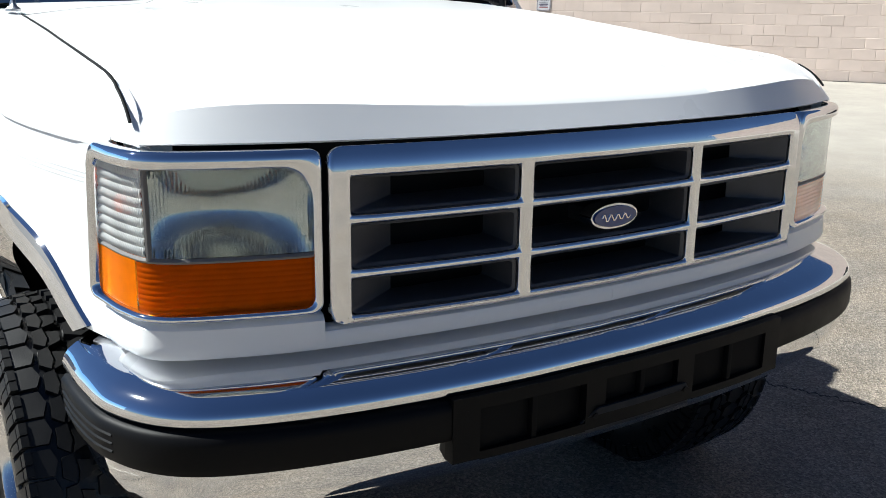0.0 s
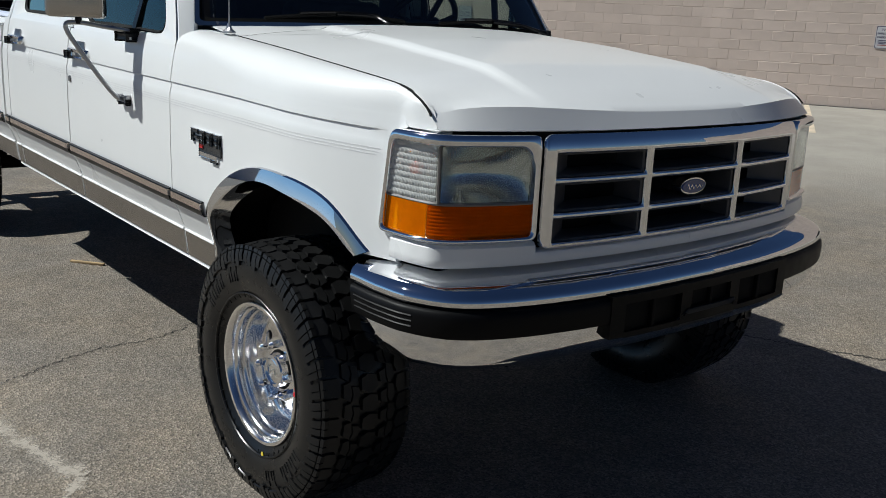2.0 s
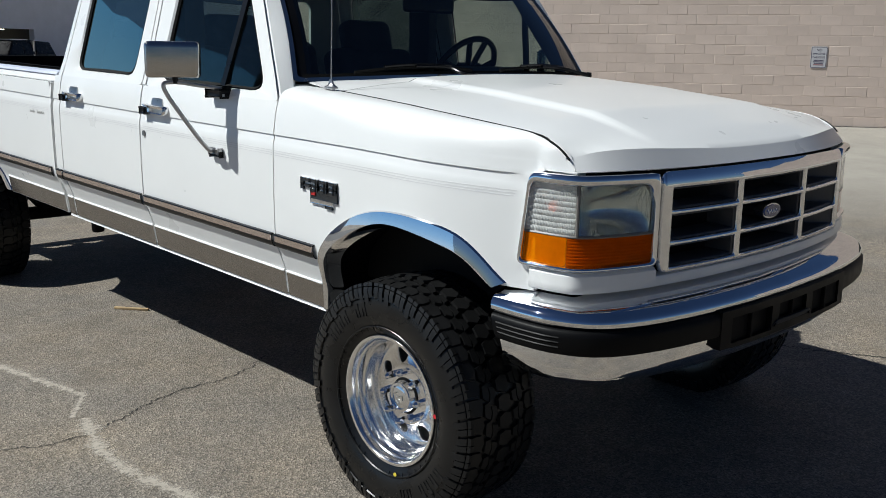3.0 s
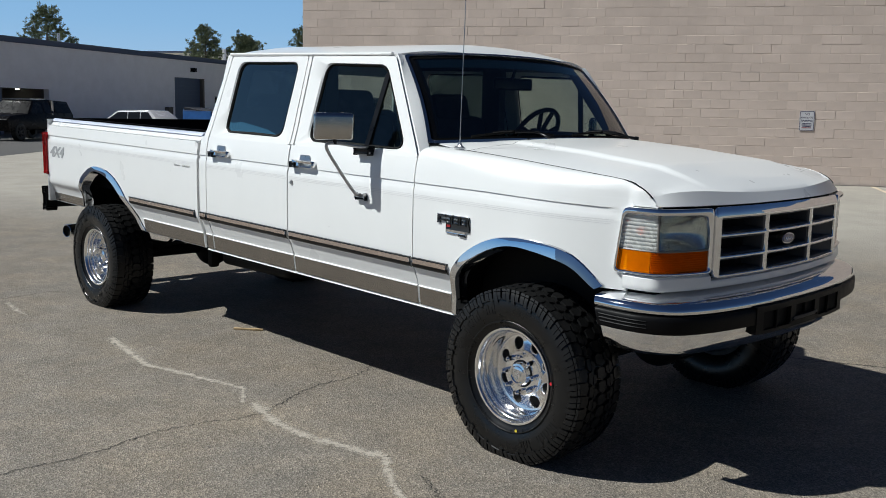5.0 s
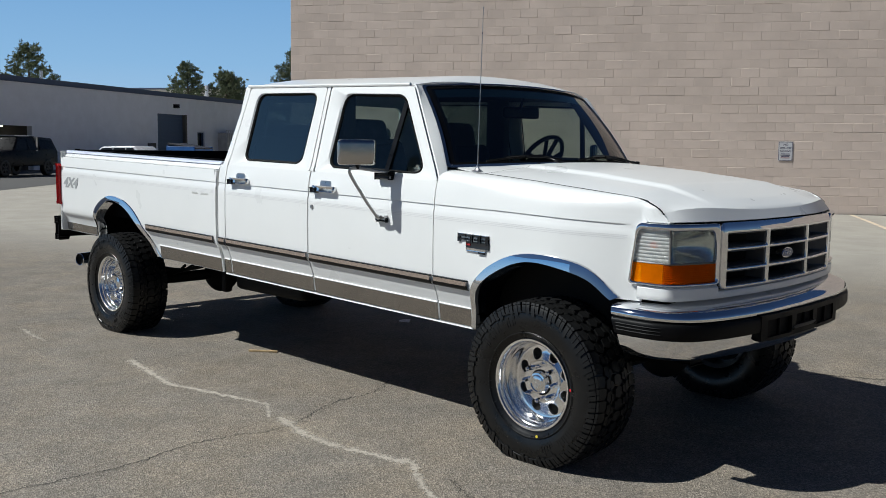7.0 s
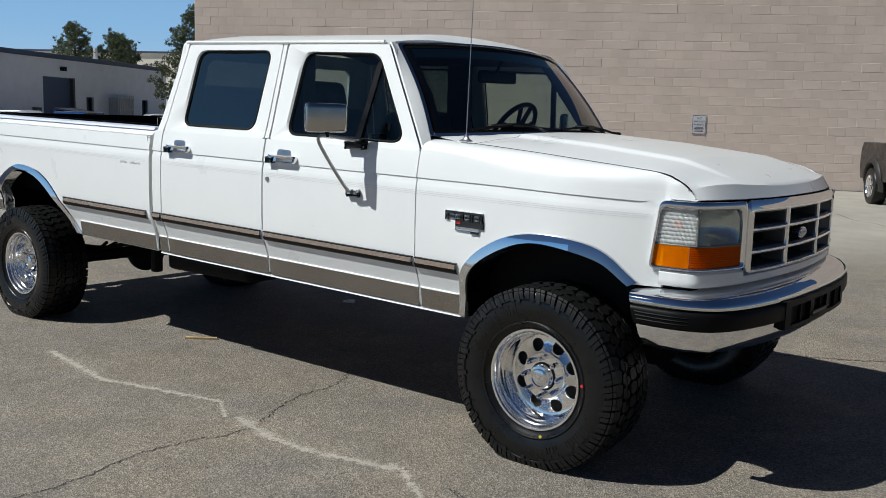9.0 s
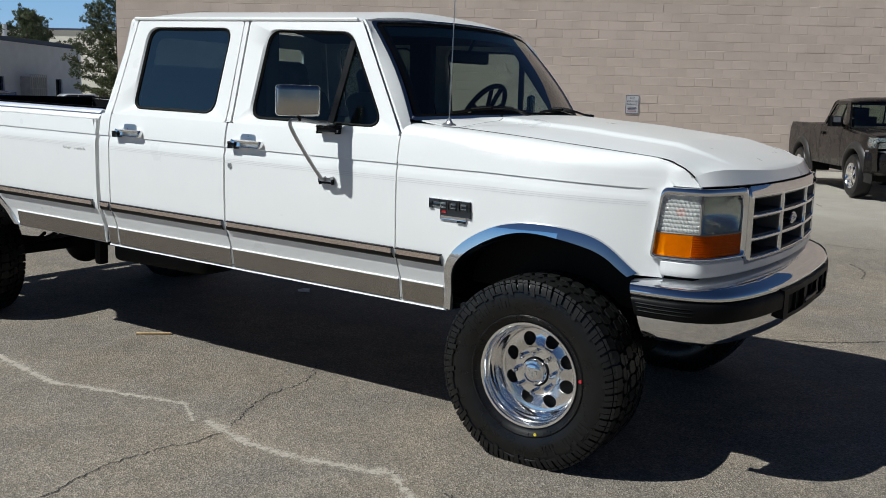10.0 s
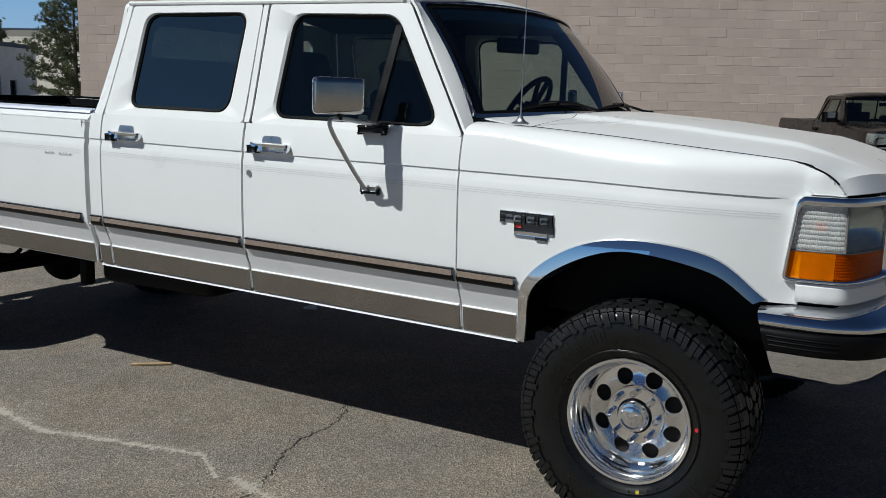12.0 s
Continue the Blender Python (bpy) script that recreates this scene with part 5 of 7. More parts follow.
base_wheel = build_wheel()
WX = 0.880
first = True
for sx in (-1, 1):
    for y in (0.0, 4.277):
        m = pose(sx * WX, y, HUB, 0, 0, 0 if sx < 0 else 180)
        if first:
            base_wheel.matrix_basis = m
            first = False
            w = base_wheel
        else:
            w = copy_thing(base_wheel, m)
        w.parent = truck
for name, mat, a, r in (("red_dot", RED_DOT, 0.10, 0.0), ("yellow_dot", YELLOW_DOT, 0.0, 0.0)):
    ang, rad = (math.atan2(0.023, -0.236), 0.243) if name == "red_dot" else (math.atan2(-0.236, -0.055), 0.242)
    c = Vector((-0.1465, rad * math.cos(ang), rad * math.sin(ang)))
    part(name, rod(bmesh.new(), c, c + Vector((-0.002, 0, 0)), 0.007, None, 12), mat, base_wheel)

# ---- wheel housings and chassis
for sx in (-1, 1):
    for line, y0 in ((FRONT_IN, "front"), (REAR_IN, "rear")):
        pts = spline([(*p, 0) for p in line], 24)
        lo = min(p.y for p in pts)
        rows = [[(sx * min(x, half(max(p.y, 0.54), p.x) - 0.012), p.x + (0.02 if p.x > (0 if y0 == "front" else 4.2) else -0.02), p.y + 0.012) for p in pts] for x in (0.935, 0.70, 0.50)]
        body("wheel_housing", thick(sheet(bmesh.new(), rows), 0.006), SEAL, truck, "black inner wheel housing")
    body("frame_rail", boxed(sx * 0.42, sx * 0.50, -0.55, 5.2, 0.50, 0.66, 0.012), DARK_METAL, truck)
    for y, z in ((0.0, HUB), (4.277, HUB)):
        bm = bmesh.new()
        for k in range(4):
            L = 0.68 - 0.13 * k
            tube(bm, [(sx * 0.52, y + u * L, z + 0.085 + 0.016 * k * -1 + 0.10 * u * u) for u in steps(-1, 1, 10)], 0.012, 6)
        part("leaf_spring", bm, DARK_METAL, truck)
        part("shock_absorber", rod(bmesh.new(), (sx * 0.60, y + 0.14, z - 0.04), (sx * 0.50, y + 0.24, 0.78), 0.03, None, 14), DARK_METAL, truck)
for y in (0.0, 4.277):
    bm = rod(bmesh.new(), (-0.80, y, HUB), (0.80, y, HUB), 0.045, None, 16)
    ob = part("axle", bm, DARK_METAL, truck)
    bm = bmesh.new()
    bmesh.ops.create_uvsphere(bm, u_segments=24, v_segments=14, radius=0.17, matrix=pose(0.18 if y == 0 else 0.0, y, HUB) @ Matrix.Diagonal((0.85, 0.9, 0.95, 1)))
    part("differential", bm, DARK_METAL, truck)
part("drive_shaft", rod(bmesh.new(), (0, 4.15, 0.40), (0.02, 1.9, 0.55), 0.045, None, 14), DARK_METAL, truck)
part("fuel_tank", boxed(-0.50, 0.10, 2.45, 3.30, 0.40, 0.66, 0.05, 3), DARK_METAL, truck)
part("gearbox", boxed(-0.20, 0.20, 0.6, 1.9, 0.42, 0.66, 0.06, 3), DARK_METAL, truck)
part("engine_sump", boxed(-0.22, 0.22, -0.45, 0.55, 0.50, 0.70, 0.05, 3), DARK_METAL, truck)
part("spare_wheel", lathe(bmesh.new(), [(0.50, 0.20), (0.44, 0.33), (0.50, 0.38), (0.60, 0.38), (0.64, 0.33), (0.60, 0.20)], 32, "z"), RUBBER, truck).matrix_basis = pose(0, 4.85, 0.04)
part("hanger_bracket", boxed(-0.52, -0.45, 3.40, 3.46, 0.36, 0.56, 0.02), DARK_METAL, truck)
part("step_bracket", boxed(-0.85, -0.78, 0.52, 0.58, 0.55, 0.60, 0.008), DARK_METAL, truck)


# ---------------------------------------------------------------- fittings of the pickup
def slab(m, w, h, d, bevel):
    """A rounded slab with its face along the local x and z."""
    return boxed(-w / 2, w / 2, -d / 2, d / 2, -h / 2, h / 2, bevel, 4, m)


for sx in (-1, 1):
    tuck = 0.04 if sx > 0 else 0.0  # the far one is folded in a little
    c = Vector((sx * (1.124 - tuck), 1.142, 1.456))
    turn = Matrix.Rotation(radians(sx * 28), 4, "Z")
    arm = part("door_mirror", slab(Matrix.Translation(c) @ turn, 0.208, 0.138, 0.050, 0.023), BRUSHED, truck, "bright metal towing mirror housing")
    part("mirror_glass", slab(Matrix.Translation(c) @ turn @ Matrix.Translation((0, 0.026, 0)), 0.184, 0.112, 0.006, 0.002), CHROME, arm, "mirror glass")
    bm = tube(bmesh.new(), spline([(sx * 0.945, 1.075, 1.345), (sx * (1.03 - tuck * 0.5), 1.105, 1.358), (sx * (1.125 - tuck), 1.145, 1.371), (sx * (1.158 - tuck), 1.160, 1.350), (sx * (1.095 - tuck * 0.6), 1.142, 1.240), (sx * 1.008, 1.112, 1.112), (sx * 0.976, 1.108, 1.106)], 48), 0.0085, 10)
    part("mirror_arm", bm, SATIN, arm, "bright tubular mirror arm")
    part("mirror_stem", rod(bmesh.new(), (sx * (1.118 - tuck), 1.143, 1.366), (sx * (1.118 - tuck), 1.142, 1.40), 0.012, None, 12), BLACK_PLASTIC, arm)
    part("mirror_bracket", boxed(sx * 0.90, sx * 0.975, 1.048, 1.158, 1.316, 1.338, 0.008), BLACK_PLASTIC, arm, "black mirror bracket")
    part("mirror_bracket", boxed(sx * 0.912, sx * 0.957, 1.058, 1.13, 1.334, 1.352, 0.006), BLACK_PLASTIC, arm)
    for y in (1.055, 1.150):
        part("bracket_bolt", rod(bmesh.new(), (sx * 0.965, y, 1.314), (sx * 0.965, y, 1.326), 0.009, None, 10), SATIN, arm)
    part("mirror_foot", boxed(sx * 0.962, sx * 0.984, 1.066, 1.140, 1.090, 1.108, 0.006), SATIN, arm, "black lower mirror foot")
    part("foot_pad", boxed(sx * 0.960, sx * 0.981, 1.064, 1.138, 1.080, 1.094, 0.005), BLACK_PLASTIC, arm)

# antenna
base = Vector((-0.834, 0.527, 1.366))
ant = part("antenna", lathe(bmesh.new(), [(0.0, 0.022), (0.005, 0.022), (0.012, 0.012), (0.020, 0.008), (0.032, 0.005), (0.032, 0.001)], 20, "z"), SATIN, truck, "whip antenna on a chrome base")
ant.matrix_basis = Matrix.Translation(base) @ Matrix.Diagonal((0.8, 1.6, 1, 1))
part("antenna_mast", rod(bmesh.new(), base + Vector((0, 0, 0.02)), base + Vector((0.004, -0.018, 0.825)), 0.0026, 0.0016, 8), SATIN, truck)
part("antenna_tip", rod(bmesh.new(), base + Vector((0.004, -0.018, 0.822)), base + Vector((0.004, -0.018, 0.83)), 0.004, None, 8), SATIN, truck)

# wipers: pivots on the cowl, blades parked along the foot of the glass
for px, py, u0, u1 in ((-0.173, 0.440, -0.10, -0.74), (0.668, 0.530, 0.84, 0.10)):
    foot = Vector((px, py, 1.392))
    mid_u = (u0 + u1) / 2
    arm_path = spline([foot, foot + Vector((-0.05, 0.03, 0.016)), screen(u0 - 0.18, 0.055, 0.035), screen(mid_u - 0.02, 0.075, 0.026)], 14)
    bm = bmesh.new()
    tube(bm, arm_path, 0.0065, 8)
    for q, r in ((0, 0.013), (1, 0.012), (2, 0.010)):
        rod(bm, arm_path[q], arm_path[q + 1], r, r - 0.002, 10)
    wp = body("wiper", bm, BLACK_PLASTIC, truck, "black wiper arm and blade")
    blade = [screen(u0 + (u1 - u0) * k / 14, 0.050 + 0.035 * math.sin(math.pi * k / 14), 0.013) for k in range(15)]
    body("wiper_blade", tube(bmesh.new(), blade, 0.007, 6), SEAL, wp)
    body("blade_bridge", tube(bmesh.new(), [q + Vector((0, -0.008, 0.010)) for q in blade[3:12]], 0.005, 6), BLACK_PLASTIC, wp)
    body("wiper_pivot", rod(bmesh.new(), foot + Vector((0, 0, -0.012)), foot + Vector((0, -0.004, 0.016)), 0.016, 0.011, 14), BLACK_PLASTIC, wp)
for x in (-0.295, 0.30):
    body("washer_nozzle", boxed(x - 0.012, x + 0.012, 0.455, 0.478, 1.384, 1.402, 0.004), BLACK_PLASTIC, truck)


# fender badge: plain shapes in its colours
def plate(sx, y0, y1, z0, z1, d0, d1, bevel=0.002):
    x = half((z0 + z1) / 2)
    return boxed(sx * (x + d0), sx * (x + d1), y0, y1, z0, z1, bevel)


for sx in (-1, 1):
    badge = body("badge", plate(sx, 0.318, 0.470, 0.980, 1.012, 0.0, 0.006), BADGE_DARK, truck, "black badge with bright edges")
    for y0, y1 in ((0.478, 0.528), (0.428, 0.470), (0.375, 0.420), (0.322, 0.368)):
        body("badge_bar", plate(sx, y0, y1, 1.036, 1.047, 0.0, 0.007), BADGE_DARK, badge)
        body("badge_bar", plate(sx, y0 + (0.034 if y0 > 0.47 else 0.0), y1 if y0 > 0.47 else y1 - 0.028, 1.008, 1.036, 0.0, 0.007), BADGE_DARK, badge)
        body("badge_bar", plate(sx, y0, y1 - 0.004, 1.018, 1.026, 0.0, 0.007), BADGE_DARK, badge)
        body("badge_edge", plate(sx, y0, y1, 1.047, 1.0495, 0.0, 0.0075, 0.0006), CHROME, badge)
        if y0 < 0.47:
            body("badge_bar", plate(sx, y0, y0 + 0.012, 1.008, 1.040, 0.0, 0.007), BADGE_DARK, badge)
    body("badge_bar", plate(sx, 0.440, 0.464, 0.993, 1.002, 0.004, 0.008), BADGE_RED, badge, "red bar")
    body("badge_bar", plate(sx, 0.340, 0.470, 0.964, 0.980, 0.0, 0.006), CHROME, badge, "bright bar")
    body("badge_bar", plate(sx, 0.345, 0.385, 0.955, 0.964, 0.0, 0.006), BADGE_DARK, badge)
    # bed decal
    bm = letters("4X4", 0.118, 0.0006, 0.0045)
    turn = Matrix(((0, 0, sx, 0), (sx, 0, 0, 0), (0, 1, 0, 0), (0, 0, 0, 1)))
    for v in bm.verts:
        x, y = v.co.x, v.co.y
        v.co = Vector((v.co.x * 1.32 + 0.45 * v.co.y, v.co.y, v.co.z))
        v.co = turn @ v.co + Vector((sx * (half(1.045) + 0.0016), 5.062, 1.046))
    body("decal", bm, DECAL, truck, "grey four-wheel-drive decal")
    for k in range(7):
        y = 2.905 + 0.026 * k + (0.03 if k > 3 else 0)
        bm = tube(bmesh.new(), [(sx * (half(1.09) + 0.001), y + a, 1.083 + b) for a, b in ((0.010, 0.0), (0.002, 0.016), (-0.004, 0.002), (-0.012, 0.010))], 0.0013, 5)
        body("script_stroke", bm, SCRIPT, truck)

# ---- cabin
body("dashboard", boxed(-0.80, 0.80, 0.74, 1.02, 1.08, 1.345, 0.05, 4), CABIN, truck, "dark dashboard")
body("dash_hood", boxed(0.18, 0.62, 0.86, 1.06, 1.30, 1.415, 0.045, 4), CABIN, truck)
m = pose(0.42, 1.110, 1.385, 0, 0, 0) @ Matrix.Rotation(radians(-58), 4, "X")
bm = bmesh.new()
ringpts = [m @ Vector((0.190 * math.cos(a), 0.190 * math.sin(a), 0)) for a in steps(0, 2 * math.pi, 40)]
tube(bm, ringpts, 0.015, 8)
wheel_ob = body("steering_wheel", bm, BLACK_PLASTIC, truck, "black steering wheel")
bm = bmesh.new()
for a in (-0.35, math.pi + 0.35, -math.pi / 2 - 0.3, -math.pi / 2 + 0.3):
    tube(bm, [m @ Vector((0.05 * math.cos(a), 0.05 * math.sin(a), -0.02)), m @ Vector((0.185 * math.cos(a), 0.185 * math.sin(a), 0.0))], 0.014, 6)
box(bm, -0.08, 0.08, -0.06, 0.06, -0.04, 0.005, 0.02, 3, m)
body("steering_hub", bm, BLACK_PLASTIC, wheel_ob)
body("steering_column", rod(bmesh.new(), m @ Vector((0, 0, -0.04)), m @ Vector((0, 0, -0.4)), 0.04, None, 12), CABIN, truck)


def seat(x, y, w, z=0.92):
    s = body("seat", boxed(x - w / 2, x + w / 2, y - 0.30, y + 0.25, z - 0.14, z + 0.03, 0.06, 4), SEAT, truck, "dark grey cloth seat")
    lean = Matrix.Translation((x, y + 0.22, z)) @ Matrix.Rotation(radians(-14), 4, "X")
    body("seat_back", boxed(-w / 2, w / 2, -0.07, 0.08, 0.0, 0.57, 0.07, 5, lean), SEAT, s)
    if w < 1:
        body("headrest", boxed(-0.155, 0.155, -0.055, 0.065, 0.47, 0.725, 0.058, 6, lean), SEAT, s, "dark rounded top of the seat")
    else:
        body("seat_top", boxed(-w / 2 + 0.1, w / 2 - 0.1, -0.05, 0.06, 0.56, 0.66, 0.05, 4, lean), SEAT, s)


seat(-0.42, 1.50, 0.56)
seat(0.42, 1.50, 0.56)
seat(0.0, 2.42, 1.40, 0.94)
bm = slab(pose(0.065, 0.990, 1.688, 0, 0, -30), 0.236, 0.070, 0.032, 0.020)
rv = body("interior_mirror", bm, BLACK_PLASTIC, truck, "black interior mirror")
body("mirror_mount", rod(bmesh.new(), (0.05, 0.985, 1.71), (0.02, 0.925, 1.80), 0.009, None, 8), BLACK_PLASTIC, rv)
for sx in (-1, 1):
    body("centre_pillar", boxed(sx * 0.76, sx * 0.87, 1.68, 1.84, 0.78, 1.33, 0.02), CABIN, truck)
    body("upper_pillar", boxed(sx * 0.70, sx * 0.765, 1.67, 1.84, 1.33, 1.80, 0.015), CABIN, truck)
    body("door_card", boxed(sx * 0.86, sx * 0.90, 0.75, 2.66, 0.78, 1.30, 0.015), CABIN, truck)


# ---------------------------------------------------------------- ground
WALL_AT, WALL_ALONG = Vector((9.95, 16.80, 0)), Vector((0.508, -0.861, 0)).normalized()
WALL_OUT = Vector((-0.861, -0.508, 0)).normalized()


def lift(x, y):
    """The lot rises a little towards the block wall."""
    s = -(Vector((x, y, 0)) - WALL_AT).dot(WALL_OUT)
    t = min(1.0, max(0.0, (s + 14.0) / 14.0))
    return 0.135 * t * t * (3 - 2 * t)


def lot_material():
    m = ASPHALT
    n, l = m.node_tree.nodes, m.node_tree.links
    b = n["Principled BSDF"]
    was = b.inputs["Base Color"].links[0].from_socket
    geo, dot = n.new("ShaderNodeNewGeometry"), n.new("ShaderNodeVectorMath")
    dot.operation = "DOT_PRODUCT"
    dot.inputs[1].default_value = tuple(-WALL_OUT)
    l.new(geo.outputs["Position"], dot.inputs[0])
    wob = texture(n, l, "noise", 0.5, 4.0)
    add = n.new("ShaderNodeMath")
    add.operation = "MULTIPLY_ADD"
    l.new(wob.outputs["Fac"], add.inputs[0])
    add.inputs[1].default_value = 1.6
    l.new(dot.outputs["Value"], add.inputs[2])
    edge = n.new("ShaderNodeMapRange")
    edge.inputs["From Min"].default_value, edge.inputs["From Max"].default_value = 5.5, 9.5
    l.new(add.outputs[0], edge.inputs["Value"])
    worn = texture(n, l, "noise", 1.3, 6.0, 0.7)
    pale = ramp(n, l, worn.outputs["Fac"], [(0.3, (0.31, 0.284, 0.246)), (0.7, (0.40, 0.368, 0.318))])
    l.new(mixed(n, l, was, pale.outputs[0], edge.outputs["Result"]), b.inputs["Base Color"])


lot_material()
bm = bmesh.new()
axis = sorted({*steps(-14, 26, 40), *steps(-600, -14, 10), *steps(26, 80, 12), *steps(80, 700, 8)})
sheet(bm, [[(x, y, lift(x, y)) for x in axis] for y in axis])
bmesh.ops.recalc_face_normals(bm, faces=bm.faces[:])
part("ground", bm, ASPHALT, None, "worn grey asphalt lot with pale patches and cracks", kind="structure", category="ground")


def ribbon(points, width, wobble, seed, z=0.003, n=120, jag=0.0):
    """A thin uneven band on the ground along a line, with u across it."""
    rnd = random.Random(seed)
    line = spline([(*p, 0) for p in points], n)
    rows = []
    for i, p in enumerate(line):
        d = (line[min(i + 1, n - 1)] - line[max(i - 1, 0)]).normalized()
        side = Vector((-d.y, d.x, 0))
        off = (noise.noise(Vector((i * 0.31 * 120 / n, seed, 0))) + 0.6 * noise.noise(Vector((i * 0.9 * 120 / n, seed, 4)))) * wobble + jag * (rnd.random() - 0.5)
        w = width * (0.75 + 0.9 * noise.noise(Vector((i * (0.45 if jag else 0.11), seed, 9))) + (0.6 * rnd.random() if jag else 0.15)) * (0.3 if i in (0, n - 1) else 1)
        c = p + side * off
        a, b = c + side * w / 2, c - side * w / 2
        rows.append([(a.x, a.y, lift(a.x, a.y) + z), (b.x, b.y, lift(b.x, b.y) + z)])
    bm = sheet(bmesh.new(), rows)
    uv = bm.loops.layers.uv.new("across")
    bm.verts.index_update()
    for f in bm.faces:
        for c in f.loops:
            c[uv].uv = (c.vert.index % 2, c.vert.index // 2 / n)
    return bm


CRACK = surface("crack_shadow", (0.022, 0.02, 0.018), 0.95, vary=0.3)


def chalk():
    """Pale residue: thick in the middle of its band, broken and thin towards the edges."""
    m, n, l, b = nodes_of("pale_residue")
    t, g = texture(n, l, "noise", 22, 6.0, 0.75), texture(n, l, "noise", 140, 3.0)
    l.new(ramp(n, l, t.outputs["Fac"], [(0.3, (0.46, 0.41, 0.345)), (0.7, (0.60, 0.545, 0.465))]).outputs[0], b.inputs["Base Color"])
    co, sep, far = n.new("ShaderNodeTexCoord"), n.new("ShaderNodeSeparateXYZ"), n.new("ShaderNodeMath")
    l.new(co.outputs["UV"], sep.inputs[0])
    far.operation, far.inputs[1].default_value = "PINGPONG", 0.5
    l.new(sep.outputs["X"], far.inputs[0])
    total = n.new("ShaderNodeMath")
    total.operation, total.inputs[1].default_value = "MULTIPLY_ADD", 0.95
    l.new(far.outputs[0], total.inputs[0])
    both_ = n.new("ShaderNodeMath")
    both_.operation = "ADD"
    l.new(t.outputs["Fac"], both_.inputs[0])
    l.new(g.outputs["Fac"], both_.inputs[1])
    l.new(both_.outputs[0], total.inputs[2])
    span = n.new("ShaderNodeMapRange")
    span.inputs["From Min"].default_value, span.inputs["From Max"].default_value = 1.08, 1.40
    span.inputs["To Max"].default_value = 0.62
    l.new(total.outputs[0], span.inputs["Value"])
    l.new(span.outputs["Result"], b.inputs["Alpha"])
    b.inputs["Roughness"].default_value = 0.9
    return m


CHALK = chalk()
for k, (pts, w) in enumerate(([[(-4.6, 1.36), (-3.6, 1.25), (-2.91, 1.297), (-2.43, 1.255), (-2.01, 1.332), (-1.57, 1.238), (-1.32, 1.319), (-1.05, 1.434), (-0.70, 1.46), (-0.45, 1.60)], 0.007],
                              [[(-1.9, 5.2), (-1.5, 4.95), (-1.15, 5.0), (-0.9, 4.9)], 0.010], [[(1.60, 0.16), (1.65, 0.04), (1.76, -0.21), (1.86, -0.40), (1.97, -0.62), (2.12, -0.80), (2.42, -1.10), (2.9, -1.45)], 0.014],
                              [[(6.60, 0.30), (6.56, 0.08), (6.55, -0.19), (6.62, -0.42)], 0.012], [[(5.41, -0.16), (5.16, -0.30), (4.92, -0.38), (4.6, -0.40)], 0.012], [[(12.0, 2.24), (11.26, 1.78), (10.94, 1.35), (10.5, 1.1)], 0.016],
                              [[(-1.9, -0.6), (-1.6, -0.2), (-1.45, 0.10)], 0.008])):
    part("ground_crack", ribbon(pts, w * 0.72, 0.03, k + 1, 0.003, 300, 0.012), CRACK, None, "dark crack across the asphalt", kind="structure", category="ground")
for k, (pts, w) in enumerate(([[(-1.40, 3.21), (-1.47, 2.80), (-1.525, 2.46), (-1.51, 2.34)], 0.085], [[(-1.50, 2.34), (-1.42, 1.98), (-1.347, 1.662)], 0.080], [[(-1.347, 1.662), (-1.42, 1.55), (-1.489, 1.444)], 0.04],
                              [[(-1.448, 1.407), (-1.53, 1.06), (-1.529, 0.767), (-1.43, 0.362)], 0.095], [[(-1.43, 0.362), (-1.55, 0.20), (-1.66, 0.0), (-1.72, -0.3)], 0.06], [[(-1.524, 4.764), (-1.56, 4.45), (-1.565, 4.224)], 0.06])):
    part("pale_mark", ribbon(pts, w * 1.15, 0.012, k + 11, 0.004), CHALK, None, "pale cement-like residue line on the asphalt", kind="structure", category="ground")
WOOD = surface("dry_wood", (0.42, 0.30, 0.16), 0.8, vary=0.2, scale=30)
bm = bmesh.new()
box(bm, -0.105, 0.105, -0.011, 0.011, 0.0, 0.012, 0.002)
stick = part("wood_stick", bm, WOOD, None, "thin pale wooden stick lying on the asphalt", category="stick")
stick.matrix_basis = pose(-0.574, 2.825, 0.001, 0, 0, -52)

SCRAP = surface("pale_scrap", (0.80, 0.78, 0.74), 0.8, vary=0.2, scale=20)
bm = bmesh.new()
sheet(bm, [[(0.05 * i, 0.045 * j, 0.004 + 0.010 * ((i * 3 + j * 5) % 4) / 3) for i in range(-1, 2)] for j in range(-1, 2)])
part("paper_scrap", thick(bm, 0.002), SCRAP, None, "crumpled pale paper scrap on the shaded asphalt", category="paper").matrix_basis = pose(0.995, 2.998, lift(0.995, 2.998) + 0.002, 0, 0, 40)
# darker strip of the asphalt lot towards the low building
DARK_LOT = surface("dark_asphalt", (0.085, 0.081, 0.078), 0.85, vary=0.15, scale=0.6, grain=0.6, grain_scale=150)
du, dn = Vector((0.672, 0.741, 0)), Vector((-0.741, 0.672, 0))
bm = bmesh.new()
sheet(bm, [[(*(Vector((5.32, 24.15, 0)) + du * a + dn * b).to_2d(), lift(*(Vector((5.32, 24.15, 0)) + du * a + dn * b).to_2d()) + 0.005) for b in steps(0, 14, 4)] for a in steps(-40, 30, 20)])
bmesh.ops.recalc_face_normals(bm, faces=bm.faces[:])
part("pavement", bm, DARK_LOT, None, "darker asphalt strip before the low building", kind="structure", category="ground")

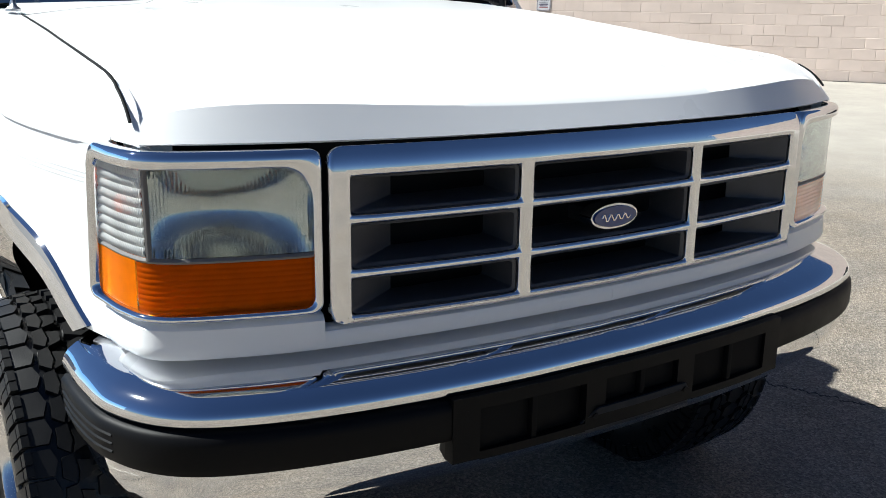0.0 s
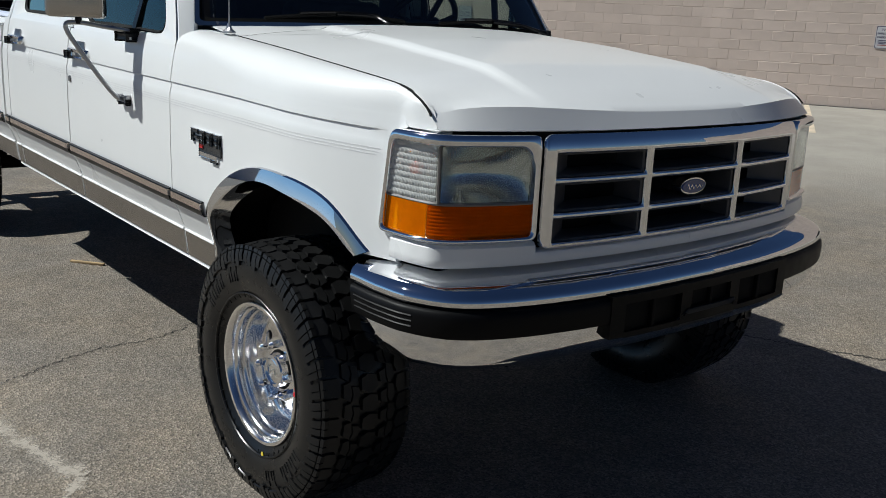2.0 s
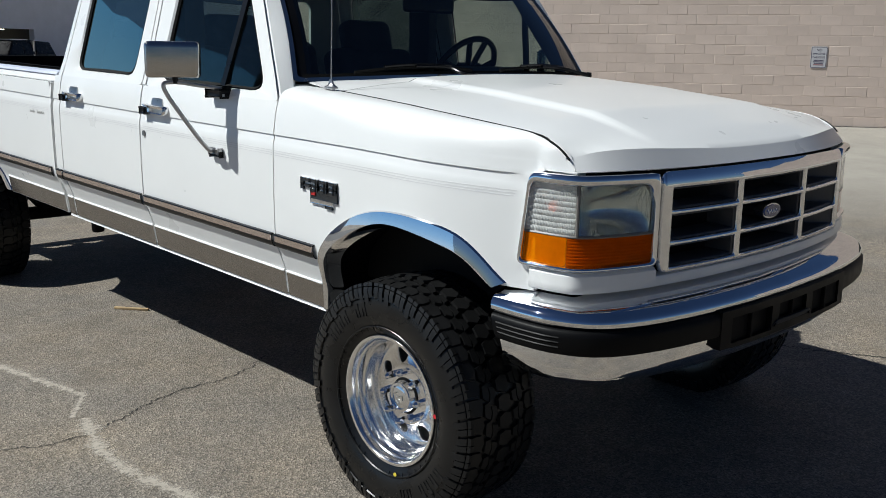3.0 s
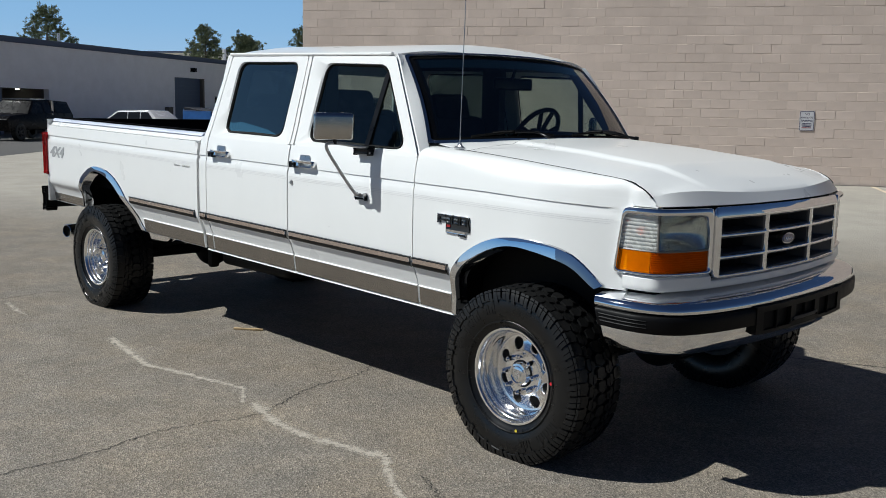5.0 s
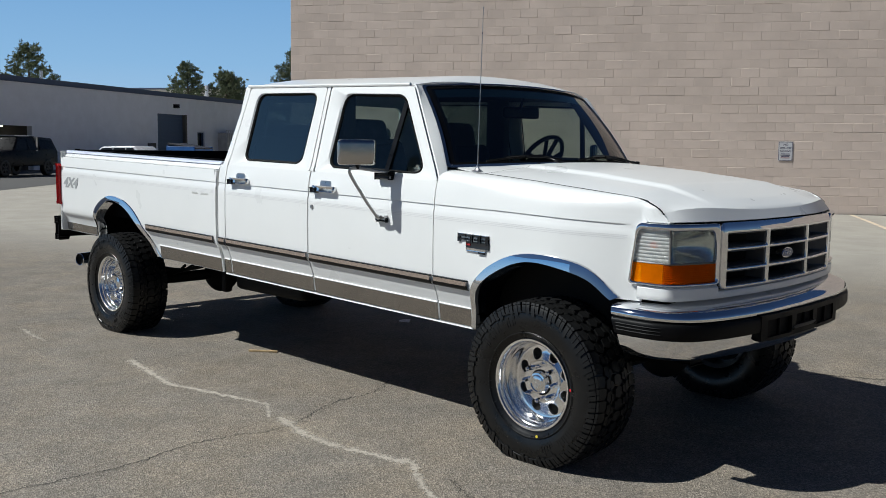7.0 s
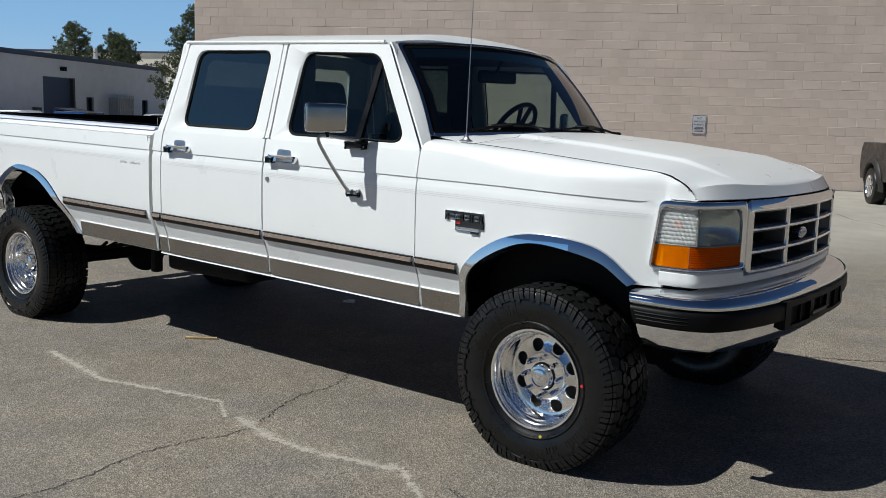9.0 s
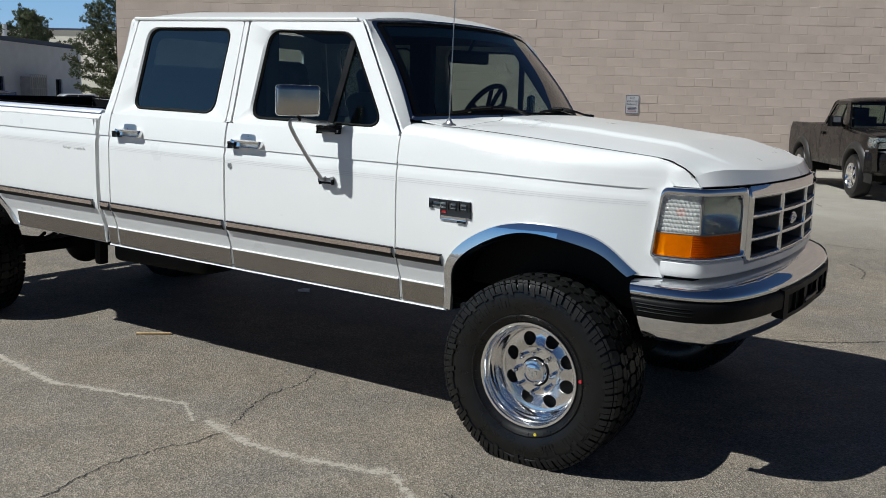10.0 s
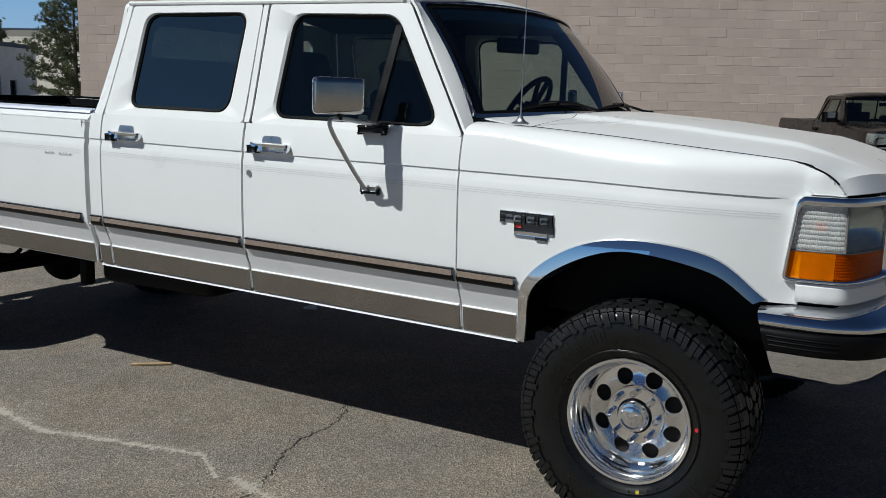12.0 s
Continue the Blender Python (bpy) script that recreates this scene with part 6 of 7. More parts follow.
# thin dark line along the foot of the wall
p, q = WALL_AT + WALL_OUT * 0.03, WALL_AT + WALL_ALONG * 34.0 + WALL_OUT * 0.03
part("ground_crack", ribbon([(p.x, p.y), ((p.x + q.x) / 2, (p.y + q.y) / 2), (q.x, q.y)], 0.07, 0.02, 31, 0.004, 300, 0.02), CRACK, None, "thin dark line along the foot of the wall", kind="structure", category="ground")
# parking stripes
STRIPE = surface("worn_line_paint", (0.60, 0.50, 0.37), 0.8, vary=0.25, scale=5)
for s0 in (10.78, 13.45):
    a = WALL_AT + WALL_ALONG * s0 + WALL_OUT * 0.05
    b = a + WALL_OUT * 5.5
    side = WALL_ALONG * 0.05
    rows = [[(*(a.lerp(b, t) + side * k).to_2d(), lift(*(a.lerp(b, t) + side * k).to_2d()) + 0.004) for k in (-1, 1)] for t in steps(0, 1, 12)]
    part("parking_stripe", sheet(bmesh.new(), rows), STRIPE, None, "worn pale parking stripe", kind="structure", category="ground")

# ---------------------------------------------------------------- block wall
BASE = 0.135
WALL_H, WALL_L, DEPTH = 7.3, 46.0, 14.0


def wall_point(s, d, z):
    p = WALL_AT + WALL_ALONG * s + WALL_OUT * d
    return Vector((p.x, p.y, z))


bm = bmesh.new()
for z0, z1 in ((-0.3, BASE + WALL_H),):
    p = [wall_point(s, d, z) for z in (z0, z1) for s, d in ((0.004, -0.0046), (WALL_L, -0.0046), (WALL_L, -DEPTH), (0.004, -DEPTH))]
    v = [bm.verts.new(q) for q in p]
    for f in ((0, 1, 5, 4), (1, 2, 6, 5), (2, 3, 7, 6), (3, 0, 4, 7), (4, 5, 6, 7)):
        bm.faces.new([v[i] for i in f])
bmesh.ops.recalc_face_normals(bm, faces=bm.faces[:])
wall = part("wall_block", bm, MORTAR, None, "tall tan painted concrete block wall of a building", kind="structure", category="wall")

BW, BH = 0.4064, 0.2032
rnd = random.Random(4)


def block_shape(w, h, e=0.0045, deep=0.0055):
    """One block face: proud of the joint, with worn edges."""
    x, z = w / 2 - 0.0022, h / 2 - 0.0022
    lo = [(-x, -z), (x, -z), (x, z), (-x, z)]
    verts = [(a, b, 0.0) for a, b in lo] + [(a * (1 - e / x), b * (1 - e / z), deep) for a, b in lo]
    faces = [(4, 5, 6, 7), (0, 1, 5, 4), (1, 2, 6, 5), (2, 3, 7, 6), (3, 0, 4, 7)]
    return verts, faces


def wall_matrix(s, z, proud):
    m = Matrix((WALL_ALONG, Vector((0, 0, 1)), WALL_OUT)).transposed().to_4x4()
    return Matrix.Translation(wall_point(s, -0.0055 + proud, z)) @ m


meshes = []
for kind in range(4):
    verts, faces = block_shape(BW, BH, 0.004 + 0.002 * kind)
    me = bpy.data.meshes.new("block")
    me.from_pydata(verts, [], faces)
    me.materials.append(BLOCK)
    meshes.append(me)
rest_v, rest_f = [], []
made = 0
for row in range(36):
    z = BASE + BH * (row + 0.5)
    s = (0.0 if row % 2 else BW / 2)
    cells = [(0.0, BW / 2)] if row % 2 == 0 else []
    while s < WALL_L - BW:
        cells.append((s, BW))
        s += BW
    for s0, w in cells:
        proud = rnd.choice((0, 0, 0.0003, 0.0006, 0.0012, 0.0030)) - 0.003
        m = wall_matrix(s0 + w / 2, z, proud)
        if made < 300 and w == BW and 9.0 < s0 < 19.5 and row < 12:
            ob = new("block", meshes[rnd.randrange(4)])
            ob.parent, ob.matrix_basis = wall, m
            made += 1
        else:
            verts, faces = block_shape(w, BH, rnd.choice((0.003, 0.005, 0.008)))
            k = len(rest_v)
            rest_v += [tuple(m @ Vector(v)) for v in verts]
            rest_f += [tuple(i + k for i in f) for f in faces]
me = bpy.data.meshes.new("blocks")
me.from_pydata(rest_v, [], rest_f)
me.materials.append(BLOCK)
ob = new("blocks", me)
ob.parent = wall
tagged(ob, kind="stuff")


# ---------------------------------------------------------------- signs on the block wall
SIGN_WHITE = surface("sign_white", (0.55, 0.55, 0.57), 0.5, vary=0.06)
SIGN_INK = surface("sign_ink", (0.06, 0.05, 0.10), 0.5)
SIGN_RED = surface("sign_red_ink", (0.30, 0.06, 0.06), 0.5)


def wall_sign(s, z, label):
    m = wall_matrix(s, z, 0.010)
    w, h = 0.315, 0.435
    bm = bmesh.new()
    o = loop([(-w / 2, -h / 2, 0), (w / 2, -h / 2, 0), (w / 2, h / 2, 0), (-w / 2, h / 2, 0)], 0.03)
    ring(bm, [m @ Vector((p.x, p.y, 0)) for p in o], [m @ Vector((p.x, p.y, 0.006)) for p in o])
    bm.faces.new([bm.verts.new(m @ Vector((p.x, p.y, 0.006))) for p in o])
    bmesh.ops.remove_doubles(bm, verts=bm.verts[:], dist=0.0005)
    bmesh.ops.recalc_face_normals(bm, faces=bm.faces[:])
    sign = part("wall_sign", bm, SIGN_WHITE, None, label, category="sign", group="signs on the wall")
    bm = ring(bmesh.new(), [m @ Vector((p.x * 0.95, p.y * 0.965, 0.008)) for p in o], [m @ Vector((p.x * 0.89, p.y * 0.925, 0.008)) for p in o])
    part("sign_border", bm, SIGN_INK, sign)
    for text, size, zz in (("NO", 0.068, 0.145), ("EMPLOYEE", 0.052, 0.070), ("PARKING", 0.058, 0.0)):
        bm = letters(text, size, 0.0004)
        bm.transform(m @ Matrix.Translation((0, zz, 0.008)))
        part("sign_words", bm, SIGN_INK, sign)
    for zz, ww in ((-0.060, 0.19), (-0.090, 0.21), (-0.120, 0.17), (-0.150, 0.20)):
        bm = boxed(-ww / 2, ww / 2, zz - 0.007, zz + 0.007, 0.007, 0.0085, 0, 1, m)
        part("sign_line", bm, SIGN_RED if zz < -0.13 else SIGN_INK, sign)


S_SIGN = (Vector((16.03, 6.48, 0)) - WALL_AT).dot(WALL_ALONG)
wall_sign(S_SIGN + 0.04, 1.530, "small white sign with dark lettering on the block wall")
wall_sign(S_SIGN - 8.60, 1.575, "small white sign with dark lettering on the block wall")

# ---------------------------------------------------------------- low building across the lot
B_AT, B_U = Vector((11.12, 42.09, 0)), Vector((0.885, 0.465, 0)).normalized()
B_N = Vector((B_U.y, -B_U.x, 0))
G0 = 0.13
STUCCO = surface("white_stucco", (0.72, 0.735, 0.79), 0.85, vary=0.05, scale=1.5, grain=0.4, grain_scale=60)
FASCIA = surface("blue_metal_fascia", (0.055, 0.075, 0.13), 0.5, vary=0.1)
BLUE_DOOR = surface("blue_roller_door", (0.045, 0.075, 0.14), 0.55, vary=0.1)
DARK_GLASS = surface("dark_window", (0.012, 0.014, 0.017), 0.10, vary=0.1, specular=0.2)
INSIDE = surface("shaded_recess", (0.09, 0.085, 0.08), 0.85, vary=0.1)


def b_box(bm, s0, s1, d0, d1, z0, z1, bevel=0.0):
    m = Matrix((B_U, B_N, Vector((0, 0, 1)))).transposed().to_4x4()
    m.translation = B_AT
    return box(bm, s0, s1, d0, d1, z0, z1, bevel, 2, m)


H = 4.5
bm = bmesh.new()
# front wall in pieces round its openings: a deep entrance, a roller door, two small windows and a grate
cuts = [(-2.6, 3.38, -0.2, 2.30), (14.0, 17.2, -0.2, 3.35), (18.41, 19.25, 0.95, 2.30), (25.27, 26.13, 0.95, 2.30)]
s = -30.0
for a, b, z0, z1 in cuts:
    b_box(bm, s, a, -0.3, 0.0, -0.3, H)
    b_box(bm, a, b, -0.3, 0.0, z1, H)
    if z0 > 0:
        b_box(bm, a, b, -0.3, 0.0, -0.3, z0)
    s = b
b_box(bm, s, 28.82, -0.3, 0.0, -0.3, H)
b_box(bm, 28.52, 28.82, -16.0, -0.3, -0.3, H)
b_box(bm, -30.0, 28.5, -16.0, -15.7, -0.3, H)
shop = part("warehouse", bm, STUCCO, None, "low white stucco industrial building with dark blue roof edge", category="building")
part("roof", b_box(bmesh.new(), -30.0, 28.8, -16.0, -0.05, H - 0.25, H - 0.05), STUCCO, shop)
bm = b_box(bmesh.new(), -30.1, 28.95, -0.02, 0.12, H - 0.12, H + 0.15, 0.02)
b_box(bm, 28.80, 28.95, -16.0, -0.02, H - 0.12, H + 0.15, 0.02)
part("roof_edge", bm, FASCIA, shop, "dark blue metal roof edge")
d = part("roller_door", b_box(bmesh.new(), 14.0, 17.2, -0.28, -0.22, -0.1, 3.35), BLUE_DOOR, shop, "closed dark blue roller door")
for k in range(13):
    part("door_slat", b_box(bmesh.new(), 14.02, 17.18, -0.222, -0.205, 0.12 + 0.25 * k, 0.12 + 0.25 * k + 0.235, 0.006), BLUE_DOOR, d)
part("door_jamb", b_box(bmesh.new(), 17.0, 17.2, -0.26, 0.01, -0.1, 3.36), INSIDE, shop)
for a, b in ((18.41, 19.25), (25.27, 26.13)):
    wnd = part("window", b_box(bmesh.new(), a, b, -0.22, -0.2, 0.95, 2.30), DARK_GLASS, shop, "small dark window")
    bm = b_box(bmesh.new(), a, a + 0.06, -0.2, -0.1, 0.95, 2.30)
    b_box(bm, b - 0.06, b, -0.2, -0.1, 0.95, 2.30)
    b_box(bm, a, b, -0.2, -0.1, 2.24, 2.30)
    b_box(bm, a, b, -0.2, -0.08, 0.95, 1.02)
    part("window_frame", bm, FASCIA, wnd)
CAGE_GREY = surface("pale_grey_metal", (0.42, 0.42, 0.42), 0.6, vary=0.15, scale=3)
bm = b_box(bmesh.new(), 20.9, 22.9, 0.0, 0.7, -0.1, 0.5)
g = part("condenser", b_box(bm, 20.95, 22.85, 0.05, 0.65, 0.5, 2.3, 0.03), CAGE_GREY, None, "grey air conditioner in a wire cage by the wall", category="air conditioner")
for k in range(9):
    part("cage_bar", b_box(bmesh.new(), 20.9 + 0.24 * k, 20.94 + 0.24 * k, 0.68, 0.72, 0.0, 2.5), SIGN_WHITE, g)
for z in (0.8, 1.6, 2.45):
    part("cage_bar", b_box(bmesh.new(), 20.9, 22.9, 0.66, 0.70, z, z + 0.05), SIGN_WHITE, g)
part("utility_box", b_box(bmesh.new(), 12.95, 13.4, 0.0, 0.25, 0.7, 1.55, 0.02), INSIDE, None, "grey utility box on the wall", category="box")
bm = b_box(bmesh.new(), 15.70, 15.92, 0.0, 0.25, 3.78, 3.92, 0.05)
lampx = part("wall_lamp", bm, BLACK_PLASTIC, None, "dark flood lamp on the wall", category="lamp")
# entrance recess
bm = b_box(bmesh.new(), -2.6, 3.38, -3.2, -3.0, -0.1, 2.4)
b_box(bm, 3.36, 3.5, -3.0, -0.3, -0.1, 2.4)
b_box(bm, -2.6, 3.38, -3.0, -0.3, 2.30, 2.42)
part("recess", bm, INSIDE, shop, "shaded entrance recess")
bm = b_box(bmesh.new(), 0.3, 0.5, -0.35, -0.15, -0.1, 2.3)
part("post", bm, FASCIA, shop)
e = part("entrance_door", b_box(bmesh.new(), 1.6, 2.6, -3.0, -2.92, 0.0, 2.1), DARK_GLASS, shop, "dark glazed entrance door")
for a in (-1.4, 0.9, 2.9):
    lm = part("downlight", b_box(bmesh.new(), a, a + 0.14, -1.6, -1.46, 2.26, 2.30), bpy.data.materials.new("lamp_glow"), shop, "lit ceiling downlight")
    lm.data.materials[0].use_nodes = True
    q = lm.data.materials[0].node_tree.nodes["Principled BSDF"]
    q.inputs["Emission Color"].default_value, q.inputs["Emission Strength"].default_value = (1.0, 0.9, 0.7, 1), 6.0
# stubs above the roof
part("roof_vent", rod(bmesh.new(), B_AT + B_U * 24.6 - B_N * 3 + Vector((0, 0, 4.2)), B_AT + B_U * 24.6 - B_N * 3 + Vector((0, 0, 5.73)), 0.13, None, 16), SIGN_WHITE, None, "white metal vent pipe on the roof", category="vent")
vent2 = B_AT + B_U * 11.3 - B_N * 6
part("roof_vent", rod(bmesh.new(), vent2 + Vector((0, 0, 4.3)), vent2 + Vector((0, 0, 5.7)), 0.09, None, 10), SATIN, None, "thin vent pipe on the roof", category="vent")
# a taller pale building far behind
far = Vector((55.0, 96.0, 0))
fu = Vector((0.5, -0.866, 0)).normalized()
m = Matrix((fu, Vector((-fu.y, fu.x, 0)), Vector((0, 0, 1)))).transposed().to_4x4()
m.translation = far
bm = box(bmesh.new(), -30, 20, 0, 20, -0.3, 8.1, 0.0, 1, m)
fb = part("far_building", bm, surface("pale_wall", (0.80, 0.76, 0.66), 0.85, vary=0.06, scale=0.4), None, "pale flat-roofed building in the distance", category="building")
part("parapet", box(bmesh.new(), -30.2, 20.2, -0.2, 20.2, 8.1, 8.3, 0.0, 1, m), FASCIA, fb)


# ---------------------------------------------------------------- trees
def leaf_material():
    m, n, l, b = nodes_of("conifer_needles")
    geo = n.new("ShaderNodeNewGeometry")
    l.new(ramp(n, l, geo.outputs["Random Per Island"], [(0.0, (0.050, 0.070, 0.030)), (0.5, (0.095, 0.120, 0.050)), (1.0, (0.170, 0.175, 0.085))]).outputs[0], b.inputs["Base Color"])
    b.inputs["Roughness"].default_value = 0.7
    return m


NEEDLES = leaf_material()
BARK = surface("bark", (0.10, 0.075, 0.055), 0.9, vary=0.3, scale=6, grain=0.8, grain_scale=30)


def tree(at_, height, width, seed, label, bare=0.12, lean=0.0, n=46, fine=1.0):
    """A pine: a tapered trunk, limbs in whorls, and tufts of needle sprays along each limb."""
    rnd = random.Random(seed)
    x0, y0 = at_
    bm = bmesh.new()
    rod(bm, (x0, y0, -0.2), (x0 + lean, y0, height * 0.96), 0.03 * height * 0.75, 0.03, 12)
    limbs = []
    for k in range(n):
        t = bare + (0.98 - bare) * (k + rnd.random() * 0.6) / n
        z = height * t
        reach = width * 0.5 * (min(1.0, (1.04 - t) * 1.75) ** 0.8) * (0.72 + 0.40 * rnd.random()) * (1.0 if t > 0.3 else 0.75 + t)
        a = k * 2.4 + rnd.random()
        rise = reach * (0.05 + 0.42 * t)
        p0 = Vector((x0 + lean * t, y0, z))
        p1 = p0 + Vector((math.cos(a) * reach * 0.55, math.sin(a) * reach * 0.55, rise * 0.25))
        p2 = p0 + Vector((math.cos(a) * reach, math.sin(a) * reach, rise))
        tube(bm, [p0, p1, p2], max(0.015, 0.035 * (1.1 - t)), 5)
        limbs.append((p0, p1, p2, reach))
    trunk = part("tree", bm, BARK, None, label, category="tree", group="trees behind the buildings")
    verts, faces = [], []
    for p0, p1, p2, reach in limbs:
        # tufts of upswept needle sprays, thicker towards the limb's end
        ahead = Vector((p2.x - p0.x, p2.y - p0.y, 0)).normalized()
        for k in range(int((9 + reach * 13) / fine)):
            t = 0.22 + 0.80 * rnd.random() ** 0.7
            c = (p0.lerp(p1, t * 2) if t < 0.5 else p1.lerp(p2, t * 2 - 1)) + Vector((rnd.gauss(0, 0.15), rnd.gauss(0, 0.15), rnd.gauss(0.06, 0.12)))
            aim = ahead * 0.55 + Vector((rnd.gauss(0, 0.35), rnd.gauss(0, 0.35), 0.55 + rnd.gauss(0, 0.25)))
            for q in range(18):
                d = (aim + Vector((rnd.gauss(0, 0.65), rnd.gauss(0, 0.65), rnd.gauss(0, 0.55)))).normalized()
                side = d.cross(Vector((rnd.gauss(0, 1), rnd.gauss(0, 1), rnd.gauss(0, 1)))).normalized()
                o = c + Vector((rnd.gauss(0, 0.035), rnd.gauss(0, 0.035), rnd.gauss(0, 0.035)))
                L, w = (0.13 + 0.13 * rnd.random()) * fine, (0.020 + 0.012 * rnd.random()) * fine
                i = len(verts)
                verts += [tuple(o - side * 0.010), tuple(o + d * L * 0.45 + side * w), tuple(o + d * L), tuple(o + d * L * 0.45 - side * w)]
                faces.append((i, i + 1, i + 2, i + 3))
    me = bpy.data.meshes.new("crown")
    me.from_pydata(verts, [], faces)
    me.materials.append(NEEDLES)
    ob = new("crown", me)
    ob.parent = trunk
    tagged(ob, "dark green needle crown")


tree((21.5, 62.4), 8.15, 5.2, 3, "dark green pine behind the low building", 0.10, 0.0, 62, 0.85)
tree((31.0, 57.9), 7.3, 3.7, 5, "dark green pine behind the low building", 0.10, 0.0, 62, 0.85)
tree((33.3, 56.5), 6.8, 3.9, 8, "loose-crowned pine behind the low building", 0.10, 0.0, 62, 0.85)
tree((37.3, 61.5), 6.9, 4.2, 9, "dark green pine behind the low building", 0.10, 0.0, 62, 0.85)
tree((32.6, 46.2), 8.0, 5.6, 12, "tall dark pine beside the block building", 0.11, 0.0, 78, 0.72)

# ---------------------------------------------------------------- parked vehicles
CAR_BLACK = surface("black_car_paint", (0.005, 0.0042, 0.0042), 0.30, coat=0.0, specular=0.15, vary=0.1)
DULL_RIM = surface("dull_dark_rim", (0.06, 0.06, 0.065), 0.4, metal=0.8, vary=0.1)
CAR_SILVER = surface("pale_car_paint", (0.60, 0.60, 0.62), 0.25, coat=1.0, vary=0.05)
CAR_BROWN = surface("dark_brown_car_paint", (0.0075, 0.0060, 0.0052), 0.26, coat=0.25, specular=0.25, vary=0.08)
FLARE = surface("grey_flare_plastic", (0.017, 0.0155, 0.0145), 0.5, vary=0.1)
BED_CLEAR = glass("light_side_glass", (0.45, 0.52, 0.46))


def profile_body(m, outline, w, z_tuck, bevel=0.05):
    """A car body from its side outline (station, height), made w wide and narrowing upward past z_tuck."""
    bm = bmesh.new()
    lo = [bm.verts.new((y, -w / 2, z)) for y, z in outline]
    hi = [bm.verts.new((y, w / 2, z)) for y, z in outline]
    bm.faces.new(lo)
    bm.faces.new(hi[::-1])
    for i in range(len(lo)):
        bm.faces.new((lo[i], hi[i], hi[(i + 1) % len(lo)], lo[(i + 1) % len(lo)]))
    bmesh.ops.recalc_face_normals(bm, faces=bm.faces[:])
    for v in bm.verts:
        if v.co.z > z_tuck:
            v.co.y *= 1 - 0.30 * (v.co.z - z_tuck)
    bmesh.ops.bevel(bm, geom=bm.edges[:], offset=bevel, segments=3, profile=0.55, affect="EDGES")
    bm.transform(m)
    return bm


def simple_wheel(m, r, w, host, bright=ALLOY):
    bm = lathe(bmesh.new(), [(-w / 2, r * 0.60), (-w / 2 - 0.012, r * 0.75), (-w / 2, r * 0.94), (-w / 2 + 0.03, r), (w / 2 - 0.03, r), (w / 2, r * 0.94), (w / 2, r * 0.55)], 40, "y")
    bm.transform(m)
    t = part("wheel", bm, RUBBER, host, "black tyre on a bright wheel")
    bm = lathe(bmesh.new(), [(-w / 2, r * 0.61), (-w / 2 - 0.01, r * 0.60), (-w / 2 + 0.02, r * 0.54), (-w / 2 + 0.06, r * 0.50)], 40, "y")
    for k in range(6):
        a = k * math.pi / 3
        rot = Matrix.Rotation(a, 4, "Y")
        box(bm, -0.032, 0.032, -w / 2 + 0.004, -w / 2 + 0.035, 0.03, r * 0.58, 0.008, 2, rot)
    rod(bm, (0, -w / 2 - 0.004, 0), (0, -w / 2 + 0.04, 0), r * 0.16, None, 18)
    bm.transform(m)
    part("rim", bm, bright, t, "bright spoked rim")
    bm = rod(bmesh.new(), (0, -w / 2 + 0.055, 0), (0, -w / 2 + 0.075, 0), r * 0.55, None, 28)
    bm.transform(m)
    part("brake", bm, SEAL, t)


def pane_on(m, corners, w, z_tuck, mat, host, name="side_window", off=0.006):
    """Side windows on both flanks of a car, following the taper."""
    for sy in (-1, 1):
        pts = [Vector((y, sy * (w / 2 * (1 - 0.30 * max(0, z - z_tuck)) + off), z)) for y, z in corners]
        bm = bmesh.new()
        f = bm.faces.new([bm.verts.new(p) for p in pts])
        bmesh.ops.recalc_face_normals(bm, faces=bm.faces[:])
        bm.transform(m)
        part(name, thick(bm, 0.004), mat, host)


PINK_GLASS = surface("pinkish_lamp_glass", (0.62, 0.34, 0.32), 0.2, vary=0.2, scale=40)


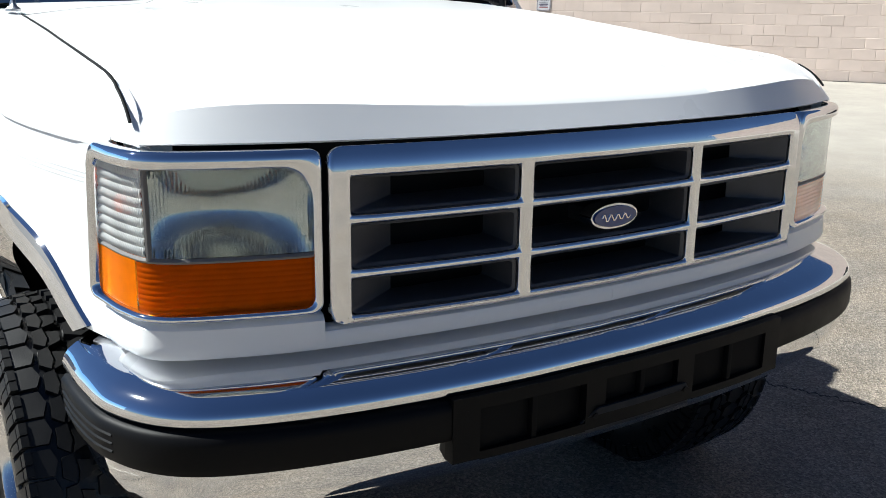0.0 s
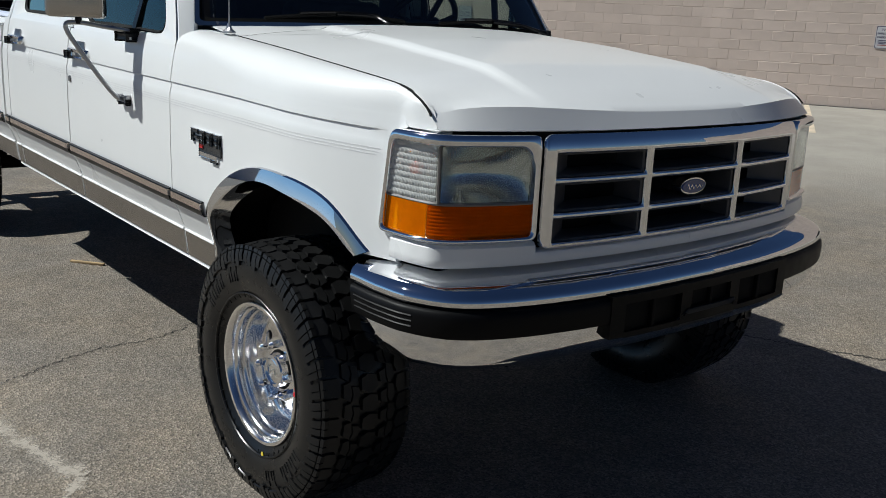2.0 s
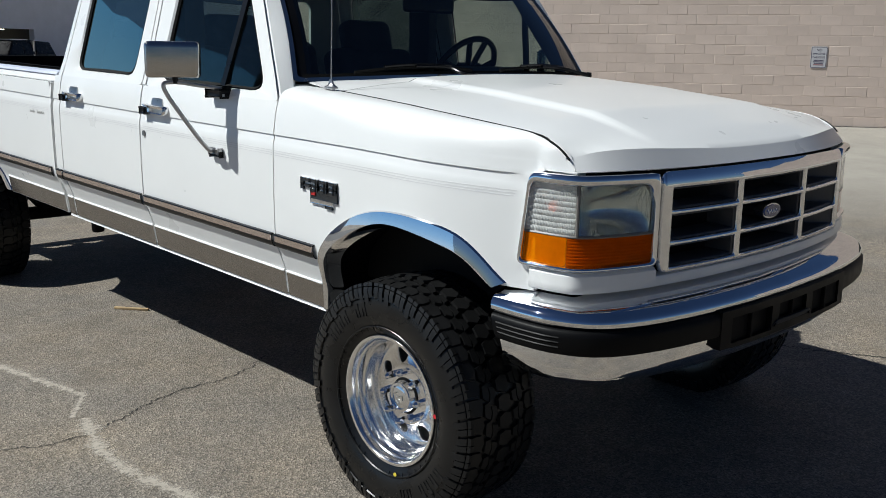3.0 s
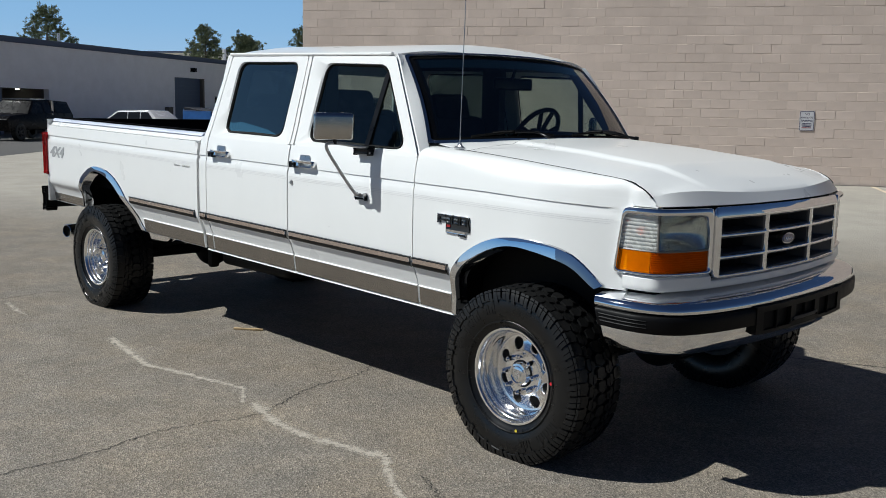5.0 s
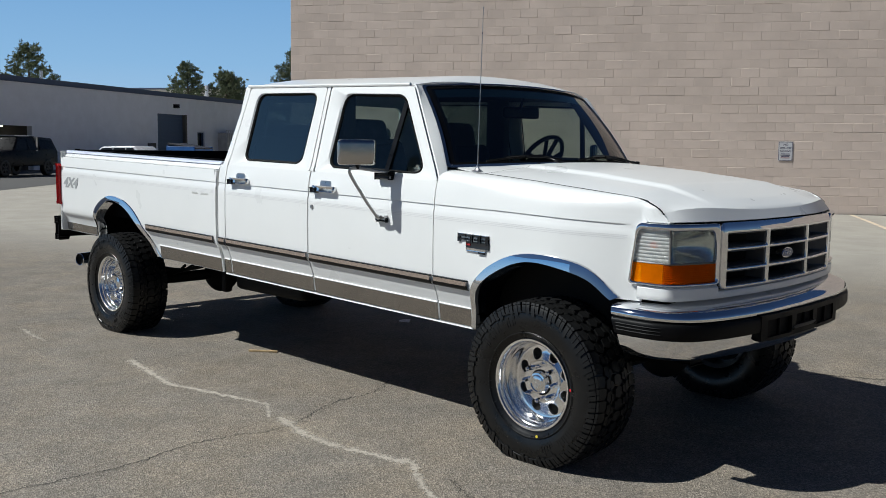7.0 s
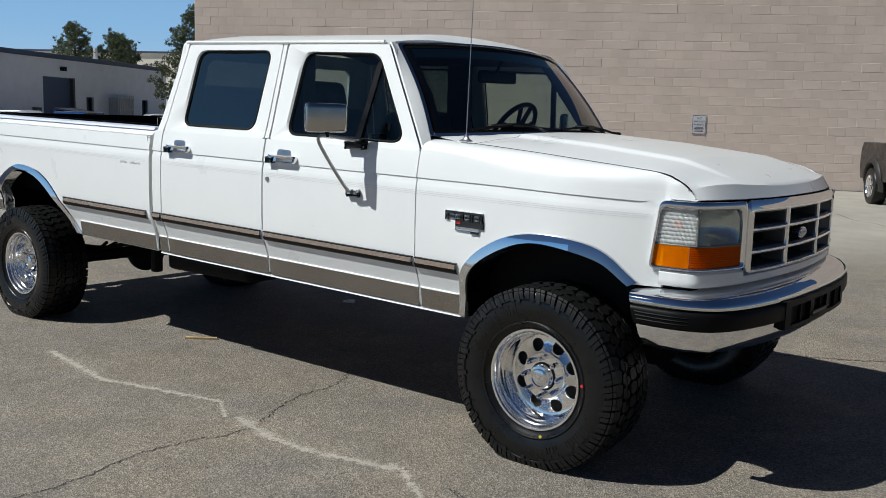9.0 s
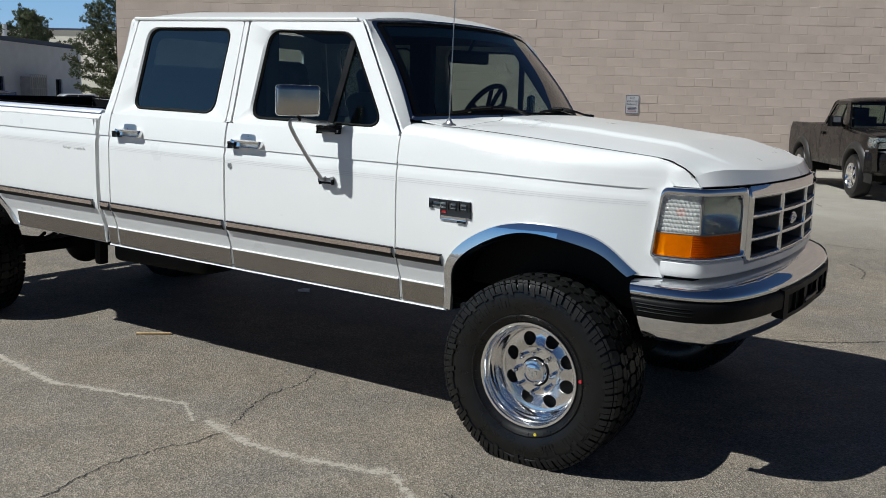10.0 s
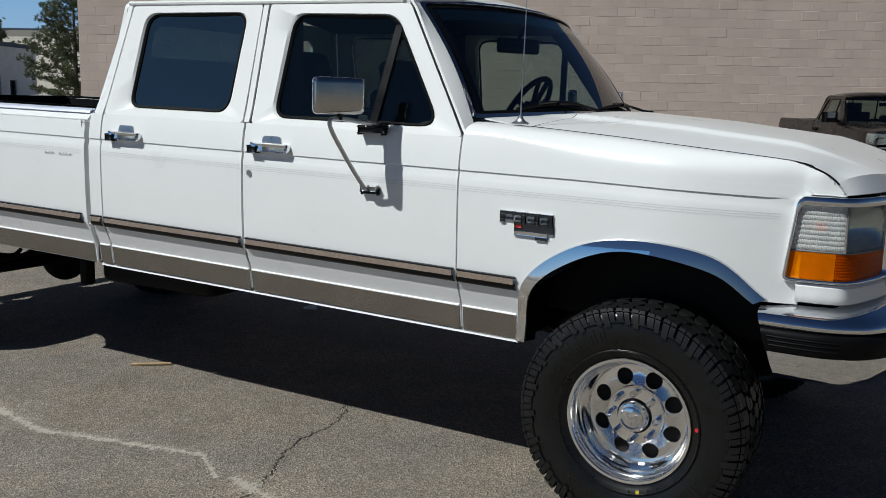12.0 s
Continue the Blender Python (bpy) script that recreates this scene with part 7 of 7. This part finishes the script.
# the small dark pickup by the wall: local x runs forward, its right flank on -y
def small_pickup():
    a = radians(-150.5)
    fwd, place = Vector((math.cos(a), math.sin(a), 0)), Vector((15.03, 1.59, 0))
    m = Matrix((fwd, Vector((-fwd.y, fwd.x, 0)), Vector((0, 0, 1)))).transposed().to_4x4()
    m.translation = place + Vector((0, 0, lift(place.x + 1.4 * fwd.x, place.y + 1.4 * fwd.y)))
    t = new("small_pickup")
    tagged(t, "small dark brown pickup truck parked by the block wall", "pickup truck")
    WB, R = 2.736, 0.352
    section = [(0.38, 0.815), (0.46, 0.845), (0.62, 0.864), (0.80, 0.870), (0.95, 0.866), (1.06, 0.856), (1.13, 0.842), (1.18, 0.826), (1.60, 0.655)]

    def wide(x, z):
        w = at(section, z)
        if x > WB + 0.15:
            w -= 0.30 * (x - WB - 0.15) ** 2
        return w

    def put(name, bm, mat, host=t, label="", angle=38):
        bm.transform(m)
        return part(name, bm, mat, host, label, angle)

    def low(x):
        for cx in (0.0, WB):
            if abs(x - cx) < 0.43:
                return max(0.47, R + 0.03 + math.sqrt(0.43 ** 2 - (x - cx) ** 2))
        return 0.47

    def side(sy, x0, x1, top, n=16, roll=0.035):
        """A flank panel with the body's section, its upper edge rolled inward."""
        rows = []
        for x in steps(x0, x1, n):
            lo, hi = low(x), top(x)
            zs = [lo + (hi - roll - lo) * k / 8 for k in range(9)]
            row = [(x, sy * (wide(x, zs[0]) - 0.02), zs[0] - 0.005)] + [(x, sy * wide(x, z), z) for z in zs]
            for k in range(1, 5):
                b_ = k / 4 * math.pi / 2
                row.append((x, sy * (wide(x, hi - roll) - roll * (1 - math.cos(b_))), hi - roll + roll * math.sin(b_)))
            row.append((x, sy * (wide(x, hi - roll) - roll - 0.05), hi))
            rows.append(row)
        return thick(sheet(bmesh.new(), rows), 0.008)

    def hood_line(x):
        return at([(2.04, 1.125), (2.40, 1.110), (2.74, 1.085), (3.05, 1.045), (3.25, 1.005), (3.45, 0.93)], x)

    for sy in (-1, 1):
        put("bed_side", side(sy, -0.80, 0.985, lambda x: 1.178), CAR_BROWN)
        door = put("cab_door", side(sy, 1.000, 2.040, lambda x: 1.150, 10, 0.02), CAR_BROWN)
        put("front_fender", side(sy, 2.052, 3.440, hood_line, 30, 0.06), CAR_BROWN)
        # upper door frame with its opening, its seal and the pane
        outer = loop([(1.010, 1.130, 0), (1.100, 1.590, 0), (1.830, 1.570, 0), (2.330, 1.120, 0)], [0.02, 0.10, 0.05, 0.02])
        inner = loop([(1.110, 1.165, 0), (1.180, 1.530, 0), (1.760, 1.520, 0), (2.130, 1.165, 0)], [0.05, 0.07, 0.06, 0.05])

        def on(q, d=0.0):
            return (q.x, sy * (wide(q.x, q.y) + d), q.y)
        frame_ = ring(bmesh.new(), [on(q) for q in outer], [on(q, 0.002) for q in inner])
        put("window_frame", thick(frame_, 0.02), CAR_BROWN, door)
        middle_ = Vector((1.56, 1.35, 0))
        put("side_window", fan(bmesh.new(), [on(q, -0.012) for q in inner], on(middle_, -0.010)), BED_CLEAR, door, "lightly tinted glass")
        put("window_post", tube(bmesh.new(), [on(Vector((1.80, 1.16, 0)), -0.006), on(Vector((1.70, 1.53, 0)), -0.006)], 0.012, 6), SEAL, door)
        # rounded mirror on a short foot, bright on top
        mm = m @ Matrix.Translation((2.06, sy * 0.985, 1.225))
        mirror = part("door_mirror", boxed(-0.036, 0.044, -0.080, 0.080, -0.052, 0.050, 0.036, 5, mm), BLACK_PLASTIC, t, "dark rounded door mirror")
        part("mirror_cap", boxed(-0.020, 0.050, -0.062, 0.062, 0.008, 0.056, 0.022, 4, mm), SATIN, mirror, "bright mirror cap")
        put("mirror_foot", rod(bmesh.new(), (2.05, sy * 0.90, 1.19), (2.03, sy * 0.82, 1.15), 0.022, 0.03, 10), BLACK_PLASTIC, mirror)
        put("door_handle", boxed(1.10, 1.225, sy * (wide(1.2, 1.01) - 0.005), sy * (wide(1.2, 1.01) + 0.026), 0.995, 1.025, 0.010, 2), BLACK_PLASTIC, door)
        put("door_lock", rod(bmesh.new(), (1.165, sy * 0.850, 0.965), (1.165, sy * 0.868, 0.965), 0.012, None, 12), BLACK_PLASTIC, door)
        for x in (0.992, 2.046):
            put("door_gap", tube(bmesh.new(), [(x, sy * (wide(x, z) - 0.006), z) for z in steps(0.48, 1.13, 8)], 0.007, 6), SEAL)
        # wheel flares, full and rounded, growing out of the flank
        for cx in (0.0, WB):
            rows = []
            for b_ in steps(-0.22, math.pi + 0.22, 26):
                ca, sa = math.cos(b_), math.sin(b_)
                row = []
                for r, d in ((0.405, -0.07), (0.408, 0.030), (0.420, 0.048), (0.450, 0.052), (0.490, 0.040), (0.530, 0.012), (0.545, -0.012)):
                    x, z = cx + r * ca, R + 0.03 + r * sa
                    row.append((x, sy * (wide(x, z) + d), z))
                rows.append(row)
            put("flare", thick(sheet(bmesh.new(), rows), 0.010), FLARE, t, "dark plastic wheel flare", 50)
            well = lathe(bmesh.new(), [(sy * 0.45, 0.02), (sy * 0.45, 0.415), (sy * 0.80, 0.415)], 28, "y")
            bmesh.ops.delete(well, geom=[v for v in well.verts if v.co.z < -0.12], context="VERTS")
            well.transform(Matrix.Translation((cx, 0, R + 0.03)))
            put("wheel_well", well, SEAL)
            mw = m @ Matrix.Translation((cx, sy * 0.775, R))
            if sy > 0:
                mw = mw @ Matrix.Rotation(math.pi, 4, "Z")
            simple_wheel(mw, R, 0.235, t)
        # headlamp wrapping the corner: reflector, clear lens, red-tinted inner edge
        def corner(x, z, d):
            return (x, sy * (wide(x, z) + d), z)
        rows = [[corner(x, z, d + 0.012 * math.sin(math.pi * (z - 0.83) / 0.165)) for x, d in ((3.20, 0.000), (3.24, 0.006), (3.30, 0.008), (3.36, 0.006), (3.41, 0.0))] + [(3.455, sy * (0.60 - 0.05 * (z - 0.83)), z), (3.475, sy * 0.48, z)] for z in steps(0.83, 0.995, 6)]
        lamp = put("head_lamp", thick(sheet(bmesh.new(), rows), 0.006), LENS, t, "clear wraparound headlamp")
        rows = [[(x - 0.012, y * 0.985, z) for x, y, z in row] for row in rows]
        put("reflector", sheet(bmesh.new(), rows), REFLECTOR, lamp)
        for x, z, r in ((3.245, 0.885, 0.026), (3.30, 0.935, 0.038), (3.37, 0.885, 0.034), (3.42, 0.945, 0.030)):
            put("lamp_bowl", rod(bmesh.new(), (x, sy * (wide(x, z) - 0.03), z), (x + 0.01, sy * (wide(x, z) + 0.012), z), r * 0.5, r, 10, False), PINK_GLASS if x < 3.26 else CHROME, lamp, "small bright lamp bowl")
        put("seat", boxed(1.34, 1.52, sy * 0.14, sy * 0.60, 0.75, 1.27, 0.05, 3), SEAT)
        put("headrest", boxed(1.33, 1.44, sy * 0.25, sy * 0.49, 1.28, 1.43, 0.045, 4), SEAT)
    # hood, nose and bumper
    rows = []
    for x in steps(2.10, 3.46, 18):
        e = min(hood_line(x), 1.12)
        hw = wide(x, e - 0.06) - 0.095
        rows.append([(x - 0.10 * (q * q) * max(0, (x - 3.2) / 0.26), hw * q, e + 0.004 + 0.045 * (1 - abs(q) ** 2.6)) for q in steps(-1, 1, 16)])
    put("hood", thick(sheet(bmesh.new(), rows), 0.012), CAR_BROWN, t, "dark brown hood")
    rows = []
    for z, o in ((0.40, -0.05), (0.44, 0.02), (0.55, 0.055), (0.68, 0.06), (0.745, 0.045), (0.765, 0.0)):
        rows.append([(3.52 + o - 0.30 * abs(q) ** 4 - 0.05 * q * q, q * (0.865 + o * 0.4), z) for q in steps(-1, 1, 24)])
    bumper = put("front_bumper", thick(sheet(bmesh.new(), rows), 0.02), CAR_BROWN, t, "dark front bumper")
    rows = [[(3.535 - 0.30 * abs(q) ** 4 - 0.05 * q * q, q * 0.872, z) for q in steps(-1, 1, 24)] for z in (0.768, 0.792)]
    put("bumper_strip", thick(sheet(bmesh.new(), rows), 0.03), SATIN, bumper, "pale strip along the bumper's top")
    put("grille", boxed(3.40, 3.48, -0.47, 0.47, 0.79, 0.96, 0.03, 3), BLACK_PLASTIC)
    # cab: roof, back, screen
    rows = []
    for x in steps(1.075, 1.93, 14):
        k = (x - 1.075) / 0.855
        drop = 0.055 * max(0, 1 - k / 0.12) ** 2 + 0.075 * max(0, (k - 0.72) / 0.28) ** 2
        rows.append([(x - 0.11 * abs(q) ** 2.4 * k, q * 0.668, 1.585 + 0.070 * (1 - abs(q) ** 3.4) - drop * (1 - 0.5 * abs(q))) for q in steps(-1, 1, 18)])
    put("cab_roof", thick(sheet(bmesh.new(), rows), 0.015), CAR_BROWN, t, "dark brown rounded cab roof")
    bo = loop([(-0.83, 1.12, 0), (0.83, 1.12, 0), (0.67, 1.60, 0), (-0.67, 1.60, 0)], [0.03, 0.03, 0.08, 0.08])
    bi = loop([(-0.68, 1.20, 0), (0.68, 1.20, 0), (0.58, 1.52, 0), (-0.58, 1.52, 0)], 0.05)

    def back(q):
        return (1.012 + 0.19 * (q.y - 1.13), q.x, q.y)
    put("cab_back", thick(ring(bmesh.new(), [back(q) for q in bo], [back(q) for q in bi]), 0.02), CAR_BROWN)
    put("back_window", fan(bmesh.new(), [back(q) for q in bi], back(Vector((0, 1.36, 0)))), BED_CLEAR, t, "clear glass")
    for y in (-0.22, 0.22):
        put("back_window_post", tube(bmesh.new(), [back(Vector((y, 1.20, 0))), back(Vector((y, 1.52, 0)))], 0.013, 6), SEAL)

    def glass_at(q, v):
        return (2.46 - 0.17 * abs(q) ** 2.2 + (1.915 - 0.10 * abs(q) ** 2.2 - 2.46 + 0.17 * abs(q) ** 2.2) * v, q * (0.80 + (0.655 - 0.80) * v), 1.135 - 0.01 * q * q + (1.585 - 0.03 * q * q - 1.135) * v)
    put("windscreen", sheet(bmesh.new(), [[glass_at(q, v) for q in steps(-0.95, 0.95, 16)] for v in steps(0.03, 0.97, 6)]), BED_CLEAR, t, "clear glass")
    edge = [glass_at(q, 0.0) for q in steps(-1, 1, 12)] + [glass_at(1, v) for v in steps(0.1, 0.9, 6)] + [glass_at(q, 1.0) for q in steps(1, -1, 12)] + [glass_at(-1, v) for v in steps(0.9, 0.0, 6)]
    put("windscreen_seal", tube(bmesh.new(), edge, 0.018, 6), SEAL)
    for sy in (-1, 1):
        rows = []
        for v in steps(0.0, 1.0, 8):
            g = glass_at(sy, v)
            rows.append([(g[0] + 0.004, g[1], g[2] + 0.004), (g[0] - 0.04, sy * (wide(g[0], g[2]) + 0.001), g[2]), (g[0] - 0.13, sy * (wide(g[0], g[2]) - 0.002), g[2])])
        put("windscreen_pillar", thick(sheet(bmesh.new(), rows), 0.012), CAR_BROWN)
    put("cowl", boxed(2.02, 2.42, -0.78, 0.78, 1.06, 1.125, 0.02, 2), SEAL)
    put("dash", boxed(1.98, 2.26, -0.72, 0.72, 0.95, 1.16, 0.04, 2), CABIN)
    put("inner_mirror", boxed(1.86, 1.89, -0.10, 0.10, 1.42, 1.475, 0.01, 2), SEAL)
    ring_ = [(1.86 + 0.07 * math.sin(b_), 0.36 + 0.17 * math.cos(b_), 1.10 + 0.16 * math.sin(b_)) for b_ in steps(0, 2 * math.pi, 24)]
    put("steering_wheel", tube(bmesh.new(), ring_, 0.013, 6), SEAL)
    # bed, tailgate, bumper, chassis
    put("tailgate", boxed(-0.835, -0.790, -0.80, 0.80, 0.58, 1.172, 0.018, 3), CAR_BROWN, t, "dark brown tailgate")
    put("bed_floor", boxed(-0.79, 0.97, -0.74, 0.74, 0.66, 0.70, 0.004, 1), SEAL)
    put("bed_front", boxed(0.955, 0.985, -0.78, 0.78, 0.50, 1.165, 0.008, 1), CAR_BROWN)
    for sy in (-1, 1):
        put("bed_wall", boxed(-0.79, 0.96, sy * 0.735, sy * 0.755, 0.68, 1.17, 0.004, 1), SEAL)
    put("rear_bumper", boxed(-0.965, -0.845, -0.80, 0.80, 0.50, 0.66, 0.045, 4), FLARE)
    put("chassis", boxed(-0.75, WB + 0.45, -0.42, 0.42, 0.32, 0.52, 0.03, 2), DARK_METAL)


small_pickup()


def parked(name, label, category, where, heading, outline, glass_sets, W, tuck, paint, wheels, r, bright, size=1.0):
    """A parked car seen far off: body, panes, wheels and trim."""
    a = radians(heading)
    fwd = Vector((math.cos(a), math.sin(a), 0))
    m = Matrix((fwd, Vector((-fwd.y, fwd.x, 0)), Vector((0, 0, 1)))).transposed().to_4x4()
    m = m @ Matrix.Scale(size, 4)
    m.translation = Vector((*where, lift(*where)))
    t = new(name)
    tagged(t, label, category)
    part("body", profile_body(m, outline, W, tuck, 0.05), paint, t)
    for corners in glass_sets:
        pane_on(m, corners, W, tuck, DARK_GLASS, t)
    for cx in wheels:
        for sy in (-1, 1):
            mw = m @ Matrix.Translation((cx, sy * (W / 2 - 0.10), r))
            if sy > 0:
                mw = mw @ Matrix.Rotation(math.pi, 4, "Z")
            simple_wheel(mw, r, 0.24, t, bright)
    return t, m


# black crew pickup with a bed cover by the entrance
t, m = parked("dark_pickup", "black four-door pickup with a bed cover parked by the entrance", "pickup truck", (10.1, 35.9), 215,
              [(-2.35, 0.50), (2.55, 0.45), (2.62, 0.95), (2.35, 1.12), (1.15, 1.20), (0.55, 1.82), (-0.65, 1.86), (-0.85, 1.84), (-2.10, 1.78), (-2.38, 1.15)],
              [[(1.0, 1.22), (0.52, 1.72), (0.02, 1.74), (0.0, 1.22)], [(-0.08, 1.22), (-0.06, 1.74), (-0.70, 1.74), (-0.78, 1.22)], [(-0.95, 1.25), (-0.92, 1.72), (-2.02, 1.66), (-2.18, 1.25)]],
              1.9, 1.2, CAR_BLACK, (1.75, -1.55), 0.40, DULL_RIM, 0.87)
for sy in (-1, 1):
    part("pillar_trim", boxed(-0.80, -0.70, sy * 0.80, sy * 0.97, 1.2, 1.80, 0.02, 1, m @ Matrix.Diagonal((1, 0.93, 1, 1))), SATIN, t)
part("roof_rack", boxed(-0.6, 0.6, -0.7, 0.7, 1.85, 1.88, 0.01, 1, m), SATIN, t)
# pale wagon between them
t, m = parked("pale_wagon", "pale silver wagon parked beside the low building", "car", (13.3, 33.0), 115,
              [(-2.1, 0.40), (2.2, 0.38), (2.28, 0.72), (1.95, 0.92), (1.05, 1.02), (0.35, 1.48), (-1.45, 1.52), (-1.98, 1.10), (-2.18, 0.75)],
              [[(0.85, 1.04), (0.32, 1.40), (-0.25, 1.42), (-0.27, 1.02)], [(-0.33, 1.02), (-0.31, 1.42), (-0.98, 1.43), (-1.0, 1.03)], [(-1.06, 1.04), (-1.04, 1.43), (-1.42, 1.43), (-1.78, 1.08)]],
              1.76, 0.95, CAR_SILVER, (1.42, -1.30), 0.33, ALLOY, 0.84)
t, m = parked("pale_wagon", "pale car parked near the building corner", "car", (24.5, 39.5), 160,
              [(-2.1, 0.40), (2.2, 0.38), (2.28, 0.72), (1.95, 0.92), (1.05, 1.02), (0.35, 1.48), (-1.25, 1.50), (-1.78, 1.10), (-2.18, 0.85)],
              [[(0.85, 1.04), (0.32, 1.40), (-0.25, 1.42), (-0.27, 1.02)], [(-0.33, 1.02), (-0.31, 1.42), (-1.2, 1.42), (-1.5, 1.05)]],
              1.76, 0.95, CAR_SILVER, (1.42, -1.30), 0.33, ALLOY, 0.84)
# blue waste container
BIN = surface("blue_container_paint", (0.02, 0.10, 0.32), 0.5, vary=0.15, scale=4)
BIN_LID = surface("dark_lid", (0.02, 0.022, 0.03), 0.6)
c = B_AT + B_U * 7.7 + B_N * 6.1
m = Matrix((B_U, B_N, Vector((0, 0, 1)))).transposed().to_4x4()
m.translation = Vector((c.x, c.y, G0))
bm = bmesh.new()
for x in (-0.85, 0.85):
    box(bm, x - 0.04, x + 0.04, -0.8, 0.8, 0.15, 1.26, 0.01, 1, m)
for y in (-0.78, 0.78):
    box(bm, -0.85, 0.85, y - 0.03, y + 0.03, 0.15, 1.22 + (0.1 if y < 0 else 0), 0.01, 1, m)
box(bm, -0.85, 0.85, -0.8, 0.8, 0.1, 0.2, 0.0, 1, m)
dump = part("waste_container", bm, BIN, None, "blue steel waste container with dark lids", category="waste container")
for x in (-0.42, 0.42):
    part("lid", boxed(x - 0.39, x + 0.39, -0.78, 0.84, -0.03, 0.03, 0.01, 1, m @ Matrix.Translation((0, 0, 1.30)) @ Matrix.Rotation(radians(-8), 4, "X")), BIN_LID, dump, "dark plastic lid")

# ---------------------------------------------------------------- clear sky far behind the low building
def sky_backdrop():
    m = bpy.data.materials.new("clear_blue_sky")
    m.use_nodes = True
    n, l = m.node_tree.nodes, m.node_tree.links
    n.clear()
    out_, glow = n.new("ShaderNodeOutputMaterial"), n.new("ShaderNodeEmission")
    geo, split, span = n.new("ShaderNodeNewGeometry"), n.new("ShaderNodeSeparateXYZ"), n.new("ShaderNodeMapRange")
    l.new(geo.outputs["Position"], split.inputs[0])
    span.inputs["From Min"].default_value, span.inputs["From Max"].default_value = 0.0, 130.0
    l.new(split.outputs["Z"], span.inputs["Value"])
    tone = ramp(n, l, span.outputs["Result"], [(0.0, (0.42, 0.56, 0.72)), (0.35, (0.27, 0.46, 0.70)), (1.0, (0.12, 0.29, 0.58))])
    l.new(tone.outputs[0], glow.inputs["Color"])
    l.new(glow.outputs[0], out_.inputs["Surface"])
    rows = []
    for z in (-2.0, 60.0, 130.0):
        rows.append([(520 * math.sin(radians(a)), 520 * math.cos(radians(a)), z) for a in range(-75, 76, 5)])
    part("backdrop", sheet(bmesh.new(), rows), m, None, "clear blue sky behind the roofs", kind="structure", category="sky")


sky_backdrop()
